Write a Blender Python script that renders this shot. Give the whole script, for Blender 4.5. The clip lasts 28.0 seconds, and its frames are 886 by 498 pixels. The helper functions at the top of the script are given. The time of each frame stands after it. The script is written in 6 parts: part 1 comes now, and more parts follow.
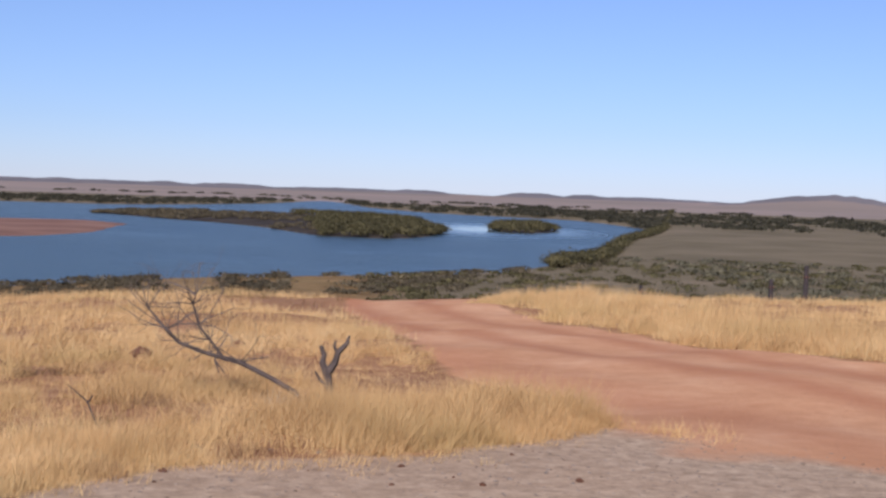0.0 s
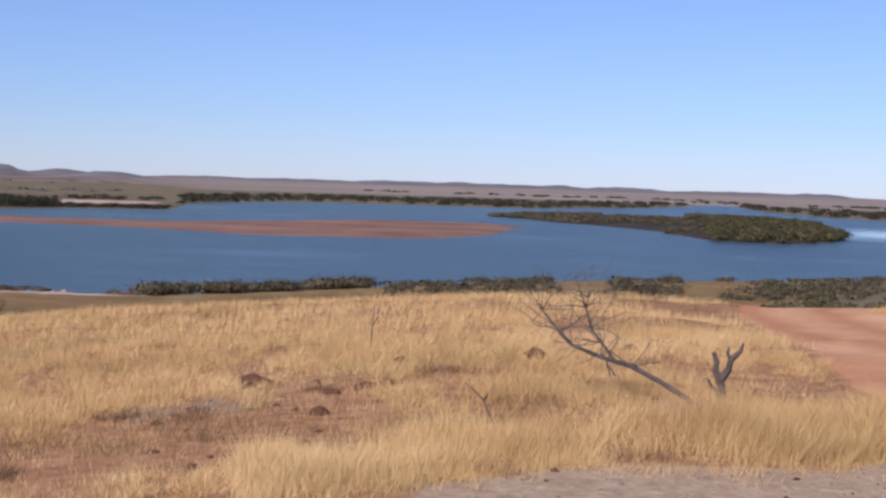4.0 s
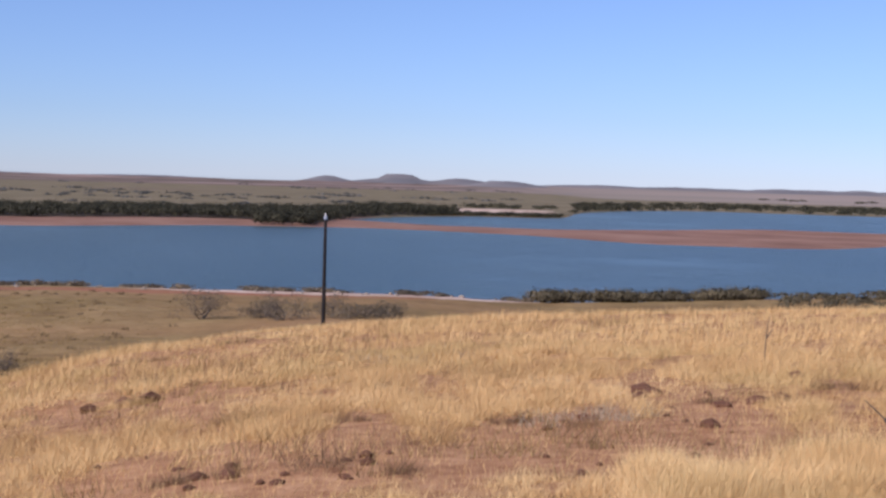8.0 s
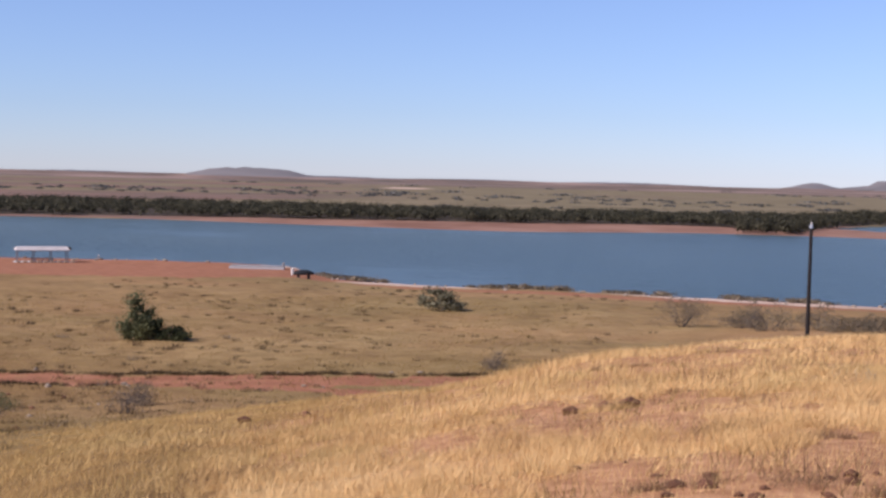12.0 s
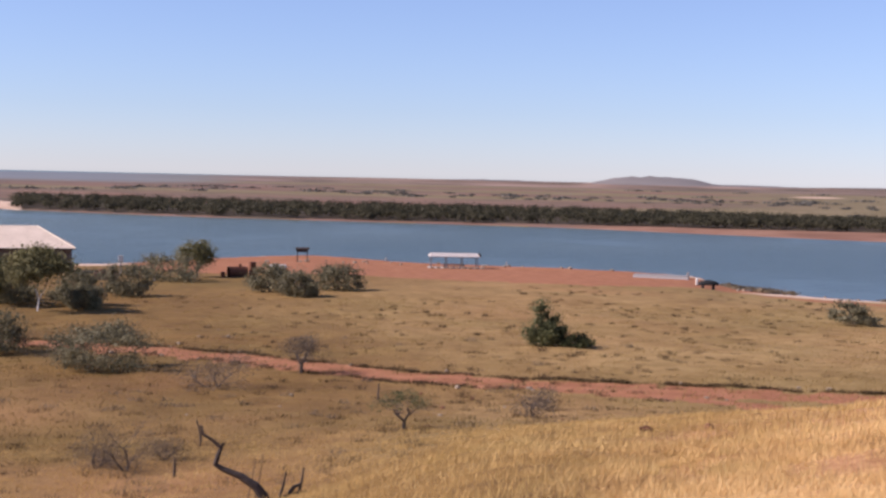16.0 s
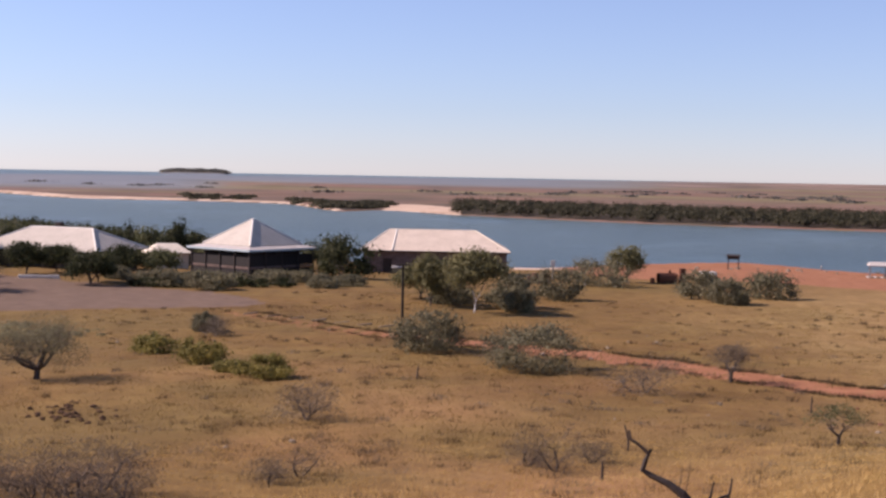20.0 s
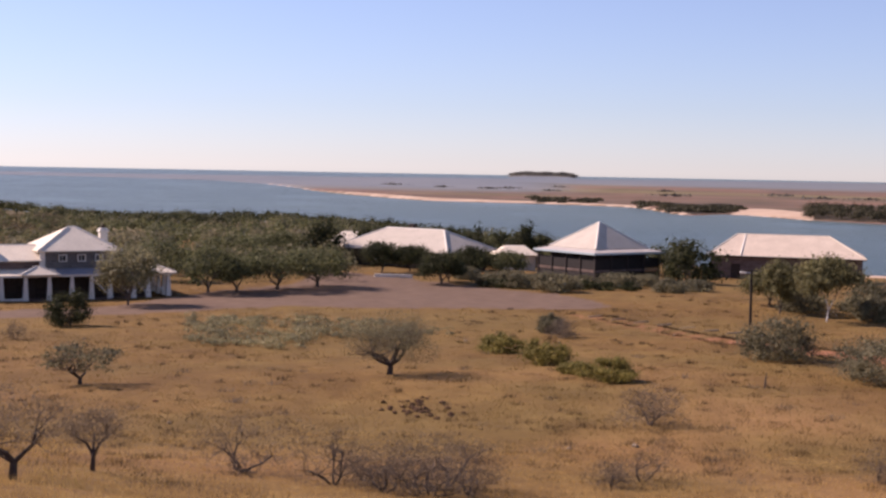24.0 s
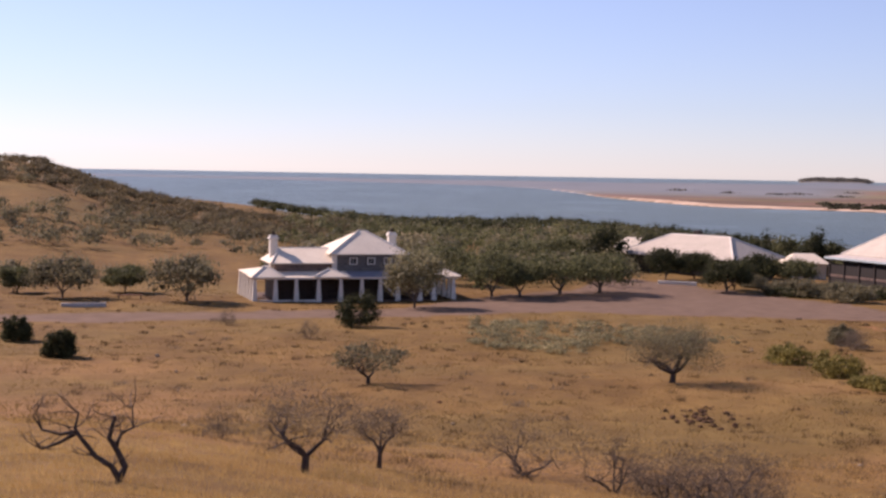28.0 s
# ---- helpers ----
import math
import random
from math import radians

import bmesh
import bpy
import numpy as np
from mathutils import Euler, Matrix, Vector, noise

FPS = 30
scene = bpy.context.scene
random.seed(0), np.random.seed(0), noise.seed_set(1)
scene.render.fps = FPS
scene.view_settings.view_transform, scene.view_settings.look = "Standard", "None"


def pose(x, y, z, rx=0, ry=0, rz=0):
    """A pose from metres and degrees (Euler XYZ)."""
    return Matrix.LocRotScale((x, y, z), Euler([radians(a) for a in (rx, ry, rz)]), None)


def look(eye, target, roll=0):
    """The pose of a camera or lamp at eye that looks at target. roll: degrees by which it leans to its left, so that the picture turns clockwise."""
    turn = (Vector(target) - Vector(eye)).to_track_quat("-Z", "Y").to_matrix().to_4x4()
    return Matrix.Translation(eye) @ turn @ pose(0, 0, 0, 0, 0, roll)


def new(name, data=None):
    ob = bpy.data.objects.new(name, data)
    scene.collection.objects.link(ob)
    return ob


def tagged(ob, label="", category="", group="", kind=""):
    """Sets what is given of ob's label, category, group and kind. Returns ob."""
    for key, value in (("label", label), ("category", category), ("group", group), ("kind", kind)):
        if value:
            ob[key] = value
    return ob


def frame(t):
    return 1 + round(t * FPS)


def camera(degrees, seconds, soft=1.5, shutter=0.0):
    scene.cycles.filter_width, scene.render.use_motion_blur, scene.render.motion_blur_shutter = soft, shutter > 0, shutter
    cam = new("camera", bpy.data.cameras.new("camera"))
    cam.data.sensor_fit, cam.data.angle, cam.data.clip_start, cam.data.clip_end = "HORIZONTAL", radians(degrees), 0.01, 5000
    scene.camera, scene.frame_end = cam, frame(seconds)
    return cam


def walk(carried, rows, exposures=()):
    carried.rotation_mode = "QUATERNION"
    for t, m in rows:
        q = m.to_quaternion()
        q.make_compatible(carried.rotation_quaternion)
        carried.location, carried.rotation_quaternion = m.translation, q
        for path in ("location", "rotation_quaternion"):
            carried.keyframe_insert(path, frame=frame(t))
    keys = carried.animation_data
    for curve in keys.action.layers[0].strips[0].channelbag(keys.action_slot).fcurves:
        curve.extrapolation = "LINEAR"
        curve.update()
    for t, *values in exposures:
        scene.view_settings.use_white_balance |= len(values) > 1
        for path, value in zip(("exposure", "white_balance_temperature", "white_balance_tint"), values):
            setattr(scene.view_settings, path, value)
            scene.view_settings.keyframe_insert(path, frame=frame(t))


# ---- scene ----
EYE = Vector((0.02, 0.02, 20.0))


def aim(yaw, pitch, roll):
    """The camera stands on the lookout and turns: yaw to the left of +y, pitch up, roll."""
    y, p = radians(yaw), radians(pitch)
    d = Vector((-math.sin(y) * math.cos(p), math.cos(y) * math.cos(p), math.sin(p)))
    return look(EYE, EYE + d * 10, roll)


cam = camera(35.47, 28.0, soft=2.6)
TURNS = [
    (0, 0.01, -2.45, 1.87), (0.5, 1.52, -2.50, 1.85), (1, 3.78, -2.57, 1.86), (1.5, 5.72, -2.65, 1.71),
    (2, 7.65, -2.70, 1.80), (2.5, 9.50, -2.72, 1.82), (3, 11.83, -2.73, 1.73), (3.5, 14.08, -2.76, 1.74),
    (5.5, 21.84, -2.85, 1.68), (6, 23.70, -2.86, 1.63), (6.5, 25.81, -2.85, 1.67), (7, 27.97, -2.86, 1.63),
    (7.5, 29.91, -2.85, 1.73), (8, 32.27, -2.88, 1.59), (8.5, 33.94, -2.92, 1.67), (9, 36.36, -2.96, 1.65),
    (9.5, 38.85, -2.99, 1.58), (10, 41.67, -3.02, 1.56), (10.5, 44.16, -3.07, 1.55), (11, 46.89, -3.07, 1.46),
    (11.5, 49.55, -3.09, 1.48), (12, 52.02, -3.08, 1.44), (12.5, 54.22, -3.11, 1.48), (13, 56.58, -3.10, 1.50),
    (13.5, 58.27, -3.07, 1.41), (15.5, 66.54, -3.10, 1.33), (16, 68.65, -3.10, 1.31), (16.5, 70.40, -3.15, 1.28),
    (17, 72.11, -3.17, 1.25), (17.5, 74.22, -3.13, 1.28), (18, 76.99, -3.07, 1.12), (18.5, 79.46, -3.11, 1.16),
    (19, 81.76, -3.16, 1.12), (19.5, 83.84, -3.19, 1.10), (20, 86.32, -3.21, 1.06), (20.5, 88.16, -3.28, 1.01),
    (22.5, 94.82, -3.27, 1.10), (23, 97.08, -3.29, 1.02), (23.5, 99.03, -3.31, 1.07), (24, 100.57, -3.33, 1.06),
    (24.5, 102.20, -3.34, 1.06), (25, 103.97, -3.33, 1.04), (25.5, 105.91, -3.33, 1.03), (26, 107.60, -3.31, 1.01),
    (26.5, 108.83, -3.30, 1.00), (27, 109.91, -3.31, 0.96), (27.5, 110.79, -3.33, 0.98), (28, 112.25, -3.30, 1.00)]
walk(cam, [(t, aim(y, p, r)) for t, y, p, r in TURNS], [(0, 0.05, 5180, 26), (8, 0.21, 5130, 26), (11, 0.38, 5340, 27), (17, 0.62, 5800, 30), (23, 0.63, 6180, 34), (28, 0.63, 6320, 37)])

# ---- light: late sun behind and to the left, clear sky ----
SUN_YAW, SUN_ELEV = 167.0, 36.0
world = bpy.data.worlds.new("sky")
scene.world = world
world.use_nodes = True
wn = world.node_tree
sky = wn.nodes.new("ShaderNodeTexSky")
sky.sky_type = "NISHITA"
sky.sun_disc = False
sky.sun_elevation = radians(SUN_ELEV)
sky.sun_rotation = radians(-SUN_YAW)
sky.altitude = 0
sky.air_density, sky.dust_density, sky.ozone_density = 1.0, 0.03, 5.4
hue = wn.nodes.new("ShaderNodeHueSaturation")
hue.inputs["Saturation"].default_value = 0.79
wash = wn.nodes.new("ShaderNodeMix")
wash.data_type, wash.blend_type = "RGBA", "MULTIPLY"
wash.inputs[0].default_value = 1.0
wash.inputs[7].default_value = (0.955, 1.0, 1.04, 1)
wn.links.new(sky.outputs["Color"], hue.inputs["Color"])
wn.links.new(hue.outputs["Color"], wash.inputs[6])
wn.links.new(wash.outputs[2], wn.nodes["Background"].inputs["Color"])
wn.nodes["Background"].inputs["Strength"].default_value = 0.077
sun = new("sun", bpy.data.lights.new("sun", "SUN"))
sun.data.energy, sun.data.angle, sun.data.color = 5.0, radians(0.53), (1.0, 0.875, 0.70)
sun.matrix_world = look((0, 0, 60), Vector((0, 0, 60)) - Vector((-math.sin(radians(SUN_YAW)) * math.cos(radians(SUN_ELEV)), math.cos(radians(SUN_YAW)) * math.cos(radians(SUN_ELEV)), math.sin(radians(SUN_ELEV)))))
scene.view_settings.exposure = 0.0

# ---- materials ----


class Mat:
    """A node material built step by step."""

    def __init__(self, name, rough=0.9, metal=0.0, spec=0.3):
        self.m = bpy.data.materials.new(name)
        self.m.use_nodes = True
        self.t = self.m.node_tree
        self.b = self.t.nodes["Principled BSDF"]
        self.b.inputs["Roughness"].default_value = rough
        self.b.inputs["Metallic"].default_value = metal
        self.b.inputs["Specular IOR Level"].default_value = spec

    def n(self, kind):
        return self.t.nodes.new("ShaderNode" + kind)

    def link(self, a, b):
        self.t.links.new(a, b)

    def coord(self, scale=(1, 1, 1), space="Object"):
        c, m = self.n("TexCoord"), self.n("Mapping")
        m.inputs["Scale"].default_value = scale
        self.link(c.outputs[space], m.inputs["Vector"])
        return m.outputs["Vector"]

    def noise(self, scale, detail=4, rough=0.55, at=None, space="Object", squash=(1, 1, 1)):
        x = self.n("TexNoise")
        x.inputs["Scale"].default_value, x.inputs["Detail"].default_value, x.inputs["Roughness"].default_value = scale, detail, rough
        self.link(at or self.coord(squash, space), x.inputs["Vector"])
        return x.outputs["Fac"]

    def ramp(self, fac, stops):
        r = self.n("ValToRGB")
        while len(r.color_ramp.elements) < len(stops):
            r.color_ramp.elements.new(0.5)
        for e, (p, c) in zip(r.color_ramp.elements, stops):
            e.position = p
            e.color = (*c, 1) if len(c) == 3 else c
        self.link(fac, r.inputs["Fac"])
        return r.outputs["Color"]

    def mix(self, fac, a, b, mode="MIX"):
        x = self.n("Mix")
        x.data_type, x.blend_type = "RGBA", mode
        for sock, v in ((x.inputs[0], fac), (x.inputs[6], a), (x.inputs[7], b)):
            if isinstance(v, (int, float)):
                sock.default_value = v
            elif isinstance(v, tuple):
                sock.default_value = (*v, 1)
            else:
                self.link(v, sock)
        return x.outputs[2]

    def math(self, op, a, b=0.0, c=None):
        x = self.n("Math")
        x.operation = op
        for sock, v in zip(x.inputs, (a, b, c)):
            if v is None:
                continue
            if isinstance(v, (int, float)):
                sock.default_value = v
            else:
                self.link(v, sock)
        return x.outputs[0]

    def attr(self, name):
        x = self.n("Attribute")
        x.attribute_name = name
        return x.outputs["Fac"]

    def color(self, c):
        if isinstance(c, tuple):
            self.b.inputs["Base Color"].default_value = (*c, 1)
        else:
            self.link(c, self.b.inputs["Base Color"])
        return self

    def bump(self, h, strength=0.4, dist=0.02):
        x = self.n("Bump")
        x.inputs["Strength"].default_value, x.inputs["Distance"].default_value = strength, dist
        self.link(h, x.inputs["Height"])
        self.link(x.outputs["Normal"], self.b.inputs["Normal"])
        return self


def varied(name, a, b, scale=3.0, rough=0.9, bump=0.3, metal=0.0, spec=0.3, dist=0.01):
    """Two tones broken by noise at two scales, with a per-piece shift."""
    k = Mat(name, rough, metal, spec)
    big, fine = k.noise(scale, 5, 0.6), k.noise(scale * 9, 3, 0.6)
    f = k.math("MULTIPLY_ADD", fine, 0.45, k.math("MULTIPLY", big, 0.6))
    c = k.ramp(f, [(0.32, a), (0.72, b)])
    rnd = k.n("ObjectInfo").outputs["Random"]
    c = k.mix(k.math("MULTIPLY", rnd, 0.18), c, tuple(x * 0.6 for x in a))
    return k.color(c).bump(fine, bump, dist).m


def leafy(name, a, b, spec=0.15):
    """Leaves: each island (leaf clump) its own tone, a little light comes through."""
    k = Mat(name, 0.75, 0, spec)
    r = k.n("NewGeometry").outputs["Random Per Island"]
    o = k.n("ObjectInfo").outputs["Random"]
    c = k.ramp(r, [(0.0, a), (1.0, b)])
    c = k.mix(k.math("MULTIPLY", o, 0.35), c, tuple(0.75 * x for x in a))
    c = k.mix(0.85, c, k.ramp(k.noise(0.16, 3, 0.6), [(0.36, (0.62, 0.62, 0.62)), (0.5, (0.98, 0.98, 0.95)), (0.62, (1.4, 1.36, 1.25))]), "MULTIPLY")
    k.color(c)
    tr = k.n("BsdfTranslucent")
    k.link(c, tr.inputs["Color"])
    ms = k.n("MixShader")
    ms.inputs[0].default_value = 0.38
    out = k.t.nodes["Material Output"]
    k.link(k.b.outputs[0], ms.inputs[1])
    k.link(tr.outputs[0], ms.inputs[2])
    k.link(ms.outputs[0], out.inputs["Surface"])
    return k.m


def grass_material(name, a, b, c):
    """Dry grass: tone drifts from patch to patch, a little from blade to blade."""
    k = Mat(name, 0.8, 0, 0.12)
    f = k.math("MULTIPLY_ADD", k.noise(1.6, 3, 0.65), 0.45, k.math("MULTIPLY", k.noise(0.22, 4, 0.65), 0.55))
    col = k.ramp(f, [(0.36, a), (0.5, b), (0.62, c)])
    olive = k.ramp(k.noise(0.38, 4, 0.6), [(0.5, (0, 0, 0)), (0.64, (0.5, 0.5, 0.5))])
    col = k.mix(olive, col, (0.78 * b[0], 0.86 * b[1], 0.80 * b[2]))
    r = k.n("NewGeometry").outputs["Random Per Island"]
    col = k.mix(k.math("MULTIPLY", r, 0.26), col, tuple(0.55 * x for x in a))
    k.color(col)
    tr = k.n("BsdfTranslucent")
    k.link(col, tr.inputs["Color"])
    ms = k.n("MixShader")
    ms.inputs[0].default_value = 0.25
    k.link(k.b.outputs[0], ms.inputs[1])
    k.link(tr.outputs[0], ms.inputs[2])
    k.link(ms.outputs[0], k.t.nodes["Material Output"].inputs["Surface"])
    return k.m


def ground_material():
    k = Mat("ground_cover", 0.95, 0, 0.1)
    # dry grass plain: straw, ochre and thin soil showing through
    n1, n2, n3 = k.noise(0.05, 6, 0.6), k.noise(0.45, 5, 0.65), k.noise(4.0, 4, 0.7)
    straw = k.ramp(n2, [(0.3, (0.088, 0.048, 0.013)), (0.5, (0.146, 0.086, 0.0245)), (0.72, (0.205, 0.130, 0.038))])
    blotch = k.ramp(k.noise(0.11, 5, 0.65), [(0.34, (0.62, 0.56, 0.50)), (0.5, (0.98, 0.96, 0.94)), (0.66, (1.22, 1.18, 1.14))])
    straw = k.mix(0.95, straw, blotch, "MULTIPLY")
    straw = k.mix(k.math("MULTIPLY", n1, 0.45), straw, (0.170, 0.106, 0.033))
    speck = k.ramp(n3, [(0.36, (0.35, 0.35, 0.35)), (0.5, (1, 1, 1))])
    straw = k.mix(0.45, straw, speck, "MULTIPLY")
    soil = k.ramp(n3, [(0.25, (0.22, 0.097, 0.040)), (0.5, (0.37, 0.19, 0.082)), (0.75, (0.52, 0.30, 0.14))])
    red = k.ramp(k.math("MULTIPLY_ADD", n3, 0.35, k.math("MULTIPLY", n2, 0.65)), [(0.3, (0.43, 0.200, 0.084)), (0.5, (0.57, 0.300, 0.138)), (0.72, (0.70, 0.42, 0.218))])
    gravel = k.ramp(k.noise(9.0, 6, 0.75), [(0.3, (0.21, 0.152, 0.088)), (0.5, (0.43, 0.315, 0.19)), (0.7, (0.63, 0.48, 0.30))])
    gravel = k.mix(k.math("MULTIPLY", n2, 0.6), gravel, (0.40, 0.255, 0.135))
    sand = k.ramp(k.noise(0.03, 5, 0.6), [(0.3, (0.35, 0.232, 0.155)), (0.6, (0.54, 0.40, 0.285))])
    mud = k.ramp(k.noise(0.008, 6, 0.6, squash=(1, 1, 1)), [(0.36, (0.175, 0.096, 0.064)), (0.5, (0.215, 0.130, 0.090)), (0.62, (0.118, 0.092, 0.055))])
    strips = k.ramp(k.noise(0.0034, 4, 0.5), [(0.44, (0, 0, 0)), (0.5, (0.85, 0.85, 0.85)), (0.56, (0.1, 0.1, 0.1)), (0.64, (0.7, 0.7, 0.7))])
    mud = k.mix(strips, mud, (0.105, 0.078, 0.055))
    bar = k.ramp(k.noise(0.03, 5, 0.6), [(0.32, (0.170, 0.088, 0.054)), (0.5, (0.235, 0.128, 0.080)), (0.7, (0.300, 0.180, 0.118))])
    marsh = k.ramp(k.noise(0.02, 6, 0.65), [(0.3, (0.118, 0.094, 0.044)), (0.55, (0.185, 0.145, 0.076)), (0.75, (0.24, 0.182, 0.105))])
    # distant haze is put into the grey base colour of the far hills
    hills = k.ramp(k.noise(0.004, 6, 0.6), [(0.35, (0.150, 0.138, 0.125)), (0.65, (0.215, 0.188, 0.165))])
    pink = k.ramp(k.noise(0.0021, 5, 0.55), [(0.40, (0.27, 0.190, 0.140)), (0.47, (0.20, 0.136, 0.098)), (0.53, (0.095, 0.074, 0.050)), (0.60, (0.20, 0.145, 0.105))])
    rose = k.ramp(k.noise(0.0017, 4, 0.5), [(0.35, (0.32, 0.245, 0.184)), (0.65, (0.235, 0.190, 0.136))])
    pink = k.mix(k.attr("upper"), pink, rose)
    earth = k.ramp(k.math("MULTIPLY_ADD", n3, 0.35, k.math("MULTIPLY", n2, 0.65)), [(0.3, (0.19, 0.078, 0.036)), (0.55, (0.30, 0.132, 0.064)), (0.75, (0.40, 0.212, 0.115))])
    street = k.ramp(n2, [(0.3, (0.118, 0.079, 0.054)), (0.7, (0.175, 0.118, 0.08))])
    wet = k.ramp(k.noise(0.006, 5, 0.6), [(0.35, (0.135, 0.13, 0.105)), (0.65, (0.19, 0.17, 0.135))])
    # mud below mangroves, darkened: the shade under them is in its colour
    shaded_mud = k.ramp(k.noise(0.05, 4, 0.6), [(0.35, (0.035, 0.027, 0.018)), (0.65, (0.07, 0.054, 0.034))])
    red = k.mix(k.math("MULTIPLY", k.attr("rut"), 0.7), red, (0.41, 0.168, 0.072))
    flat = k.ramp(k.math("MULTIPLY_ADD", n2, 0.5, k.math("MULTIPLY", k.noise(0.09, 5, 0.65), 0.5)), [(0.36, (0.165, 0.098, 0.034)), (0.5, (0.265, 0.172, 0.064)), (0.64, (0.355, 0.243, 0.098))])
    flat = k.mix(0.35, flat, speck, "MULTIPLY")
    straw = k.mix(k.attr("pale"), straw, flat)
    green = k.ramp(k.noise(0.035, 5, 0.65), [(0.46, (0, 0, 0)), (0.6, (0.36, 0.36, 0.36))])
    straw = k.mix(green, straw, k.mix(n2, (0.096, 0.072, 0.019), (0.190, 0.147, 0.046)))
    c = k.mix(k.attr("bare"), straw, soil)
    edge = k.noise(1.3, 4, 0.6)
    for name, col in (("marsh", marsh), ("mud", mud), ("bar", bar), ("pink", pink), ("wet", wet), ("shaded_mud", shaded_mud), ("hills", hills), ("sand", sand), ("street", street), ("gravel", gravel), ("earth", earth), ("red", red)):
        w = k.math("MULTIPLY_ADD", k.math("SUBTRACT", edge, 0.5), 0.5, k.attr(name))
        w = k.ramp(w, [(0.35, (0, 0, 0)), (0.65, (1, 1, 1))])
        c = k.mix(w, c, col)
    k.color(c)
    k.link(k.math("MULTIPLY_ADD", k.attr("wet"), -0.5, 0.95), k.b.inputs["Roughness"])
    k.link(k.math("MULTIPLY_ADD", k.attr("wet"), 0.3, 0.1), k.b.inputs["Specular IOR Level"])
    return k.bump(k.math("MULTIPLY_ADD", k.noise(22, 4, 0.7), 0.5, n3), 0.5, 0.05).m


def water_material():
    k = Mat("water", 0.28, 0, 0.19)
    k.b.inputs["IOR"].default_value = 1.33
    f = k.noise(0.012, 5, 0.6, squash=(1, 1, 1))
    sx = k.n("SeparateXYZ")
    k.link(k.coord(), sx.inputs[0])
    sea = k.n("MapRange")
    k.link(sx.outputs[0], sea.inputs[0])
    sea.inputs[1].default_value, sea.inputs[2].default_value = -120, -650
    river = k.ramp(f, [(0.35, (0.036, 0.064, 0.074)), (0.65, (0.054, 0.084, 0.090))])
    k.color(k.mix(sea.outputs[0], river, k.ramp(f, [(0.35, (0.074, 0.096, 0.072)), (0.65, (0.096, 0.118, 0.090))])))
    h = k.math("MULTIPLY_ADD", k.noise(0.9, 4, 0.6), 0.6, k.noise(0.22, 3, 0.5))
    k.bump(h, 1.0, 1.15)
    slick = k.ramp(k.noise(0.011, 4, 0.6), [(0.36, (1, 1, 1)), (0.54, (0.8, 0.8, 0.8)), (0.66, (0.12, 0.12, 0.12))])
    # calm water in the lee of the islands
    lee = k.n("VectorMath")
    lee.operation = "DISTANCE"
    k.link(k.coord((1, 0.45, 1)), lee.inputs[0])
    lee.inputs[1].default_value = (24, 326, 0)
    still = k.n("MapRange")
    k.link(lee.outputs["Value"], still.inputs[0])
    still.inputs[1].default_value, still.inputs[2].default_value, still.inputs[3].default_value = 16, 62, 0.03
    k.link(k.math("MULTIPLY_ADD", still.outputs[0], 0.2, 0.08), k.b.inputs["Roughness"])
    k.link(k.math("MULTIPLY", slick, still.outputs[0]), k.t.nodes["Bump"].inputs["Strength"])
    return k.m


M_GROUND, M_WATER = ground_material(), water_material()

# ---- the lie of the land, in polar terms round the lookout: yaw to the left of +y, in degrees, and metres out ----


def smooth(a, b, x):
    k = np.clip((np.asarray(x, float) - a) / (b - a), 0, 1)
    return k * k * (3 - 2 * k)


def curve(x, xs, ys):
    """A monotone cubic through the keys, flat past the ends. ys may hold one column per further key."""
    xs, ys = np.asarray(xs, float), np.asarray(ys, float)
    h = np.diff(xs)
    d = np.diff(ys, axis=0) / (h[:, None] if ys.ndim > 1 else h)
    m = np.zeros_like(ys)
    a, b = d[:-1], d[1:]
    m[1:-1] = np.where(a * b > 0, 2 * a * b / np.where(a * b > 0, a + b, 1), 0)
    x = np.clip(np.asarray(x, float), xs[0], xs[-1])
    i = np.clip(np.searchsorted(xs, x, "right") - 1, 0, len(xs) - 2)
    s = (x - xs[i]) / h[i]
    hh = h[i]
    if ys.ndim > 1:
        s, hh = s[..., None], hh[..., None]
    return (ys[i] * (1 + 2 * s) * (1 - s) ** 2 + m[i] * hh * s * (1 - s) ** 2 + ys[i + 1] * s * s * (3 - 2 * s) + m[i + 1] * hh * s * s * (s - 1))


def keyed(pairs):
    p = np.array(pairs, float)
    return lambda yaw: curve(yaw, p[:, 0], p[:, 1])


def ripple(x, y, seed=0.0):
    """Cheap smooth noise from sines, about -1 to 1."""
    return (np.sin(x + 1.7 * np.sin(0.61 * y + seed)) + np.sin(0.83 * y + 1.3 * np.sin(0.73 * x + 2 * seed) + 1.1) + np.sin(0.57 * (x + y) + seed)) / 3


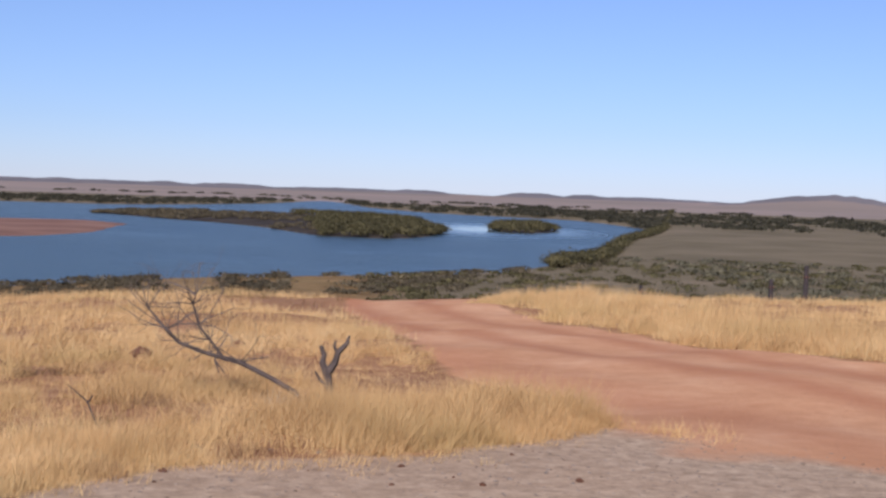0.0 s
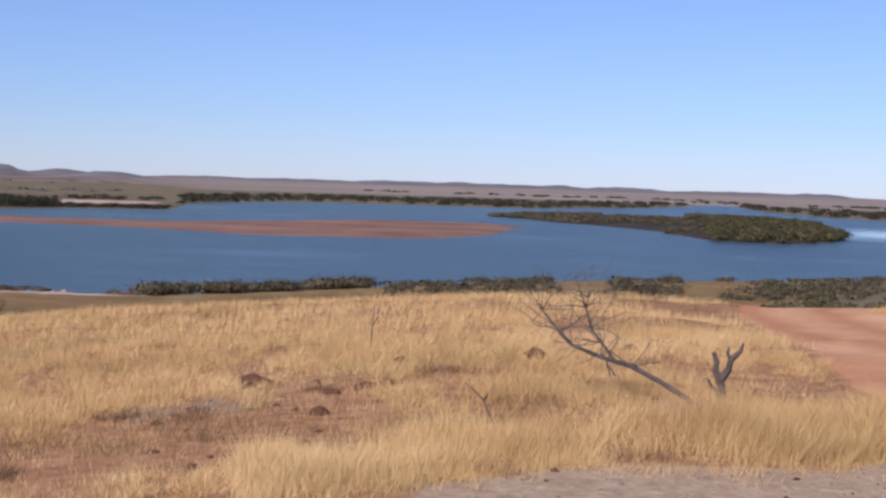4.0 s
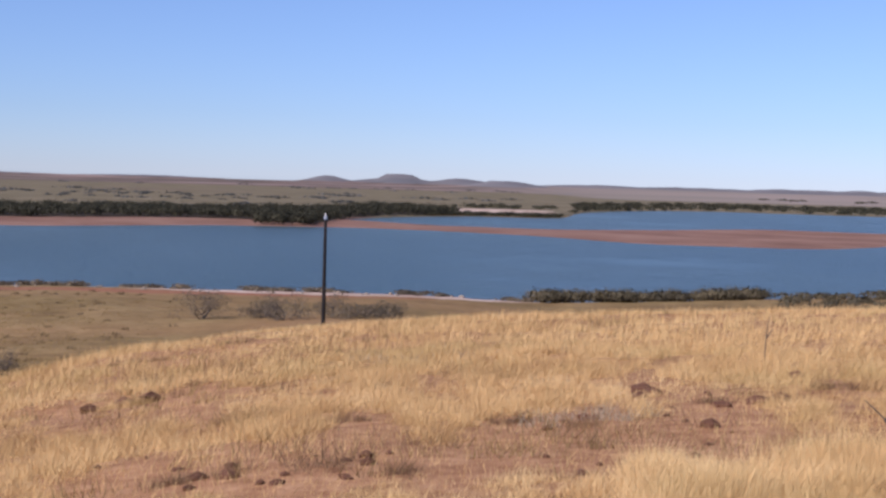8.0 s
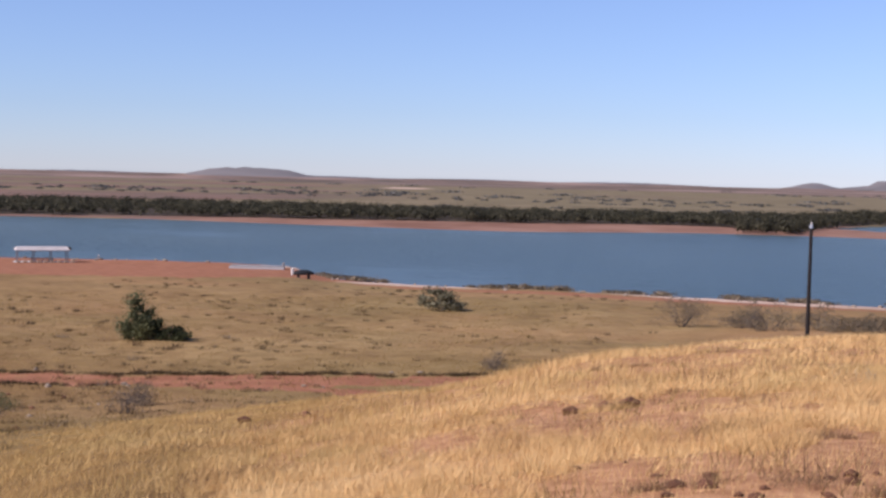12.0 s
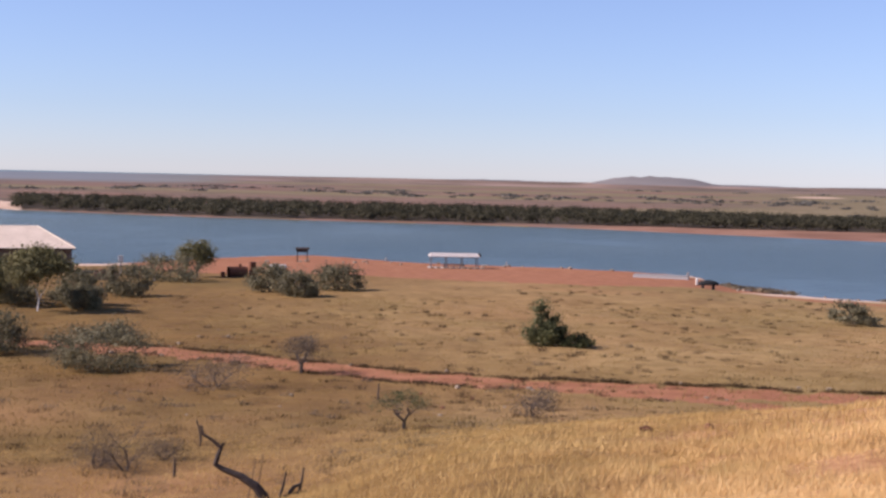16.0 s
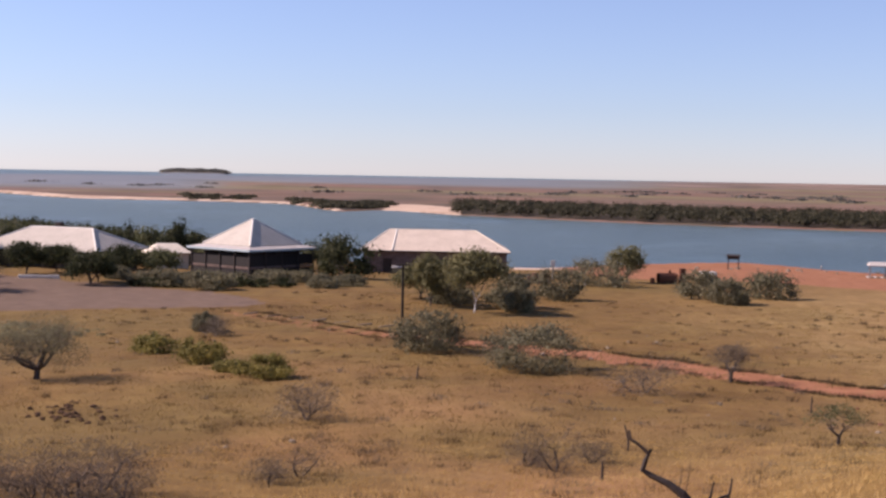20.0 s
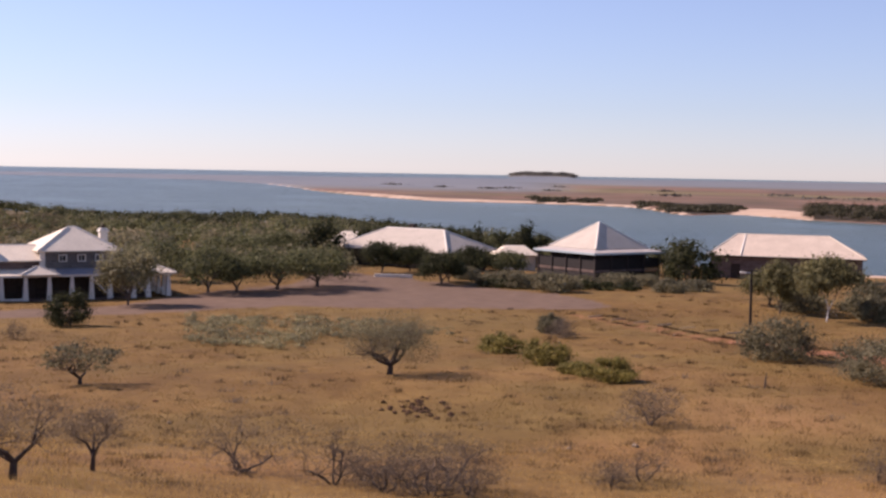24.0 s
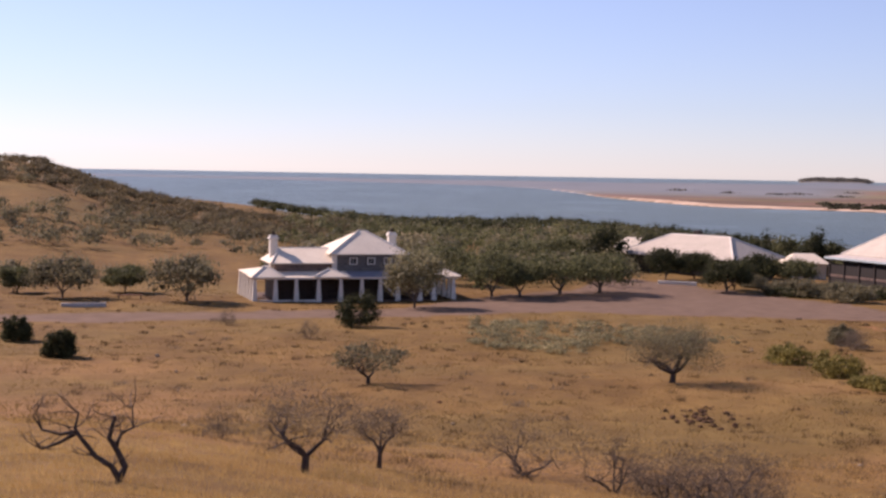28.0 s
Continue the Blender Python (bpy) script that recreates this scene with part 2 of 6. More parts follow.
OUT = [0, 6, 12, 25, 45, 70, 110, 165]
HILL = [  # yaw, then the ground's height at each distance of OUT
    (-60, 18.4, 18.35, 18.15, 17.7, 16.8, 13.0, 7.0, 3.0),
    (-18, 18.4, 18.35, 18.15, 17.7, 16.75, 13.0, 7.0, 3.0),
    (-2, 18.4, 18.35, 18.1, 17.55, 16.4, 12.5, 6.5, 2.5),
    (5, 18.4, 18.35, 18.1, 17.5, 16.3, 12.0, 6.0, 2.2),
    (12, 18.4, 18.35, 18.1, 17.6, 16.3, 12.0, 6.0, 2.0),
    (18, 18.4, 18.35, 18.05, 17.38, 16.08, 11.5, 5.6, 2.0),
    (29, 18.4, 18.3, 17.9, 17.05, 15.58, 11.5, 6.5, 2.8),
    (37, 18.4, 18.25, 17.8, 16.75, 15.03, 11.8, 8.2, 4.2),
    (44, 18.4, 18.2, 17.6, 16.33, 14.38, 9.6, 6.5, 4.4),
    (51, 18.4, 18.1, 17.35, 15.8, 13.1, 8.2, 6.2, 4.5),
    (58, 18.4, 18.05, 17.15, 15.3, 12.4, 7.8, 6.1, 4.5),
    (65, 18.4, 18.0, 17.0, 15.0, 11.75, 7.6, 6.0, 4.5),
    (70, 18.4, 17.9, 16.7, 14.4, 10.8, 7.5, 6.0, 4.5),
    (76, 18.4, 17.8, 16.4, 13.7, 9.6, 7.4, 5.9, 4.5),
    (90, 18.4, 17.7, 16.2, 13.0, 9.0, 7.3, 5.8, 4.5),
    (109, 18.4, 17.8, 16.3, 13.5, 9.75, 7.3, 5.8, 4.5),
    (117, 18.4, 17.9, 16.5, 13.9, 10.6, 7.4, 5.8, 4.5),
    (123, 18.4, 18.0, 16.7, 14.3, 11.3, 7.6, 5.9, 4.6),
    (131, 18.4, 18.05, 16.9, 14.7, 11.9, 8.0, 6.0, 4.8),
    (170, 18.4, 18.3, 17.9, 17.0, 15.0, 12.0, 10.0, 9.0),
]
near_shore = keyed([(-60, 2600), (-9.6, 2600), (-9.0, 810), (-7.6, 600), (-6.6, 430), (-5.0, 388), (-2.7, 336), (4.3, 304), (11, 279), (18, 253), (24, 236), (29, 229), (39, 233), (50, 240), (56.5, 252), (58.5, 284), (64.6, 299), (70, 304), (74, 318), (78, 303), (83, 284), (88, 292), (95, 322), (100, 365), (104, 430), (108, 480), (113, 470), (118, 560), (124, 800), (131, 900)])
far_shore = keyed([(-60, 900), (-9.5, 800), (-8.5, 830), (-5, 1050), (0, 1150), (3, 1350), (5, 1800), (7.5, 1400), (14, 1130), (21, 1130), (26.6, 930), (27.4, 780), (31, 770), (36, 660), (38, 545), (41, 540), (50, 500), (58, 520), (64, 545), (68, 552), (76, 566), (85.5, 630), (89, 690), (90.5, 660), (93, 790), (97, 830), (101, 850), (104, 980), (106, 1130), (107.2, 1350), (108.5, 1560), (112, 1850), (118, 2050), (126, 2300), (140, 2500)])
# width of the bare sand between the far water's edge and the mangroves
strand = keyed([(-60, 0), (37, 0), (40, 26), (46, 40), (52, 35), (58, 22), (64, 8), (68, 0), (140, 0)])
far_edge = keyed([(60, 9000), (70, 5200), (76, 4400), (82, 3900), (92, 3300), (100, 2900), (108, 2500)])
bar_front = keyed([(12.6, 640), (14.2, 532), (17.8, 478), (23, 470), (29.6, 518), (36, 543), (42, 545)])
bar_back = keyed([(12.6, 640), (14.7, 690), (18.4, 690), (23.7, 622), (28, 592), (32, 600), (36, 645), (42, 680)])
isle_front = keyed([(0.0, 640), (0.6, 590), (2.4, 551), (4.8, 553), (7.8, 658), (11.2, 744), (14.3, 830)])
isle_back = keyed([(0.0, 640), (0.5, 690), (1.5, 860), (5.3, 960), (8.3, 980), (12, 930), (14.3, 840)])
islet_front = keyed([(-4.7, 735), (-4.2, 700), (-3.4, 680), (-2.4, 690), (-1.9, 730)])
islet_back = keyed([(-4.7, 740), (-4, 830), (-2.4, 820), (-1.9, 735)])
FAR_HILLS = [  # yaw, half width in degrees, distance, height, flatness of the top
    (34.25, 0.85, 4200, 31, 8), (34.2, 1.9, 4200, 20, 2), (31.6, 1.5, 4300, 22, 2), (37.1, 0.9, 4300, 21, 2), (60.05, 2.4, 3300, 23, 4), (56.5, 4.0, 3300, 8, 2), (66.5, 3.5, 3500, 7, 2),
    (96.5, 1.3, 4000, 14, 8), (-15.5, 3.5, 3000, 34, 2), (-22, 5, 3000, 30, 2), (29.8, 1.6, 3500, 20, 2), (44.5, 3.5, 4000, 8, 2), (50.5, 4.0, 4000, 7, 2),
    (14, 7, 4500, 16, 2), (4, 5, 4500, 14, 2), (-3.6, 1.4, 4300, 17, 3), (-8, 4, 4300, 14, 2), (22, 4, 4500, 14, 2), (8.8, 2.2, 4200, 17, 3), (18, 2.6, 4200, 17, 3), (1.2, 1.5, 4400, 16, 3), (26, 3, 4400, 14, 2), (11.5, 1.0, 4300, 18, 3), (15.6, 0.9, 4300, 18, 3), (-5.8, 1.1, 4400, 17, 3),
]


def between(yaw, r, front, back, lo, hi, k=12.0):
    """How far inside a bank of land, in metres from its nearer edge, negative outside."""
    d = np.minimum(r - front(yaw), back(yaw) - r)
    side = np.minimum(yaw - lo, hi - yaw) * np.radians(1) * r
    return np.minimum(d, side)


def height(yaw, r):
    """The ground's height at yaw degrees and r metres from the lookout; the river's level is 0."""
    yaw, r = np.broadcast_arrays(np.asarray(yaw, float), np.asarray(r, float))
    a = np.radians(yaw)
    x, y = -np.sin(a) * r, np.cos(a) * r
    table = np.array(HILL)
    prof = curve(yaw, table[:, 0], table[:, 1:])
    out = np.array(OUT, float)
    i = np.clip(np.searchsorted(out, r, "right") - 1, 0, len(OUT) - 2)
    h = np.diff(out)
    d = np.diff(prof, axis=-1) / h
    m = np.zeros_like(prof)
    m[..., 1:-1] = 0.5 * (d[..., :-1] + d[..., 1:])
    m[..., -1] = d[..., -1]
    pick = lambda q, j: np.take_along_axis(q, j[..., None], -1)[..., 0]
    s = np.clip((r - out[i]) / h[i], 0, 1)
    z = pick(prof, i) * (1 + 2 * s) * (1 - s) ** 2 + pick(m, i) * h[i] * s * (1 - s) ** 2 + pick(prof, i + 1) * s * s * (3 - 2 * s) + pick(m, i + 1) * h[i] * s * s * (s - 1)
    rs = near_shore(yaw)
    k = np.clip((r - 165) / np.maximum(rs - 165, 10), 0, 1)
    z = np.where(r > 165, prof[..., -1] + (1.1 - prof[..., -1]) * smooth(0, 1, k) ** 0.8, z)
    # the ridge behind the customs house
    top = np.interp(yaw, [116, 118, 121, 124.5, 126.8, 128.5, 131, 140, 170], [0, 0.4, 2.6, 6.3, 12.0, 16.4, 17.5, 18, 18])
    z = z + top * smooth(180, 420, r) * (1 - 0.8 * smooth(460, 780, r))
    far = r > 165
    # shores
    sea = -2.2
    inside = rs + 5 * ripple(x / 19, y / 19, 2) - r
    near = np.where(inside > 0, np.minimum(z, 0.12 + inside * 0.09 + z * smooth(0, 40, inside)), np.maximum(sea, inside * 0.1))
    z = np.where(far, near, z)
    flat = 1.3 + 0.5 * ripple(x / 90, y / 90, 1)
    rf = far_shore(yaw)
    inside = r - rf - (6 + 0.008 * r) * ripple(x / 60, y / 60, 4)
    other = np.where(inside > 0, np.minimum(flat, inside * 0.03), np.maximum(sea, inside * 0.05))
    rise = 0 * r
    for hy, w, hr, hz, p in FAR_HILLS:
        g = np.exp(-np.abs((yaw - hy) / w) ** p) * np.exp(-((r - hr) / (0.11 * hr)) ** 2)
        rise = np.maximum(rise, hz * g * (1 + 0.09 * ripple(yaw * 9.1, yaw * 5.3, hy) + 0.06 * ripple(yaw * 27, r / 70, hy)))
    edge = far_edge(yaw) + 60 * ripple(x / 200, y / 200, 2)
    other = np.where(r > edge, np.maximum(-2.2, (edge - r) * 0.01), other) + rise * (inside > 0)
    z = np.where((r > rs) | ((r > 700) & (yaw < -9.2)), np.maximum(z, other), z)
    for front, back, lo, hi, rise, cap in ((bar_front, bar_back, 12.6, 42, 0.012, 0.45), (isle_front, isle_back, 0.0, 14.3, 0.05, 0.8), (islet_front, islet_back, -4.7, -1.9, 0.05, 0.8)):
        inn = between(yaw, r, front, back, lo, hi) + 4 * ripple(x / 25, y / 25, 7)
        b = np.where(inn > 0, np.minimum(cap, 0.05 + inn * rise), np.maximum(sea, inn * 0.05))
        z = np.where(far, np.maximum(z, b), z)
    # bumps of the hill and the plain
    rough = smooth(7, 13, r) * (1 - smooth(200, 300, r))
    z = z + rough * (0.07 * ripple(x * 0.9, y * 0.9, 3) + 0.05 * ripple(x * 2.3, y * 2.1, 5) + 0.24 * smooth(30, 60, r) * ripple(x / 7, y / 7, 9))
    return z


def place(yaw, r, lift=0.0):
    a = math.radians(yaw)
    return Vector((-math.sin(a) * r, math.cos(a) * r, float(height(yaw, r)) + lift))


def polar(x, y):
    return np.degrees(np.arctan2(-x, y)), np.hypot(x, y)


def strip(x, y, line, half):
    """How deep inside a track, in metres from its edge: line holds (yaw, distance) keys."""
    pts = [(-math.sin(math.radians(a)) * r, math.cos(math.radians(a)) * r) for a, r in line]
    best = np.full(np.shape(x), -1e9)
    for (ax, ay), (bx, by) in zip(pts, pts[1:]):
        dx, dy = bx - ax, by - ay
        s = np.clip(((x - ax) * dx + (y - ay) * dy) / (dx * dx + dy * dy), 0, 1)
        best = np.maximum(best, half - np.hypot(x - ax - s * dx, y - ay - s * dy))
    return best


def area(x, y, corners):
    """How deep inside a many-sided area given by (yaw, distance) corners, in metres, negative outside."""
    pts = [(-math.sin(math.radians(a)) * r, math.cos(math.radians(a)) * r) for a, r in corners]
    inside, dist = np.zeros(np.shape(x), bool), np.full(np.shape(x), 1e9)
    for (ax, ay), (bx, by) in zip(pts, pts[1:] + pts[:1]):
        dx, dy = bx - ax, by - ay
        s = np.clip(((x - ax) * dx + (y - ay) * dy) / (dx * dx + dy * dy), 0, 1)
        dist = np.minimum(dist, np.hypot(x - ax - s * dx, y - ay - s * dy))
        cross = ((ay > y) != (by > y)) & (x < dx * (y - ay) / (dy if dy else 1e-9) + ax)
        inside ^= cross
    return np.where(inside, dist, -dist)


ROAD = [(-7.4, 10.8), (-2.9, 13.6), (0.7, 18.5), (3.3, 26.5), (4.2, 38), (5.0, 60), (-3, 62), (-1.1, 38), (-5.1, 26), (-12, 20.5), (-17.9, 18.2), (-40, 14), (-60, 11), (-40, 10.5), (-20, 9.7), (-11, 9.9)]
ROADSIDE = [(-1.6, 60), (-1.1, 38), (-5.1, 26), (-12, 20.5), (-17.9, 18.2), (-40, 14)]
PAD = [(120, 4.2), (60, 5.5), (26, 6.6), (18, 7.7), (11, 8.7), (4.1, 8.6), (-3, 9.7), (-7.4, 10.9), (-30, 10), (-70, 8), (-150, 6)]
TRACK = [(48, 88), (54.1, 88), (62.3, 89), (69.2, 92.5), (74, 98), (77.2, 103), (80, 107), (84.7, 113), (89.4, 123), (94.6, 145)]
STREET = [(134, 133), (121, 134), (114, 140), (107, 149), (101, 151), (95.8, 151), (93.5, 155), (94.0, 163), (95.9, 176), (98, 182), (100.2, 190), (102, 195), (104.8, 207), (106.2, 199), (106.5, 184), (109.5, 172), (112, 160), (114, 152), (121, 143), (134, 142)]
TRACK_FORK = [(51, 79), (56, 83), (60, 85.5), (64, 88.5)]
POINT = [(53.5, 246), (57.4, 234), (62.4, 216), (67, 222), (72.2, 232), (78, 230), (81, 262), (82, 290), (78, 300), (74, 315), (70, 300), (64.6, 296), (60, 286), (57.8, 262)]


WORN = [(23.4, 15.4, 1.3, 0.9), (20.9, 11.8, 1.6, 0.7), (9.7, 15.3, 1.6, 0.9), (10.6, 20.5, 1.5, 1.4), (7.1, 24.3, 1.0, 1.5), (15.7, 14.6, 1.6, 0.7), (23.2, 10.2, 1.8, 0.6), (43.2, 9.2, 3.0, 0.6), (38, 8.8, 3.5, 0.7), (27.5, 10.3, 3.0, 0.7), (20.9, 13.5, 1.8, 0.8), (33.8, 8.7, 3.5, 0.6), (26, 12.2, 1.4, 0.4), (42.6, 20.9, 1.3, 1.0)]


def thin(x, y, yaw, r):
    """How bare the hill is, 0 to 1: worn red patches, uneven gaps between the tufts."""
    n = 0.5 * ripple(x / 1.3, y / 1.3, 6) + 0.4 * ripple(yaw / 0.8, r / 1.2, 2) + 0.3 * ripple(x / 4.1, y / 4.1, 3)
    for a, d, wa, wd in WORN:
        n = n + 0.42 * np.exp(-((yaw - a) / wa) ** 2 - ((r - d) / (1.8 * wd)) ** 2)
    return smooth(0.08, 0.52, n) * smooth(62, 58, yaw) * smooth(55, 30, r)


def cover(x, y, yaw, r, z):
    """What lies on the ground: a weight of 0 to 1 for each kind."""
    edge = 0.25 * ripple(x * 1.9, y * 1.9, 1) + 0.15 * ripple(x * 5, y * 5, 2)
    w = {}
    soft = 0.35 + 0.4 * smooth(13.5, 11.5, r)
    w["red"] = smooth(-soft, soft, area(x, y, ROAD) + edge)
    d = -strip(x, y, ROADSIDE, 0.0) + 0.3 * ripple(x / 3, y / 3, 4)
    w["rut"] = np.clip(np.exp(-((d - 1.3) / 0.35) ** 2) + np.exp(-((d - 3.1) / 0.4) ** 2) + 0.6 * np.exp(-((d - 5.2) / 0.6) ** 2), 0, 1)
    tr = np.maximum(strip(x, y, TRACK, 2.5), strip(x, y, TRACK_FORK, 1.5))
    w["earth"] = np.maximum(smooth(-0.4, 0.5, tr + 2 * edge) * (1 - 0.5 * smooth(1.9, 2.3, tr + edge)) * (1 - 0.5 * smooth(84, 91, yaw)), smooth(-2, 2, area(x, y, POINT) + 4 * edge))
    w["gravel"] = smooth(-0.3, 0.3, area(x, y, PAD) + 1.3 * edge + 0.3 * ripple(x * 0.9, y * 0.9, 3))
    w["street"] = smooth(-1, 1, area(x, y, STREET) + 2 * edge)
    rs, rf = near_shore(yaw), far_shore(yaw)
    beyond = (r > rs + 2) | ((r > 850) & (yaw < -9))
    shore = smooth(20, 11, rs - r) * (r < rs + 20) * (r > 150) * (0.72 + 0.5 * ripple(x / 11, y / 11, 5))
    bar = smooth(-5, 5, between(yaw, r, bar_front, bar_back, 12.6, 42))
    wide = strand(yaw)
    beach = (0.44 + 0.2 * ripple(x / 23, y / 23, 1)) * beyond * smooth(24, 12, r - rf - wide + 8 * ripple(x / 50, y / 50, 3)) * smooth(33, 37, yaw) * smooth(68, 58, yaw) * (r < 2000)
    dune = smooth(1.0, 0.75, ((yaw - 87.2 + 0.12 * ripple(r / 14, yaw * 3, 2)) / 1.7) ** 2 + ((r - rf - 10) / 95) ** 2) * (r > rf) + smooth(90, 91, yaw) * smooth(45, 15, r - rf + 15 * ripple(x / 60, y / 60, 3)) * (r > rf) * (yaw < 108)
    head = 0.7 * smooth(27.0, 28.0, yaw) * smooth(33.5, 31.5, yaw) * smooth(14, 24, r - rf) * smooth(150, 110, r - rf) * (0.9 + 0.5 * ripple(x / 30, y / 30, 2))
    blow = np.exp(-((yaw - 53.6) / 1.3) ** 2 - ((r - 1800) / 90) ** 2) * (0.9 + 0.5 * ripple(x / 40, y / 40, 2))
    w["sand"] = np.clip(np.maximum.reduce([blow, head, 1.12 * shore * smooth(25, 31, yaw), 0.55 * beach, dune]), 0, 1)
    w["mud"] = np.where(beyond, smooth(20, 40, yaw) * (0.22 + 0.5 * smooth(48, 60, yaw)) + 0.35 * ripple(x / 160, y / 160, 3), 0) * (r > rf) * smooth(3200, 2900, r)
    w["bar"] = np.clip(np.maximum(bar, 1.9 * beach), 0, 1)
    w["marsh"] = np.clip(np.where(beyond & (r > rf), 1.0, 0) + smooth(8, -4, yaw) * smooth(110, 200, r) + smooth(3, 1.6, z) * (r > 170) * (yaw > 100), 0, 1)
    band = smooth(0.05, 0.4, ripple(r / 62 + 0.9 * ripple(x / 260, y / 260, 2), yaw / 7, 2)) * (r > rf + 160) * (r > rs) * (r < 3000)
    w["marsh"] = np.maximum(w["marsh"], 0.9 * band)
    w["mud"] = w["mud"] * (1 - 0.8 * band)
    isle = np.maximum(between(yaw, r, isle_front, isle_back, 0.0, 14.3), between(yaw, r, islet_front, islet_back, -4.7, -1.9))
    w["marsh"] = np.maximum(w["marsh"], smooth(-20, -5, isle) * (r > 500))
    w["earth"] = np.maximum(w["earth"], (0.75 + 0.4 * ripple(x / 13, y / 13, 2)) * smooth(6.5, 3, np.abs(rs - 21 - r)) * smooth(30, 34, yaw) * smooth(57, 55, yaw))
    # mangrove floor and islands get the mud with shade painted in
    w["shaded_mud"] = smooth(9, 15, r - rf - wide) * smooth(205, 180, r - rf) * smooth(31.5, 33.5, yaw) * smooth(92, 91, yaw) * (np.abs(yaw - 87.2) > 1.5)
    w["shaded_mud"] = np.maximum(w["shaded_mud"], smooth(-6, 2, isle) * (r > 500))
    w["pink"] = 0.8 * smooth(1900, 2500, r) * smooth(85, 74, yaw) + smooth(1500, 1900, r) * smooth(30, 24, yaw) * 0.85
    w["upper"] = smooth(34, 24, yaw)
    # far high ground takes the haze-greyed colour
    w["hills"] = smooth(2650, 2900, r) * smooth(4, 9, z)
    w["bare"] = np.maximum(thin(x, y, yaw, r), 0.75 * smooth(62, 40, r) * smooth(66, 50, yaw) + 0.06)
    w["bare"] = np.maximum(w["bare"], (0.10 + 0.2 * ripple(x / 17, y / 10, 4) + 0.14 * ripple(x / 5, y / 4, 2)) * smooth(80, 62, yaw) * smooth(60, 75, r) * (r < rs - 12) * (z > 1.5))
    w["bare"] = np.maximum(w["bare"], (0.16 + 0.34 * ripple(x / 9, y / 8, 4) + 0.2 * ripple(x / 3.1, y / 2.7, 2)) * smooth(66, 80, yaw) * smooth(120, 70, r) * smooth(25, 40, r))
    w["pale"] = smooth(80, 65, yaw + 5 * ripple(x / 23, y / 23, 3)) * smooth(38, 60, r) * (0.85 + 0.3 * ripple(x / 31, y / 17, 2))
    wet = smooth(1500, 2300, r + 160 * ripple(x / 500, y / 220, 3)) * smooth(72, 84, yaw)
    w["wet"] = np.maximum(wet, smooth(1050, 1500, r + 90 * ripple(x / 300, y / 150, 5)) * smooth(93, 98, yaw)) * (z < 4)
    return w


def build_land():
    yaws = np.concatenate([np.arange(-180, -24, 4.0), np.arange(-24, 134, 0.36), np.arange(134, 180.1, 4.0)])
    yaws[-1] = 180.0
    rings = np.concatenate([[0.005, 0.6, 1.5, 2.5, 3.5, 4.5], np.geomspace(5.2, 230, 180), np.geomspace(233, 1200, 120), np.geomspace(1215, 4900, 64)])
    A, R = np.meshgrid(yaws, rings)
    Z = height(np.clip(A, -60, 170), R)
    back = np.minimum(smooth(-60, -100, A) + smooth(150, 178, A), 1)
    Z = Z * (1 - back) + back * np.where(R < 300, 18.4 - 0.01 * R, np.maximum(15.4 - 0.01 * (R - 300), 2))
    a = np.radians(A)
    X, Y = -np.sin(a) * R, np.cos(a) * R
    n, m = A.shape
    idx = np.arange(n * m).reshape(n, m)
    quads = np.stack([idx[:-1, :-1], idx[1:, :-1], idx[1:, 1:], idx[:-1, 1:]], -1).reshape(-1, 4)[:, ::-1]
    w = cover(X.ravel(), Y.ravel(), A.ravel(), R.ravel(), Z.ravel())
    kinds = np.zeros(n * m, int)
    ar, rr = A.ravel(), R.ravel()
    kinds[(w["red"] > 0.5) & (rr < 70)] = 1
    kinds[(w["earth"] > 0.5) & (rr >= 70) & (rr < 170)] = 2
    kinds[(w["earth"] > 0.5) & (rr >= 200) & (ar > 53)] = 3
    kinds[(w["street"] > 0.5)] = 4
    kinds[(w["gravel"] > 0.5) & (w["red"] <= 0.5)] = 5
    fk = kinds[quads].min(axis=1)
    xyz = np.stack([X.ravel(), Y.ravel(), Z.ravel()], 1)
    names = [("ground", "dry straw-coloured grassland falling to a tidal river", "ground"), ("road", "red dirt road with wheel ruts over the hill", "road"), ("track", "red dirt track across the dry plain", "track"),
             ("boat_landing", "bare red earth point beside the river", "ground"), ("street", "reddish sealed street before the stone buildings", "street"), ("lookout", "grey-brown gravel pad on the lookout", "gravel")]
    for kind, (name, label, cat) in enumerate(names):
        q = quads[fk == kind]
        if not len(q):
            continue
        used, inv = np.unique(q, return_inverse=True)
        me = bpy.data.meshes.new(name)
        me.from_pydata(xyz[used].tolist(), [], inv.reshape(-1, 4).tolist())
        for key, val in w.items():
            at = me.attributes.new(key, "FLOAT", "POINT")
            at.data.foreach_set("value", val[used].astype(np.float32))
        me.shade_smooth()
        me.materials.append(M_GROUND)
        tagged(new(name, me), label, cat, kind="structure")


build_land()
bm = bmesh.new()
bmesh.ops.create_circle(bm, cap_ends=True, segments=96, radius=4895)
me = bpy.data.meshes.new("water")
bm.to_mesh(me)
bm.free()
me.materials.append(M_WATER)
tagged(new("water", me), "calm blue tidal river opening to the sea", "river", kind="structure")

# ---- small builders ----


def mesh_from(name, verts, faces, mat):
    me = bpy.data.meshes.new(name)
    me.from_pydata(verts.tolist() if hasattr(verts, "tolist") else verts, [], faces.tolist() if hasattr(faces, "tolist") else faces)
    if mat:
        me.materials.append(mat)
    return me


def sub(name, me, parent, label=""):
    """A mesh as ONE part under a thing or a part, in the parent's own space."""
    ob = new(name, me)
    ob.parent = parent
    if label:
        tagged(ob, label)
    return ob


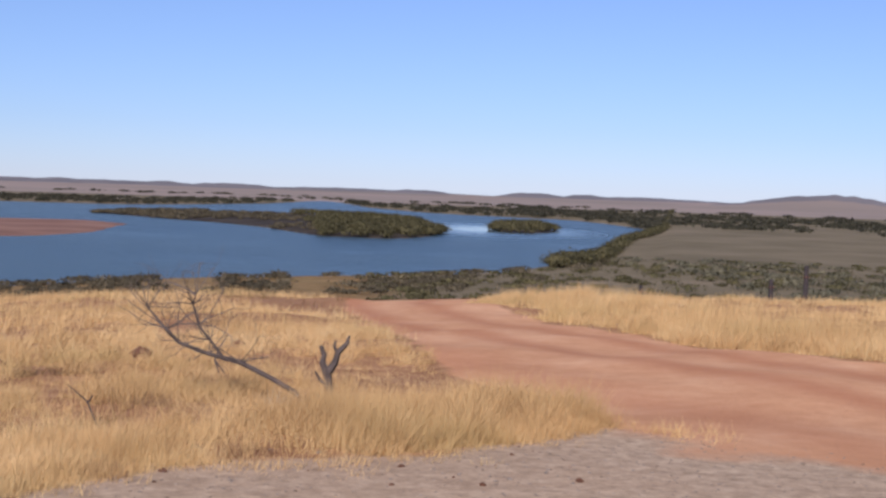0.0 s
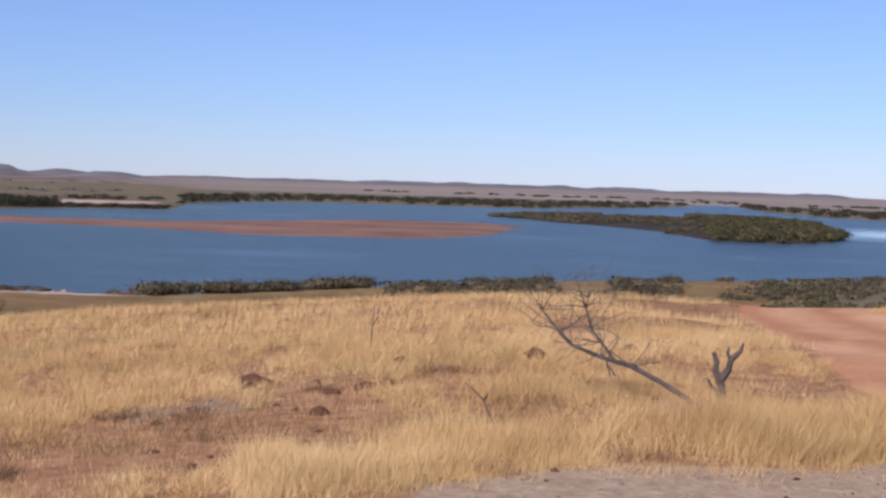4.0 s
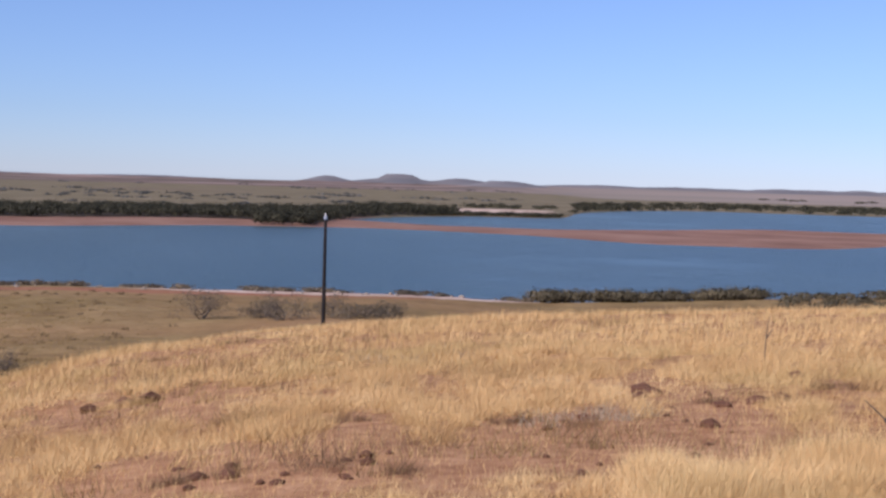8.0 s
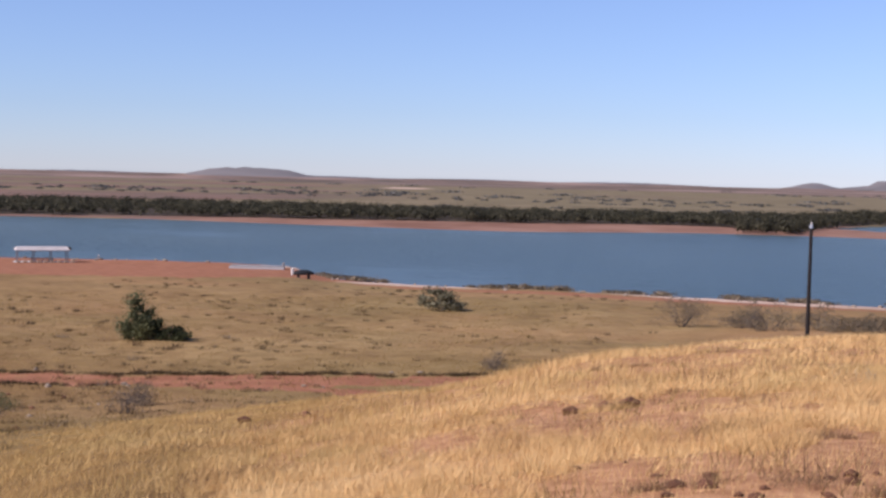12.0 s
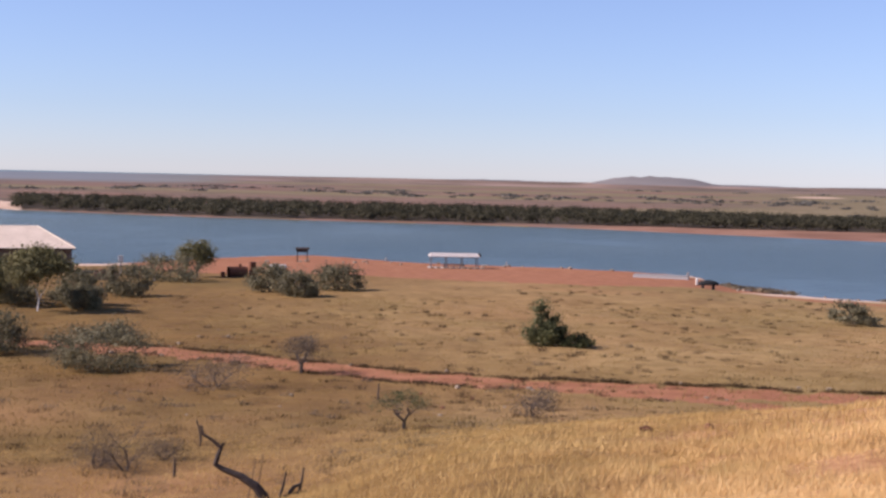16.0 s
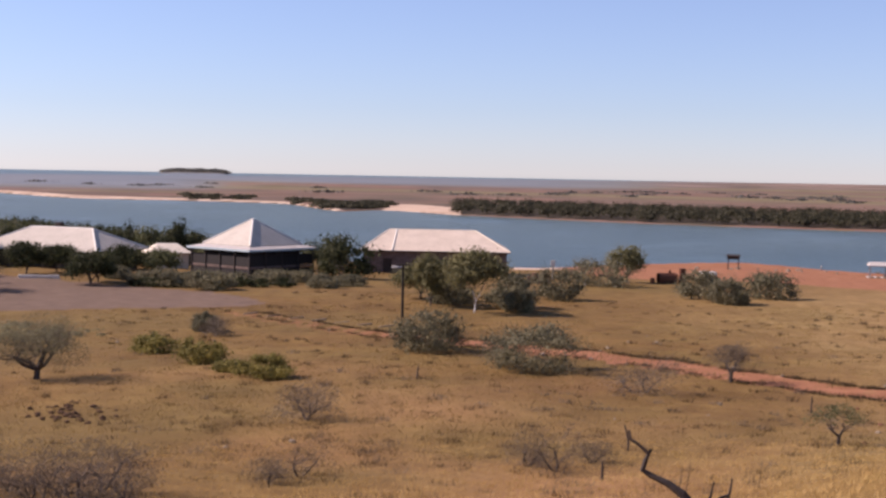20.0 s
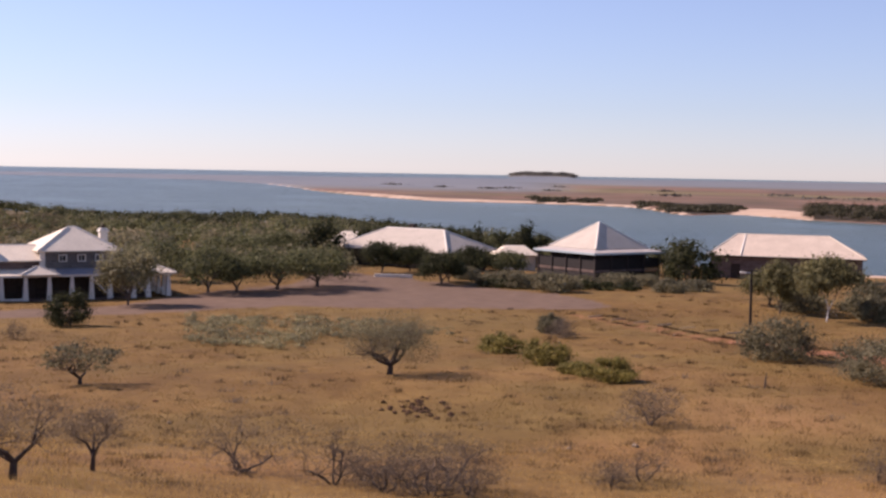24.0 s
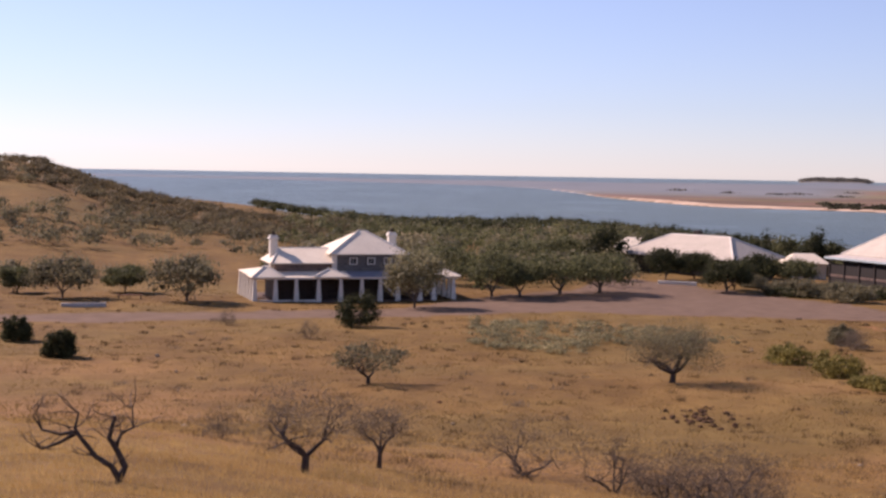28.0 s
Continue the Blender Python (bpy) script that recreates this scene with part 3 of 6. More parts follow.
def part(name, bm, material, parent, label=""):
    me = bpy.data.meshes.new(name)
    bm.normal_update()
    bm.to_mesh(me)
    bm.free()
    me.materials.append(material)
    return sub(name, me, parent, label)


def thing(name, m, label, category, group=""):
    ob = new(name)
    ob.empty_display_size = 0.3
    ob.matrix_world = m
    return tagged(ob, label, category, group)


def at(yaw, r, turn=0.0, lift=0.0):
    """A pose on the ground whose -y side faces the lookout."""
    p = place(yaw, r)
    return pose(p.x, p.y, p.z + lift, 0, 0, yaw + turn)


def leaves(rng, centres, size, spread=0.35, out=None, loose=0.75, slim=1.0):
    """Small four-sided leaf clumps at the centres, lying over the crown like loose shingles."""
    n = len(centres)
    w = rng.normal(size=(n, 3))
    if out is not None:
        w = out + loose * w * 0.6
    w /= np.linalg.norm(w, axis=1, keepdims=True)
    u = np.cross(w, rng.normal(size=(n, 3)))
    u /= np.linalg.norm(u, axis=1, keepdims=True)
    v = np.cross(w, u)
    s = np.broadcast_to(np.asarray(size, float), (n,))[:, None] * rng.uniform(1 - spread, 1 + spread, (n, 1))
    k = rng.uniform(0.4, 0.8, (n, 1)) * slim
    c = np.asarray(centres)
    verts = np.stack([c - u * s, c + v * s * k, c + u * s, c - v * s * k], 1).reshape(-1, 3)
    return verts, np.arange(4 * n).reshape(n, 4)


def tubes(segs, sides=5):
    """Tapered round limbs: each seg is (start, end, start radius, end radius)."""
    a = np.array([s[0] for s in segs], float)
    b = np.array([s[1] for s in segs], float)
    ra = np.array([s[2] for s in segs])[:, None, None]
    rb = np.array([s[3] for s in segs])[:, None, None]
    d = b - a
    d /= np.linalg.norm(d, axis=1, keepdims=True) + 1e-9
    ref = np.where(np.abs(d[:, 2:3]) > 0.9, np.array([[1.0, 0, 0]]), np.array([[0, 0, 1.0]]))
    u = np.cross(d, ref)
    u /= np.linalg.norm(u, axis=1, keepdims=True)
    v = np.cross(d, u)
    t = np.arange(sides) * 2 * np.pi / sides
    ring = np.cos(t)[None, :, None] * u[:, None] + np.sin(t)[None, :, None] * v[:, None]
    verts = np.concatenate([a[:, None] + ring * ra, b[:, None] + ring * rb], 1).reshape(-1, 3)
    i = np.arange(sides)
    quad = np.stack([i, (i + 1) % sides, (i + 1) % sides + sides, i + sides], 1)
    faces = (quad[None] + (np.arange(len(segs)) * 2 * sides)[:, None, None]).reshape(-1, 4)
    return verts, faces


def rod(points, radii, sides=7):
    """One bent tapered rod through the points, in one skin, closed at both ends."""
    p = np.array(points, float)
    n = len(p)
    d = np.gradient(p, axis=0)
    d /= np.linalg.norm(d, axis=1, keepdims=True)
    u = np.cross(d, np.array([0.31, 0.9, 0.17]))
    u /= np.linalg.norm(u, axis=1, keepdims=True)
    v = np.cross(d, u)
    t = np.arange(sides) * 2 * np.pi / sides
    ring = np.cos(t)[None, :, None] * u[:, None] + np.sin(t)[None, :, None] * v[:, None]
    verts = (p[:, None] + ring * np.array(radii)[:, None, None]).reshape(-1, 3)
    faces = [[i * sides + j, i * sides + (j + 1) % sides, (i + 1) * sides + (j + 1) % sides, (i + 1) * sides + j] for i in range(n - 1) for j in range(sides)]
    faces += [list(range(sides))[::-1], list(range((n - 1) * sides, n * sides))]
    return verts, faces


def grow(rng, start, way, length, radius, depth, segs, tips, kids=3, wander=0.35, up=0.15, shrink=0.62):
    """A limb in three bent pieces, which forks into thinner ones."""
    p, d = np.array(start, float), np.array(way, float)
    r = radius
    for k in range(3):
        d = d + rng.normal(size=3) * wander * 0.6 + np.array([0, 0, up])
        d /= np.linalg.norm(d)
        q = p + d * length / 3
        segs.append((p, q, r, r * 0.83))
        p, r = q, r * 0.83
        if depth > 0 and k > 0:
            for _ in range(kids if k == 2 else kids - 1):
                e = d + rng.normal(size=3) * (0.55 + wander)
                e[2] = max(e[2], -0.15)
                grow(rng, p, e / np.linalg.norm(e), length * shrink * rng.uniform(0.75, 1.15), r * 0.62, depth - 1, segs, tips, kids, wander, up, shrink)
        if depth <= 1:
            tips.append(p)


def fit_to(verts_list, h, w):
    """Scale a grown plant to its height and width."""
    allv = np.concatenate(verts_list)
    lo, hi = np.percentile(allv, 1, axis=0), np.percentile(allv, 99, axis=0)
    sx = w / max(hi[0] - lo[0], hi[1] - lo[1], 1e-6)
    sz = h / max(hi[2], 1e-6)
    mid = (lo + hi) / 2
    out = []
    for v in verts_list:
        v = v.copy()
        k = np.clip(v[:, 2:3] / max(hi[2], 1e-6), 0, 1)
        v[:, :2] = (v[:, :2] - mid[None, :2] * k) * sx
        v[:, 2] *= sz
        out.append(v)
    return out


M_BARK = varied("grey_brown_bark", (0.055, 0.042, 0.034), (0.17, 0.135, 0.11), 8, 0.95, 0.5)
M_DARKBARK = varied("dark_weathered_bark", (0.03, 0.024, 0.02), (0.11, 0.085, 0.07), 8, 0.95, 0.5)
M_WHITEBARK = varied("pale_gum_bark", (0.55, 0.5, 0.42), (0.78, 0.74, 0.66), 5, 0.8, 0.2)
M_TWIG = varied("grey_mauve_twigs", (0.095, 0.073, 0.052), (0.18, 0.138, 0.102), 5, 0.95, 0.2)
M_DEADWOOD = varied("silvered_dead_wood", (0.034, 0.025, 0.019), (0.165, 0.124, 0.092), 14, 0.9, 0.5)
M_LEAF = leafy("acacia_leaves", (0.082, 0.086, 0.037), (0.180, 0.180, 0.084))
M_DARKLEAF = leafy("dark_green_leaves", (0.030, 0.034, 0.015), (0.085, 0.088, 0.038))
M_GREYLEAF = leafy("grey_green_leaves", (0.138, 0.124, 0.070), (0.235, 0.210, 0.125))
M_OLIVE = leafy("olive_yellow_leaves", (0.165, 0.140, 0.036), (0.29, 0.240, 0.072))
M_MANGROVE = leafy("mangrove_leaves", (0.050, 0.046, 0.027), (0.088, 0.080, 0.047))
M_MANGROVE_OLIVE = leafy("olive_mangrove_leaves", (0.105, 0.091, 0.038), (0.155, 0.133, 0.056))
M_DRYGRASS = grass_material("dry_straw_grass", (0.52, 0.325, 0.125), (0.73, 0.485, 0.195), (0.84, 0.605, 0.27))
M_PALEGRASS = leafy("pale_dead_herb", (0.34, 0.285, 0.185), (0.58, 0.5, 0.35))
M_TUSSOCK = grass_material("brown_tussock", (0.155, 0.10, 0.036), (0.265, 0.174, 0.062), (0.35, 0.24, 0.09))
M_PALETUSSOCK = grass_material("pale_tussock", (0.20, 0.128, 0.043), (0.31, 0.21, 0.075), (0.40, 0.285, 0.110))
M_TWIGHAZE = leafy("fine_mauve_twigs", (0.13, 0.102, 0.070), (0.245, 0.192, 0.137))
# distant scrub: haze is put into the leaf colour, paler and greyer
M_HAZEDSCRUB = leafy("far_hazed_scrub", (0.10, 0.095, 0.08), (0.15, 0.14, 0.12))
M_SALTBUSH = leafy("pale_saltbush", (0.18, 0.165, 0.085), (0.30, 0.27, 0.155))
M_WISPY = leafy("thin_grey_foliage", (0.12, 0.095, 0.06), (0.24, 0.195, 0.13))
M_FRINGE = leafy("grey_brown_mangrove", (0.105, 0.085, 0.046), (0.185, 0.150, 0.085))
M_SLOPEGRASS = grass_material("brown_straw_grass", (0.40, 0.248, 0.084), (0.58, 0.382, 0.135), (0.68, 0.485, 0.195))
M_GUMLEAF = leafy("gum_leaves", (0.13, 0.12, 0.052), (0.25, 0.226, 0.105))
M_DARKHERB = leafy("dark_dead_herb", (0.19, 0.108, 0.054), (0.34, 0.215, 0.11))
# dead tufts on the plain; also the painted bank shadow along the track
M_TUFTANDSHADE = grass_material("dead_tuft_and_bank_shade", (0.06, 0.038, 0.02), (0.10, 0.066, 0.034), (0.15, 0.10, 0.05))
M_ROCK = varied("red_brown_rock", (0.075, 0.034, 0.019), (0.23, 0.115, 0.064), 5, 0.95, 0.6, 0.0, 0.05)
M_STONE = varied("pale_grey_stone", (0.17, 0.13, 0.09), (0.36, 0.29, 0.21), 5, 0.95, 0.5, 0.0, 0.05)

PLANT_SEED = [100]


def plant(kind, yaw, r, h, w, label, category, group, leafmat, barkmat, depth=2, leaf=0.16, n_leaf=900, dense=0.5, low=0.12, limbs=4, wander=0.35, turn=0.0, lumps=22, slim=1.0, lowbark=None, stem=1.0, slope=0.0):
    """A tree or shrub: a trunk with limbs, fine twigs and an uneven crown of small leaf clumps."""
    PLANT_SEED[0] += 1
    rng = np.random.default_rng(PLANT_SEED[0])
    segs, tips = [], []
    n = limbs
    rad = (0.06 if low > 0.2 else 0.03) * stem
    for i in range(n):
        ang = 2 * np.pi * (i + rng.uniform(-0.3, 0.3)) / n
        tilt = rng.uniform(0.35, 0.8) * (1.9 if depth > 2 else 1.0) if n > 1 else 0.12
        d = np.array([math.cos(ang) * tilt, math.sin(ang) * tilt, 1.0])
        base = np.array([0.0, 0, 0]) + np.array([math.cos(ang), math.sin(ang), 0]) * rad * 0.5
        if i == 0 and low > 0.2:
            segs.append((np.array([0, 0, -0.15]), np.array([0.03, 0.02, low * 1.6]), rad * 1.7, rad * 1.3))
        if low > 0.2:
            base = np.array([0.03, 0.02, low * 1.5])
        else:
            base[2] = -0.1
        grow(rng, base, d / np.linalg.norm(d), 1.0, rad, depth, segs, tips, 2 + (depth > 2), wander)
    thick = [s for s in segs if s[2] > rad * 0.33] if depth > 2 else segs
    thin_ = [s for s in segs if s[2] <= rad * 0.33] if depth > 2 else []
    tv, tf = tubes(thick, 6)
    parts = [tv]
    if thin_:
        nv, nf = tubes(thin_, 3)
        parts.append(nv)
    bare = depth > 2
    parts = fit_to(parts, h * (0.86 if bare else 0.66), w * (0.8 if bare else 0.55))
    ob = thing(kind, at(yaw, r, turn), label, category, group)
    if lowbark is None:
        sub("trunk", mesh_from("trunk", parts[0], tf, barkmat), ob)
    else:
        me = mesh_from("trunk", parts[0], tf, lowbark)
        me.materials.append(barkmat)
        me.polygons.foreach_set("material_index", (parts[0][tf[:, 0], 2] > 0.3 * h).astype(np.int32))
        sub("trunk", me, ob, "smooth white forked trunk with darker limbs")
    if thin_:
        sub("twig_spray", mesh_from("twig_spray", parts[1], nf, M_TWIG), ob)["kind"] = "stuff"
    if n_leaf:
        # rounded lumps of leaves over a dome, uneven, with gaps between
        m = lumps
        az = 2 * np.pi * (np.arange(m) * 0.618 + rng.uniform(0, 0.2, m))
        el = np.arcsin(rng.uniform(-0.8 if low < 0.2 else -0.7 if low < 0.3 else -0.35, 1.0, m))
        k = rng.uniform(0.5, 0.82, m)
        foot = 0.02 + max(low - 0.1, 0) * 0.9
        mid = foot + (1 - foot) * (0.36 if low < 0.2 else 0.45)
        ax = np.stack([np.cos(az) * np.cos(el), np.sin(az) * np.cos(el), np.sin(el)], 1)
        cx, cy = ax[:, 0] * k * w * 0.5, ax[:, 1] * k * w * 0.5
        cz = h * (mid + ax[:, 2] * k * np.where(el > 0, 0.98 - mid, mid - foot) * 0.95)
        cz *= 1 + slope * cx / w
        size = rng.uniform(0.6, 1.25, m)
        which = rng.choice(m, n_leaf, p=size ** 2 / (size ** 2).sum())
        d = rng.normal(size=(n_leaf, 3))
        d /= np.linalg.norm(d, axis=1, keepdims=True)
        way = d + 0.5 * ax[which]
        inner = rng.uniform(0, 1, n_leaf) < (0.0 if slim < 1 else 0.34)
        reach = np.where(inner, rng.uniform(0, 0.7, n_leaf), rng.uniform(0.3, 1, n_leaf) ** 0.5)[:, None]
        c = np.stack([cx, cy, cz], 1)[which] + d * reach * size[which][:, None] * np.array([w, w, h * 0.9]) * dense * 0.22
        span = np.percentile(np.abs(c[:, :2]), 97, axis=0)
        c[:, :2] *= w * 0.5 / span
        c[:, 2] = np.maximum(c[:, 2], 0.05 * h)
        bot, top = np.percentile(c[:, 2], (3, 98.5))
        if low < 0.2:
            c[:, 2] = 0.02 * h + (c[:, 2] - bot) * 0.98 * h / (top - bot)
        else:
            c[:, 2] *= h / top
        lv, lf = leaves(rng, c, leaf * np.where(inner, 2.4, 1.0), 0.35, way, 1.5 if slim == 1 else 3.0, slim)
        sub("crown", mesh_from("crown", lv, lf, leafmat), ob)
    return ob


def clump_stuff(name, spots, mat, label, category, seed, leaf=0.9, per=34):
    """Many crowns too far off to count: spots hold x, y, z, height and width."""
    rng = np.random.default_rng(seed)
    spots = np.asarray(spots, float)
    n = len(spots)
    d = rng.normal(size=(n, per, 3))
    d[..., 2] = np.where(d[..., 2] < -0.4, -d[..., 2], d[..., 2])
    d /= np.linalg.norm(d, axis=2, keepdims=True)
    way = d.reshape(-1, 3)
    inner = rng.uniform(0, 1, (n, per)) < 0.2
    d = d * np.where(inner, 0.5, rng.uniform(0.55, 1.0, (n, per)))[..., None]
    lump = 1 + 0.22 * np.sin(3 * np.arctan2(d[..., 1], d[..., 0]) + rng.uniform(0, 6, (n, 1)))
    c = np.empty_like(d)
    c[..., 0] = spots[:, None, 0] + d[..., 0] * spots[:, None, 4] * 0.5 * lump
    c[..., 1] = spots[:, None, 1] + d[..., 1] * spots[:, None, 4] * 0.5 * lump
    c[..., 2] = spots[:, None, 2] + spots[:, None, 3] * (0.42 + 0.55 * d[..., 2]) * rng.uniform(0.88, 1.12, (n, per))
    v, f = leaves(rng, c.reshape(-1, 3), (leaf * np.where(inner, 2.2, 1.0)).ravel(), 0.35, way, 0.45)
    return tagged(new(name, mesh_from(name, v, f, mat)), label, category, kind="stuff")

# ---- building materials ----


def iron_roof(name, a, b):
    """Painted corrugated iron: fine ribs, streaks and chalky wear."""
    k = Mat(name, 0.8, 0.0, 0.1)
    n1, n2 = k.noise(0.5, 4, 0.6), k.noise(6, 4, 0.6, squash=(1, 0.2, 1))
    c = k.ramp(k.math("MULTIPLY_ADD", n2, 0.5, k.math("MULTIPLY", n1, 0.5)), [(0.3, a), (0.65, b)])
    wv = k.n("TexWave")
    wv.inputs["Scale"].default_value = 2.2
    k.link(k.coord(), wv.inputs["Vector"])
    return k.color(c).bump(wv.outputs["Fac"], 0.35, 0.03).m


def stone_wall(name, a, b, mortar):
    k = Mat(name, 0.95, 0, 0.2)
    br = k.n("TexBrick")
    br.inputs["Color1"].default_value, br.inputs["Color2"].default_value, br.inputs["Mortar"].default_value = (*a, 1), (*b, 1), (*mortar, 1)
    br.inputs["Scale"].default_value, br.inputs["Mortar Size"].default_value, br.inputs["Row Height"].default_value, br.inputs["Brick Width"].default_value = 1.0, 0.02, 0.32, 0.6
    v = k.n("CombineXYZ")
    s = k.n("SeparateXYZ")
    c = k.n("TexCoord")
    k.link(c.outputs["Object"], s.inputs[0])
    k.link(k.math("ADD", s.outputs[0], s.outputs[1]), v.inputs[0])
    k.link(s.outputs[2], v.inputs[1])
    k.link(v.outputs[0], br.inputs["Vector"])
    col = k.mix(k.math("MULTIPLY", k.noise(3, 4, 0.6), 0.4), br.outputs["Color"], a)
    return k.color(col).bump(br.outputs["Fac"], -0.4, 0.02).m


M_ROOF = iron_roof("cream_iron_roof", (0.62, 0.53, 0.40), (0.82, 0.72, 0.56))
M_ROOFPINK = iron_roof("pinkish_white_iron_roof", (0.50, 0.40, 0.30), (0.68, 0.56, 0.43))
M_PALEROOF = iron_roof("weathered_zinc_roof", (0.36, 0.32, 0.28), (0.50, 0.45, 0.40))
M_ROOFGREY = iron_roof("dull_cream_iron_roof", (0.40, 0.35, 0.28), (0.54, 0.475, 0.385))
M_ROOFBLUE = iron_roof("blue_grey_iron_roof", (0.20, 0.20, 0.215), (0.31, 0.31, 0.325))
M_TEAL = varied("pale_teal_paint", (0.38, 0.46, 0.46), (0.52, 0.60, 0.60), 3, 0.6, 0.1)
M_BLUESTONE = stone_wall("blue_grey_stone", (0.10, 0.092, 0.085), (0.18, 0.165, 0.15), (0.24, 0.22, 0.19))
M_BROWNSTONE = stone_wall("brown_stone", (0.11, 0.075, 0.062), (0.20, 0.14, 0.115), (0.24, 0.19, 0.16))
M_REDSTONE = stone_wall("red_brown_stone", (0.17, 0.085, 0.055), (0.26, 0.14, 0.095), (0.22, 0.14, 0.10))
# brown stone with veranda shade put into its colour; one chimney shares it
M_SHADESTONE = stone_wall("shaded_brown_stone", (0.035, 0.026, 0.021), (0.065, 0.048, 0.038), (0.085, 0.066, 0.052))
M_WHITE = varied("white_paint", (0.60, 0.55, 0.46), (0.82, 0.77, 0.67), 3, 0.6, 0.1)
M_CREAM = varied("cream_paint", (0.55, 0.46, 0.34), (0.70, 0.62, 0.48), 3, 0.7, 0.1)
M_TIMBER = varied("dark_weathered_timber", (0.02, 0.017, 0.016), (0.08, 0.062, 0.052), 6, 0.9, 0.5)
M_CREOSOTE = varied("creosoted_pole", (0.008, 0.006, 0.005), (0.03, 0.022, 0.018), 6, 0.9, 0.4)
M_GREYTIMBER = varied("grey_timber", (0.2, 0.185, 0.17), (0.38, 0.36, 0.33), 6, 0.9, 0.4)
M_CONCRETE = varied("concrete", (0.36, 0.34, 0.31), (0.55, 0.53, 0.49), 3, 0.9, 0.3)
M_STEEL = varied("galvanised_steel", (0.35, 0.36, 0.37), (0.55, 0.56, 0.57), 6, 0.45, 0.1, 0.7)
M_RUST = varied("rusty_iron", (0.10, 0.035, 0.018), (0.24, 0.10, 0.055), 6, 0.9, 0.4, 0.2)
M_RUBBER = varied("black_rubber", (0.012, 0.012, 0.012), (0.03, 0.03, 0.03), 8, 0.85, 0.2)
# slats near black: the shade of the deep veranda is in the colour
M_SHADESLATS = varied("shaded_slats", (0.013, 0.010, 0.009), (0.032, 0.026, 0.022), 4, 0.8, 0.2)
M_DARKDOOR = varied("dark_brown_door", (0.03, 0.019, 0.014), (0.065, 0.042, 0.03), 4, 0.7, 0.2)
glass = Mat("window_glass", 0.08, 0, 0.5)
glass.color((0.02, 0.024, 0.03))
M_GLASS = glass.m


def box(bm, x0, y0, z0, x1, y1, z1, bevel=0.0):
    r = bmesh.ops.create_cube(bm, size=1, matrix=Matrix.LocRotScale(((x0 + x1) / 2, (y0 + y1) / 2, (z0 + z1) / 2), None, (abs(x1 - x0), abs(y1 - y0), abs(z1 - z0))))
    if bevel:
        es = list({e for v in r["verts"] for e in v.link_edges})
        bmesh.ops.bevel(bm, geom=es, offset=bevel, segments=1, affect="EDGES")
    return bm


def B(*args, bevel=0.0):
    return box(bmesh.new(), *args, bevel=bevel)


def tapered(x, y, z0, z1, a, b, segs=4):
    """A pier or post that narrows upwards, a to b half-widths."""
    bm = bmesh.new()
    rot = Matrix.Rotation(math.pi / segs, 4, "Z")
    bmesh.ops.create_cone(bm, cap_ends=True, segments=segs, radius1=a * (1.414 if segs == 4 else 1), radius2=b * (1.414 if segs == 4 else 1), depth=z1 - z0, matrix=Matrix.Translation((x, y, (z0 + z1) / 2)) @ rot)
    return bm


def frustum(x0, y0, x1, y1, z0, u0, v0, u1, v1, z1, thick=0.12):
    """A hipped roof: eaves rectangle at z0 up to a smaller rectangle (or ridge) at z1, with its own thickness."""
    bm = bmesh.new()
    lo = [bm.verts.new(p) for p in ((x0, y0, z0), (x1, y0, z0), (x1, y1, z0), (x0, y1, z0))]
    hi = [bm.verts.new(p) for p in ((u0, v0, z1), (u1, v0, z1), (u1, v1, z1), (u0, v1, z1))]
    dn = [bm.verts.new((v.co.x, v.co.y, v.co.z - thick)) for v in lo]
    for i in range(4):
        j = (i + 1) % 4
        bm.faces.new((lo[i], lo[j], hi[j], hi[i]))
        bm.faces.new((dn[j], dn[i], lo[i], lo[j])[::-1])
    bm.faces.new(hi)
    bm.faces.new(dn[::-1])
    bmesh.ops.remove_doubles(bm, verts=bm.verts, dist=1e-4)
    bmesh.ops.recalc_face_normals(bm, faces=bm.faces)
    return bm


def wall_x(x0, x1, y0, y1, z0, z1, holes=()):
    """A wall along x with openings (x0, x1, z0, z1) right through it."""
    bm = bmesh.new()
    cuts = sorted({x0, x1, *[h[0] for h in holes], *[h[1] for h in holes]})
    for a, b in zip(cuts, cuts[1:]):
        hs = sorted([h for h in holes if h[0] <= a + 1e-6 and h[1] >= b - 1e-6], key=lambda h: h[2])
        z = z0
        for h in hs:
            if h[2] > z + 1e-3:
                box(bm, a, y0, z, b, y1, h[2])
            z = h[3]
        if z1 > z + 1e-3:
            box(bm, a, y0, z, b, y1, z1)
    bmesh.ops.remove_doubles(bm, verts=bm.verts, dist=1e-4)
    return bm


def window(parent, x, y, z0, w, h, frame_mat, thick=0.12):
    f = part("window", wall_x(x - w / 2 - 0.12, x + w / 2 + 0.12, y - thick, y + 0.04, z0 - 0.1, z0 + h + 0.12, [(x - w / 2, x + w / 2, z0, z0 + h)]), frame_mat, parent, "white-painted window frame with a dark pane")
    sub_p = part("pane", B(x - w / 2, y - 0.02, z0, x + w / 2, y + 0.02, z0 + h), M_GLASS, f)
    part("mullion", B(x - 0.03, y - 0.06, z0, x + 0.03, y - 0.022, z0 + h), frame_mat, f)
    return f


def caps(parent, lines, mat, w=0.22):
    """Ridge and hip cappings along lines of a roof."""
    for a, b in lines:
        v, f = tubes([(np.array(a), np.array(b), w / 2, w / 2)], 6)
        sub("ridge_cap", mesh_from("ridge_cap", v, f, mat), parent)


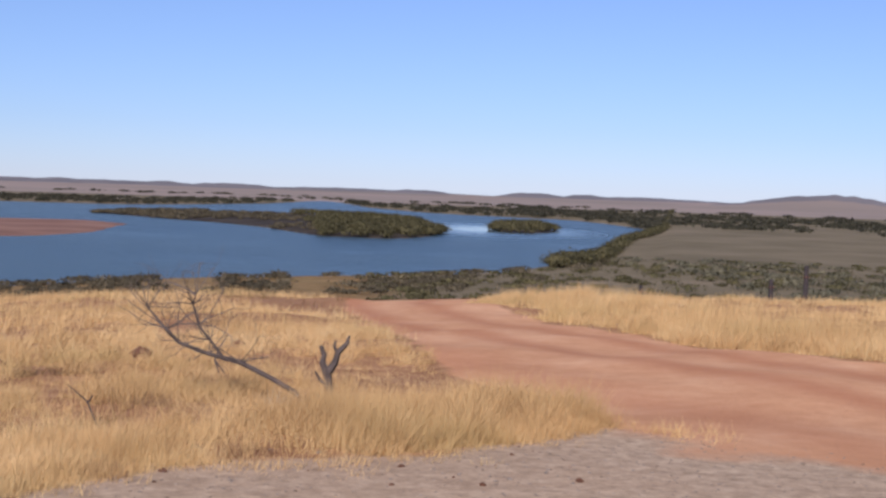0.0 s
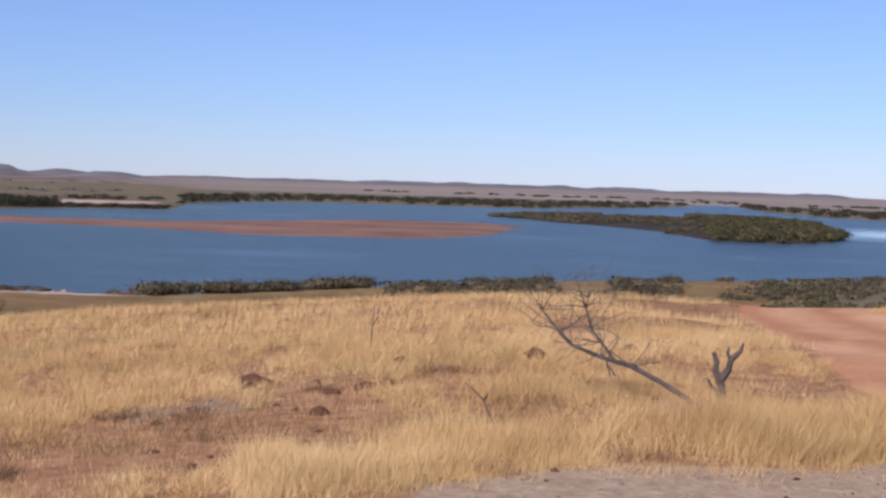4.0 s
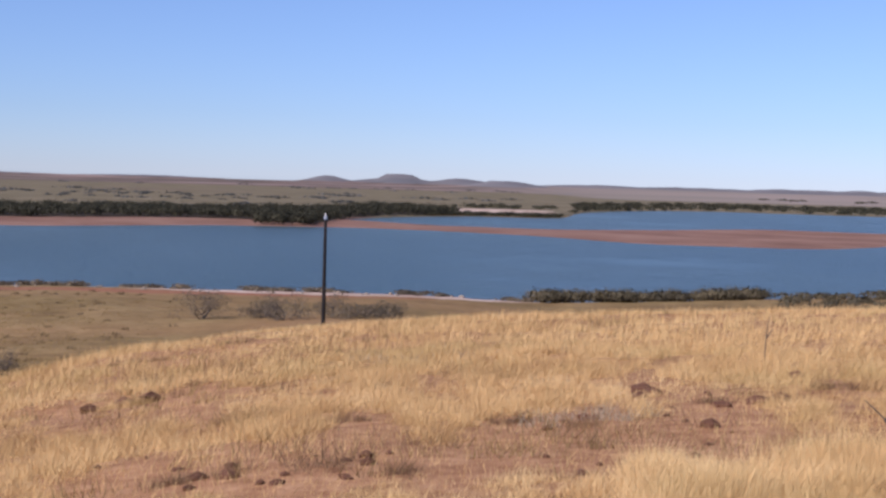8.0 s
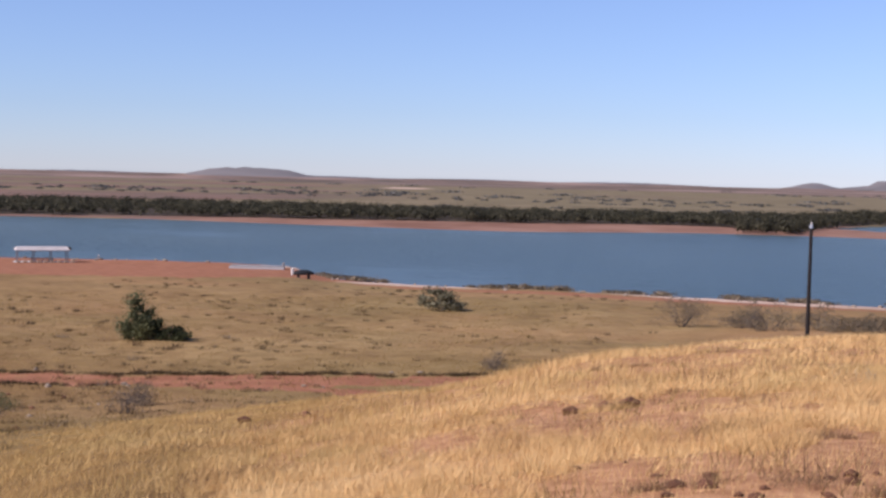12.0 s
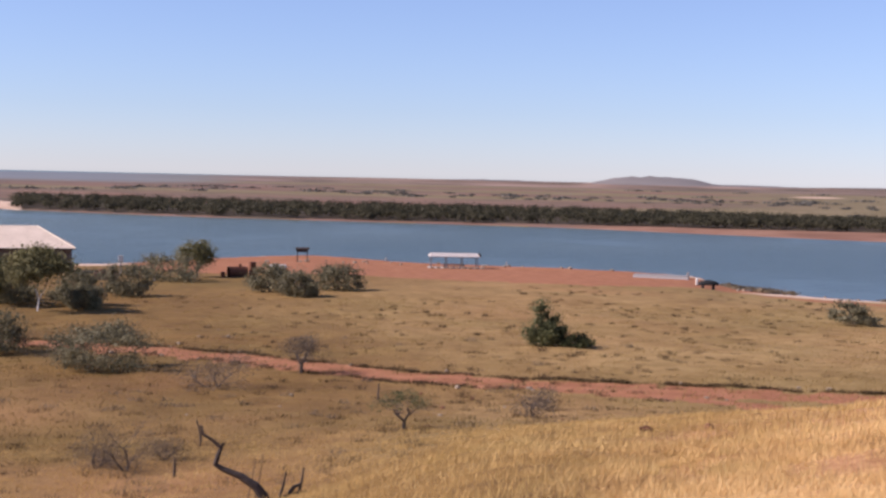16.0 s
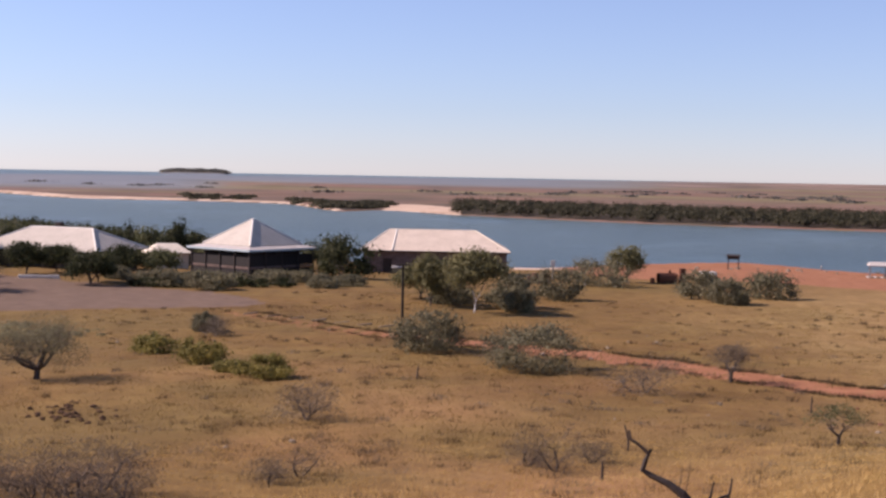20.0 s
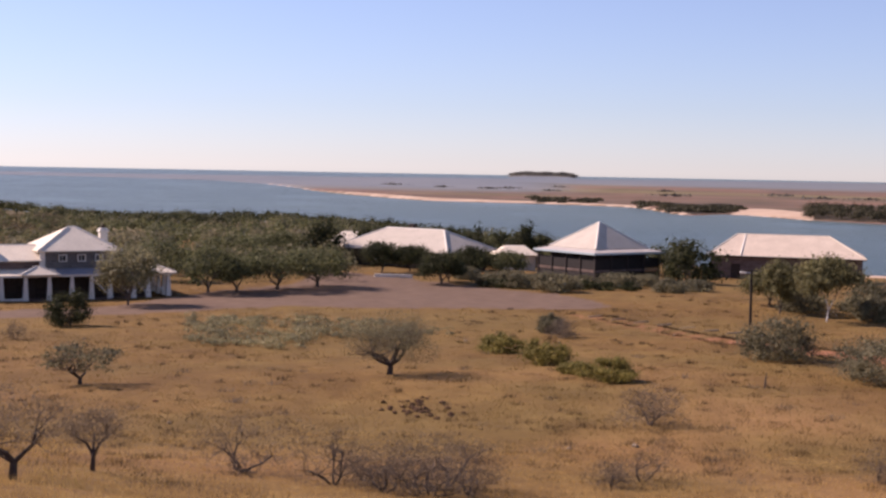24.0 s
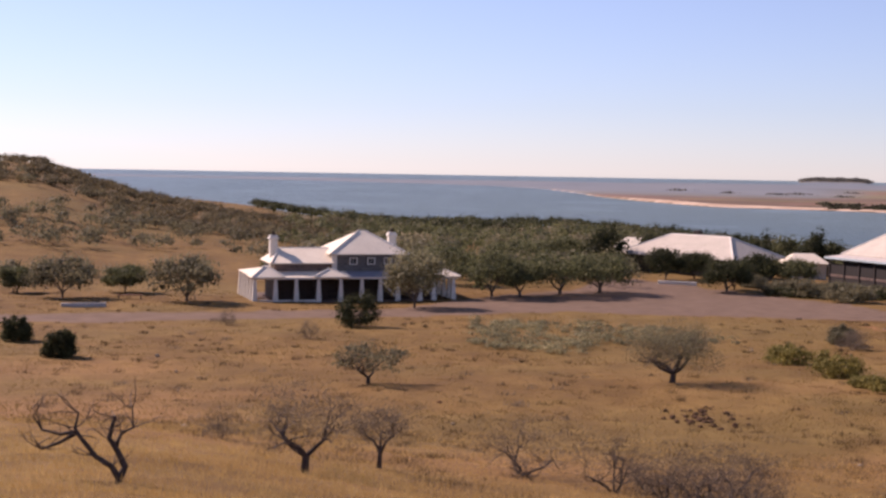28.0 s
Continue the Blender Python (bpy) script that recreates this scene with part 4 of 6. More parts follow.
def customs_house(yaw, r, turn):
    ob = thing("customs_house", at(yaw, r, turn), "two-storey grey stone house with white verandas and cream iron roofs", "house")
    part("plinth", B(-12.3, -0.3, -1.2, 12.3, 12.6, 0.12), M_BROWNSTONE, ob)
    doors = [(-8.2, -7.2, 0.12, 2.3), (-6.2, -5.0, 0.8, 2.3), (-4.0, -2.9, 0.12, 2.4)]
    # ground-storey fronts use the stone darkened to carry the veranda's shade
    part("wall", wall_x(-9.3, -2.3, 2.5, 2.9, 0.1, 3.3, doors), M_SHADESTONE, ob)
    part("wall", B(-9.3, 2.5, 3.3, -2.3, 2.9, 4.5), M_BROWNSTONE, ob)
    part("wall", B(-9.3, 2.9, 0.1, -8.9, 9.5, 4.5), M_BLUESTONE, ob)
    part("wall", B(-8.9, 9.1, 0.1, -2.3, 9.5, 4.5), M_BLUESTONE, ob)
    ground_doors = [(-0.6, 0.6, 0.12, 2.4), (1.7, 2.7, 0.8, 2.3), (3.6, 4.8, 0.12, 2.4)]
    upper = [(-0.55, 0.55, 4.2, 5.05), (1.6, 2.7, 4.2, 5.05), (3.6, 4.7, 4.2, 5.05)]
    part("wall", wall_x(-2.3, 6.05, 2.5, 2.9, 3.3, 5.55, upper), M_BLUESTONE, ob)
    part("wall", wall_x(-2.3, 6.05, 2.5, 2.9, 0.1, 3.3, ground_doors), M_SHADESTONE, ob)
    part("wall", B(-2.3, 2.9, 0.1, -1.9, 10.5, 5.55), M_BLUESTONE, ob)
    part("wall", B(5.65, 2.9, 0.1, 6.05, 10.5, 5.55), M_BLUESTONE, ob)
    part("wall", B(-1.9, 10.1, 0.1, 5.65, 10.5, 5.55), M_BLUESTONE, ob)
    part("wall", wall_x(6.05, 9.6, 2.5, 2.9, 0.1, 3.4, [(7.2, 8.4, 0.12, 2.3)]), M_SHADESTONE, ob)
    part("wall", B(9.2, 2.9, 0.1, 9.6, 9.5, 3.4), M_BLUESTONE, ob)
    part("corner_quoin", B(-2.6, 2.3, 3.46, -2.0, 2.496, 5.4), M_WHITE, ob, "white-painted corner strip")
    # dark panels stand in for shaded openings; the shutters are added
    for x0, x1, z0, z1 in doors + ground_doors + [(7.2, 8.4, 0.12, 2.3)]:
        part("door" if z0 < 0.5 else "shutter", B(x0 + 0.02, 2.62, z0, x1 - 0.02, 2.7, z1 - 0.02), M_DARKDOOR, ob)
    for x0, x1, z0, z1 in upper:
        window(ob, (x0 + x1) / 2, 2.62, z0 + 0.12, 0.72, 0.62, M_WHITE, 0.28)
    roof = part("main_roof", frustum(-2.9, 1.9, 6.65, 11.1, 5.5, 1.45, 6.3, 2.3, 6.7, 8.0), M_ROOF, ob, "cream corrugated iron hip roof")
    caps(roof, [((-2.9, 1.9, 5.52), (1.45, 6.3, 8.02)), ((6.65, 1.9, 5.52), (2.3, 6.3, 8.02)), ((1.45, 6.5, 8.02), (2.3, 6.5, 8.02))], M_WHITE)
    wing = part("wing_roof", frustum(-9.8, 2.0, -2.3, 10.0, 4.45, -8.3, 5.8, -2.3, 6.2, 5.95), M_ROOF, ob, "cream corrugated iron gable roof")
    caps(wing, [((-8.3, 6.0, 5.97), (-2.3, 6.0, 5.97)), ((-9.8, 2.0, 4.47), (-8.3, 5.8, 5.97))], M_WHITE)
    part("veranda_roof", frustum(-12.1, -0.1, -0.9, 2.5, 2.95, -9.5, 2.42, -0.9, 2.5, 3.45, 0.1), M_ROOF, ob)
    part("veranda_roof", frustum(-0.9, -0.1, 8.9, 2.5, 2.95, -0.9, 2.42, 8.9, 2.5, 3.45, 0.1), M_ROOFBLUE, ob, "blue-grey weathered iron veranda roof")
    part("veranda_roof", frustum(8.9, -0.1, 12.1, 2.5, 2.95, 8.9, 2.42, 9.7, 2.5, 3.45, 0.1), M_ROOF, ob)
    part("fascia", B(-12.1, -0.14, 2.72, 12.1, -0.103, 2.94), M_WHITE, ob)
    part("floor", B(-11.9, 0.3, 0.121, 11.8, 2.45, 0.16), M_BROWNSTONE, ob)
    part("veranda_roof", frustum(-12.1, 2.5, -9.3, 12.4, 2.95, -9.4, 2.55, -9.3, 10.0, 3.45, 0.1), M_ROOF, ob)
    part("veranda_roof", frustum(9.6, 2.5, 12.1, 12.4, 2.95, 9.6, 2.55, 9.7, 10.0, 3.45, 0.1), M_ROOF, ob)
    for x0, x1, y1, z in ((-12.4, -8.6, 3.4, 4.15), (-5.2, -0.9, 2.6, 3.85), (8.9, 12.4, 3.2, 3.7)):
        xm, ym = (x0 + x1) / 2, y1 / 2 - 0.2
        p = part("porch_roof", frustum(x0, -0.5, x1, y1, 3.02, xm - 0.15, ym, xm + 0.15, ym + 0.3, z), M_ROOF, ob)
        caps(p, [((x0, -0.5, 3.04), (xm - 0.15, ym, z + 0.02)), ((x1, -0.5, 3.04), (xm + 0.15, ym, z + 0.02))], M_WHITE, 0.16)
    for x in (-12, -9.6, -7.2, -4.6, -2.0, 0.5, 2.7, 4.8, 7.5, 9.2, 11.6):
        part("post", tapered(x, 0.1, 0.1, 2.9, 0.30, 0.15), M_WHITE, ob)
    for y in (2.2, 4.4, 6.6, 8.8, 11.2):
        part("post", tapered(-12, y, 0.1, 2.9, 0.30, 0.15), M_WHITE, ob)
        part("post", tapered(11.7, y, 0.1, 2.9, 0.30, 0.15), M_WHITE, ob)
    for x, y, top in ((-9.0, 5.5, 7.5), (5.9, 7.6, 7.8)):
        c = part("chimney", B(x - 0.45, y - 0.45, 3.5, x + 0.45, y + 0.45, top, bevel=0.03), M_WHITE, ob, "white-painted chimney stack")
        part("chimney_cap", B(x - 0.58, y - 0.58, top - 0.45, x + 0.58, y + 0.58, top - 0.22, bevel=0.03), M_WHITE, c)
        part("chimney_pot", tapered(x, y, top - 0.05, top + 0.45, 0.22, 0.16, 8), M_DARKDOOR, c)
    for x0, x1 in ((2.7, 4.8), (4.8, 7.5), (7.5, 9.2), (9.2, 11.6)):
        v, f = tubes([(np.array((x0, 0.1, 2.6)), np.array((x1, 0.1, 0.4)), 0.07, 0.07)], 5)
        sub("brace", mesh_from("brace", v, f, M_WHITE), ob)
    part("rail", B(-11.9, 0.05, 0.12, -4.7, 0.12, 0.35), M_WHITE, ob)
    return ob


def long_hall(yaw, r, turn):
    ob = thing("courthouse", at(yaw, r, turn), "long stone hall under a dull cream iron hip roof", "building")
    w, d, e, top = 21.0, 11.5, 2.9, 6.1
    # walls in the darkened stone, for the shade below the eaves
    part("wall", wall_x(-w / 2, w / 2, 0, 0.4, -1, e, [(-7.5, -6.4, 0.2, 2.3), (-4.4, -3.4, 0.9, 2.3), (-1.2, 0, 0.2, 2.3), (2.6, 3.6, 0.9, 2.3), (5.6, 6.6, 0.9, 2.3)]), M_SHADESTONE, ob)
    for x in (-w / 2, w / 2 - 0.4):
        part("wall", B(x, 0.4, -1, x + 0.4, d - 0.4, e), M_SHADESTONE, ob)
    part("wall", B(-w / 2, d - 0.4, -1, w / 2, d, e), M_SHADESTONE, ob)
    for x in (-3.9, 3.1, 6.1):
        window(ob, x, 0.2, 0.95, 0.9, 1.3, M_CREAM)
    for x in (-6.95, -0.6):
        part("door", B(x - 0.55, 0.15, 0.15, x + 0.55, 0.25, 2.28), M_DARKDOOR, ob)
    roof = part("roof", frustum(-w / 2 - 1.4, -1.4, w / 2 + 1.4, d + 1.4, e, -6, d / 2 - 0.1, 6, d / 2 + 0.1, top), M_ROOFGREY, ob, "dull cream corrugated iron hip roof")
    caps(roof, [((-w / 2 - 1.4, -1.4, e), (-6, d / 2, top)), ((w / 2 + 1.4, -1.4, e), (6, d / 2, top)), ((w / 2 + 1.4, d + 1.4, e), (6, d / 2, top)), ((-6, d / 2, top), (6, d / 2, top))], M_WHITE, 0.3)
    for i in range(8):
        part("post", tapered(-w / 2 - 1.1 + i * (w + 2.2) / 7, -1.2, -1, e - 0.1, 0.09, 0.09), M_TIMBER, ob)
    part("chimney", B(-1.6, d / 2 + 0.3, 5.5, -0.6, d / 2 + 1.3, top + 0.8), M_SHADESTONE, ob, "brown stone chimney stack")
    return ob


def small_store(yaw, r, turn, w=6.5, d=5.0, e=2.6, top=4.1, label="small cream store with a white iron roof"):
    ob = thing("store", at(yaw, r, turn), label, "building")
    part("wall", wall_x(-w / 2, w / 2, 0, 0.3, -1, e, [(-0.5, 0.5, 0, 2.1)]), M_CREAM, ob)
    part("wall", B(-w / 2, 0.3, -1, -w / 2 + 0.3, d, e), M_CREAM, ob)
    part("wall", B(w / 2 - 0.3, 0.3, -1, w / 2, d, e), M_CREAM, ob)
    part("door", B(-0.48, 0.1, 0, 0.48, 0.18, 2.08), M_DARKDOOR, ob)
    part("roof", frustum(-w / 2 - 0.5, -0.5, w / 2 + 0.5, d + 0.5, e, -w / 4, d / 2 - 0.05, w / 4, d / 2 + 0.05, top), M_ROOF, ob)
    return ob


def pyramid_hall(yaw, r):
    ob = thing("bond_store", at(yaw, r, 42), "brown stone store with a tall cream pyramid roof and veranda", "building")
    a, e = 5.2, 4.3
    # veranda shading is painted into these walls by the darker stone
    part("wall", wall_x(-a, a, -a, -a + 0.4, -1, e, [(-2.9, -1.7, 0.2, 2.4), (1.4, 2.6, 0.9, 2.4)]), M_SHADESTONE, ob)
    part("wall", B(-a, -a + 0.4, -1, -a + 0.4, a, e), M_SHADESTONE, ob)
    part("wall", B(a - 0.4, -a + 0.4, -1, a, a, e), M_SHADESTONE, ob)
    part("wall", B(-a + 0.4, a - 0.4, -1, a - 0.4, a, e), M_SHADESTONE, ob)
    part("door", B(-2.85, -a + 0.15, 0.2, -1.75, -a + 0.25, 2.35), M_DARKDOOR, ob)
    window(ob, 2.0, -a + 0.2, 0.95, 1.0, 1.35, M_CREAM)
    part("veranda_roof", frustum(-a - 2.0, -a - 2.0, a + 2.0, a + 2.0, 4.25, -a, -a, a, a, 4.72), M_PALEROOF, ob, "low pale iron veranda roof")
    roof = part("roof", frustum(-a - 0.3, -a - 0.3, a + 0.3, a + 0.3, 4.75, -0.1, -0.1, 0.1, 0.1, 8.6), M_ROOFGREY, ob, "tall cream iron pyramid roof")
    caps(roof, [((sx * (a + 0.3), sy * (a + 0.3), 4.77), (0, 0, 8.62)) for sx, sy in ((-1, -1), (1, -1), (-1, 1), (1, 1))], M_WHITE, 0.3)
    for i in range(5):
        t = -a - 1.5 + i * (2 * a + 3.0) / 4
        part("post", tapered(t, -a - 1.5, -1, 4.2, 0.1, 0.1), M_TIMBER, ob)
        if i:
            part("post", tapered(-a - 1.5, t, -1, 4.2, 0.1, 0.1), M_TIMBER, ob)
    for x0, y0, x1, y1 in ((-a - 1.4, -a - 1.45, a + 1.4, -a - 1.4), (-a - 1.45, -a - 1.4, -a - 1.4, a + 1.4)):
        part("screen", B(x0, y0, -0.8, x1, y1, 1.25), M_SHADESLATS, ob, "dark slatted veranda screen")
        part("screen", B(x0, y0, 1.7, x1, y1, 3.3), M_SHADESLATS, ob, "dark slatted veranda screen")
        part("rail", B(x0 - 0.02, y0 - 0.02, 1.3, x1 + 0.02, y1 + 0.02, 1.65), M_BROWNSTONE, ob)
    for x0, y0, x1, y1 in ((-a - 2.05, -a - 2.08, a + 2.05, -a - 2.02), (-a - 2.08, -a - 2.02, -a - 2.02, a + 2.05)):
        part("fascia", B(x0, y0, 3.98, x1, y1, 4.28), M_TEAL, ob, "pale teal painted fascia board")
    return ob


def riverside_shed(yaw, r, turn):
    ob = thing("warehouse", at(yaw, r, turn), "brown stone warehouse under a wide pinkish-white hip roof", "building")
    w, d, e, top = 25.0, 13.0, 4.0, 7.4
    part("wall", wall_x(-w / 2, w / 2, 0, 0.45, -1, e, [(-9, -7.4, 0.1, 2.6), (-4, -2.8, 1, 2.5), (1, 2.4, 0.1, 2.6), (6, 7.2, 1, 2.5)]), M_BROWNSTONE, ob)
    part("wall", B(-w / 2, 0.45, -1, -w / 2 + 0.45, d, e), M_BROWNSTONE, ob)
    part("wall", B(w / 2 - 0.45, 0.45, -1, w / 2, d, e), M_BROWNSTONE, ob)
    part("wall", B(-w / 2 + 0.45, d - 0.45, -1, w / 2 - 0.45, d, e), M_BROWNSTONE, ob)
    for x in (-8.2, 1.7):
        part("door", B(x - 0.75, 0.15, 0.1, x + 0.75, 0.25, 2.55), M_DARKDOOR, ob)
    for x in (-3.4, 6.6):
        window(ob, x, 0.2, 1.05, 1.1, 1.4, M_CREAM)
    roof = part("roof", frustum(-w / 2 - 0.6, -0.6, w / 2 + 0.6, d + 0.6, e, -w / 2 + 4.2, d / 2 - 0.1, w / 2 - 5.5, d / 2 + 0.1, top, 0.2), M_ROOFPINK, ob, "pinkish-white corrugated iron hip roof")
    caps(roof, [((-w / 2 - 0.6, -0.6, e), (-w / 2 + 4.2, d / 2, top)), ((w / 2 + 0.6, -0.6, e), (w / 2 - 5.5, d / 2, top)), ((-w / 2 + 4.2, d / 2, top), (w / 2 - 5.5, d / 2, top))], M_ROOF, 0.25)
    caps(roof, [((-7.4, -0.6, e + 0.02), (-6.9, d / 2, top))], M_WHITE, 0.3)
    part("gutter", B(-w / 2 - 0.6, -0.75, e - 0.2, w / 2 + 0.6, -0.62, e - 0.05), M_DARKDOOR, ob)
    return ob


customs_house(115.75, 160.5, 13)
long_hall(102.6, 228, -38)
small_store(97.5, 236, 10)
small_store(104.5, 258, -10, 5.5, 5, 2.8, 4.6, "white-roofed store half hidden by trees")
pyramid_hall(94.15, 219)
riverside_shed(86.65, 240, -1)


def jetty_shelter(yaw, r):
    ob = thing("picnic_shelter", at(yaw, r, 6), "open picnic shelter with a pale iron roof by the river", "shelter")
    for x in (-4.6, -1.6, 1.6, 4.6):
        for y in (0, 3.0):
            part("post", tapered(x, y, -0.4, 2.3, 0.07, 0.07), M_GREYTIMBER, ob)
    part("roof", frustum(-5.0, -0.8, 5.0, 3.8, 2.35, -4.6, 1.4, 4.6, 1.6, 2.95), M_PALEROOF, ob)
    part("gable_end", B(4.95, 0.3, 2.3, 5.3, 2.7, 2.85), M_TIMBER, ob)
    part("beam", B(-5, -0.05, 2.15, 5, 0.05, 2.34), M_GREYTIMBER, ob)
    t = part("table", B(-2.2, 1.0, 0.68, 2.2, 2.0, 0.76), M_GREYTIMBER, ob)
    part("table_leg", B(-1.9, 1.3, -0.3, -1.7, 1.7, 0.68), M_GREYTIMBER, t)
    part("table_leg", B(1.7, 1.3, -0.3, 1.9, 1.7, 0.68), M_GREYTIMBER, t)
    for y in (0.55, 2.2):
        part("bench", B(-2.2, y, 0.4, 2.2, y + 0.28, 0.46), M_GREYTIMBER, ob)
    part("slab", B(-5.2, -0.6, -0.6, 5.2, 3.6, 0.03), M_CONCRETE, ob)
    for i in range(9):
        x = -5.0 + i * 1.25
        part("edge_stone", B(x, -1.5, -0.4, x + 0.9, -0.9, 0.32, bevel=0.12), M_STONE, ob)


def sign_board(yaw, r):
    ob = thing("notice_board", at(yaw, r), "dark roofed notice board on two posts", "sign")
    for x in (-1.0, 1.0):
        part("post", tapered(x, 0, -0.4, 2.4, 0.12, 0.1), M_TIMBER, ob)
    part("board", B(-1.2, -0.06, 2.0, 1.2, 0.06, 2.68, bevel=0.02), M_TIMBER, ob)
    part("roof", frustum(-1.5, -0.5, 1.5, 0.5, 2.7, -1.3, -0.05, 1.3, 0.05, 3.0, 0.06), M_TIMBER, ob)


def relic(yaw, r):
    ob = thing("old_machinery", at(yaw, r, 20), "rust-brown abandoned boiler and frame on the point", "machinery")
    v, f = tubes([(np.array((-2.2, 0, 0.8)), np.array((0.6, 0, 0.8)), 0.8, 0.8), (np.array((-0.3, 0, 1.5)), np.array((-0.3, 0, 2.0)), 0.22, 0.2)], 12)
    sub("boiler", mesh_from("boiler", v, f, M_RUST), ob)
    part("end_plate", tapered(-2.25, 0, 0.0, 1.6, 0.1, 0.1), M_RUST, ob)
    part("end_plate", B(0.55, -0.75, 0.05, 0.7, 0.75, 1.55), M_RUST, ob)
    part("cradle", B(-2.0, -0.9, -0.3, 0.4, 0.9, 0.12), M_TIMBER, ob)
    part("upright_frame", B(1.3, -0.3, -0.3, 2.2, 0.5, 2.3, bevel=0.04), M_RUST, ob)
    part("drum", tapered(-3.0, 0.2, -0.2, 0.8, 0.36, 0.36, 10), M_RUST, ob)


def trailer(yaw, r):
    ob = thing("trailer", at(yaw, r, 25), "small white-topped trailer parked on red earth", "trailer")
    part("body", B(-1.2, -0.8, 0.45, 1.2, 0.8, 1.15, bevel=0.05), M_RUST, ob)
    part("canopy", B(-1.25, -0.85, 1.16, 1.25, 0.85, 1.75, bevel=0.12), M_WHITE, ob)
    part("drawbar", B(1.2, -0.06, 0.45, 2.3, 0.06, 0.55), M_STEEL, ob)
    for y in (-0.9, 0.9):
        bm = bmesh.new()
        bmesh.ops.create_cone(bm, cap_ends=True, segments=14, radius1=0.34, radius2=0.34, depth=0.2, matrix=Matrix.Translation((0, y, 0.34)) @ Matrix.Rotation(math.pi / 2, 4, "X"))
        part("tyre", bm, M_RUBBER, ob)


def boat_ramp(yaw, r):
    ob = thing("jetty", at(yaw, r, -6), "low grey jetty with plank deck and piles at the ramp", "jetty")
    for i in range(24):
        x = -5.2 + i * 0.42
        part("plank", B(x, -1.4, 0.55, x + 0.38, 1.4, 0.62), M_GREYTIMBER, ob)
    for y in (-1.2, 1.2):
        part("bearer", B(-5.2, y - 0.1, 0.3, 4.85, y + 0.1, 0.55), M_CONCRETE, ob)
        for x in (-5, -2.5, 0, 2.5, 4.7):
            part("pile", tapered(x, y, -2.4, 0.3 if x < 4 else 1.3, 0.16, 0.14, 8), M_GREYTIMBER, ob)
    part("landing_face", B(-5.3, -1.6, -1.2, 4.9, -1.42, 0.5), M_CONCRETE, ob)


def dinghy(yaw, r):
    ob = thing("dinghy", at(yaw, r, 15), "dark upturned dinghy on a trailer beside the ramp", "boat")
    bm = bmesh.new()
    bmesh.ops.create_uvsphere(bm, u_segments=16, v_segments=8, radius=1)
    for v in bm.verts:
        v.co = Vector((v.co.x * 1.9 * (1 - 0.12 * v.co.y), v.co.y * 0.8, max(v.co.z, -0.15) * 0.75 + 0.75))
    part("hull", bm, M_RUBBER, ob)
    part("outboard", B(-2.1, -0.2, 0.6, -1.7, 0.2, 1.75, bevel=0.06), M_WHITE, ob, "white outboard motor")
    for x in (-0.9, 0.9):
        part("trestle", B(x - 0.08, -0.7, -0.3, x + 0.08, 0.7, 0.68), M_TIMBER, ob)


jetty_shelter(68.15, 274)
sign_board(74.45, 283)
relic(76.9, 216)
trailer(75.45, 222)
boat_ramp(59.6, 262)
dinghy(57.75, 234)


def power_pole(yaw, r, top):
    ob = thing("power_pole", at(yaw, r), "tall dark weathered timber pole with a pale cap", "pole")
    h = top - ob.matrix_world.translation.z
    part("shaft", tapered(0, 0, -0.5, h, 0.14, 0.1, 10), M_CREOSOTE, ob)
    part("cap", tapered(0, 0, h, h + 0.22, 0.12, 0.1, 10), M_STEEL, ob, "pale metal cap")
    part("insulator", tapered(0, 0, h + 0.22, h + 0.4, 0.05, 0.03, 8), M_WHITE, ob)


def street_light(yaw, r, h):
    ob = thing("street_light", at(yaw, r), "dark pole with a white street light head", "street light")
    part("shaft", tapered(0, 0, -0.4, h, 0.15, 0.11, 10), M_CREOSOTE, ob)
    part("bracket", B(-0.7, -0.04, h - 0.35, 0.05, 0.04, h - 0.25), M_STEEL, ob)
    part("lamp_head", B(-1.15, -0.16, h - 0.42, -0.55, 0.16, h - 0.2, bevel=0.05), M_WHITE, ob, "white lamp head")
    part("crossarm", B(-0.1, -0.05, h - 0.15, 0.6, 0.05, h - 0.02), M_TIMBER, ob)


power_pole(37.13, 90, 17.2)
street_light(87.95, 141, 5.5)
for yaw, r, h in ((-14.75, 46, 1.25), (-13.4, 47, 0.85), (-8.2, 52, 0.8)):
    ob = thing("fence_post", at(yaw, r, 10), "weathered dark timber fence post in grass", "post", "fence posts by the road")
    part("stake", tapered(0, 0, -0.3, h, 0.09, 0.07, 7), M_TIMBER, ob)
    part("wire", B(-0.1, -0.1, h * 0.7, 0.1, -0.085, h * 0.7 + 0.02), M_RUST, ob)
for yaw, r in ((71.0, 294), (66.0, 288), (80.4, 205)):
    ob = thing("bollard", at(yaw, r), "low grey bollard with white top on red landing", "bollard", "bollards on the landing")
    part("stem", tapered(0, 0, -0.3, 0.75, 0.16, 0.14, 8), M_GREYTIMBER, ob)
    part("top", tapered(0, 0, 0.75, 0.88, 0.15, 0.08, 8), M_WHITE, ob)
# kerb of stones along the street's lower end
for i in range(9):
    s = i / 8
    yaw, r = 94.2 - 7.5 * s, 143 - 17 * s
    ob = thing("kerb_log", at(yaw, r, 50), "weathered brown timber log edging the dirt track", "kerb", "logs along the track")
    part("log", B(-1.1, -0.1, -0.1, 1.1, 0.1, 0.12, bevel=0.05), M_STONE, ob)
for yaw, r, n, turn, label in ((102.6, 197, 6, -12, "low white painted wall under trees beside the street"), (126.8, 149, 5, 4, "low pale concrete kerb wall beside the street")):
    ob = thing("low_wall", at(yaw, r, turn), label, "wall")
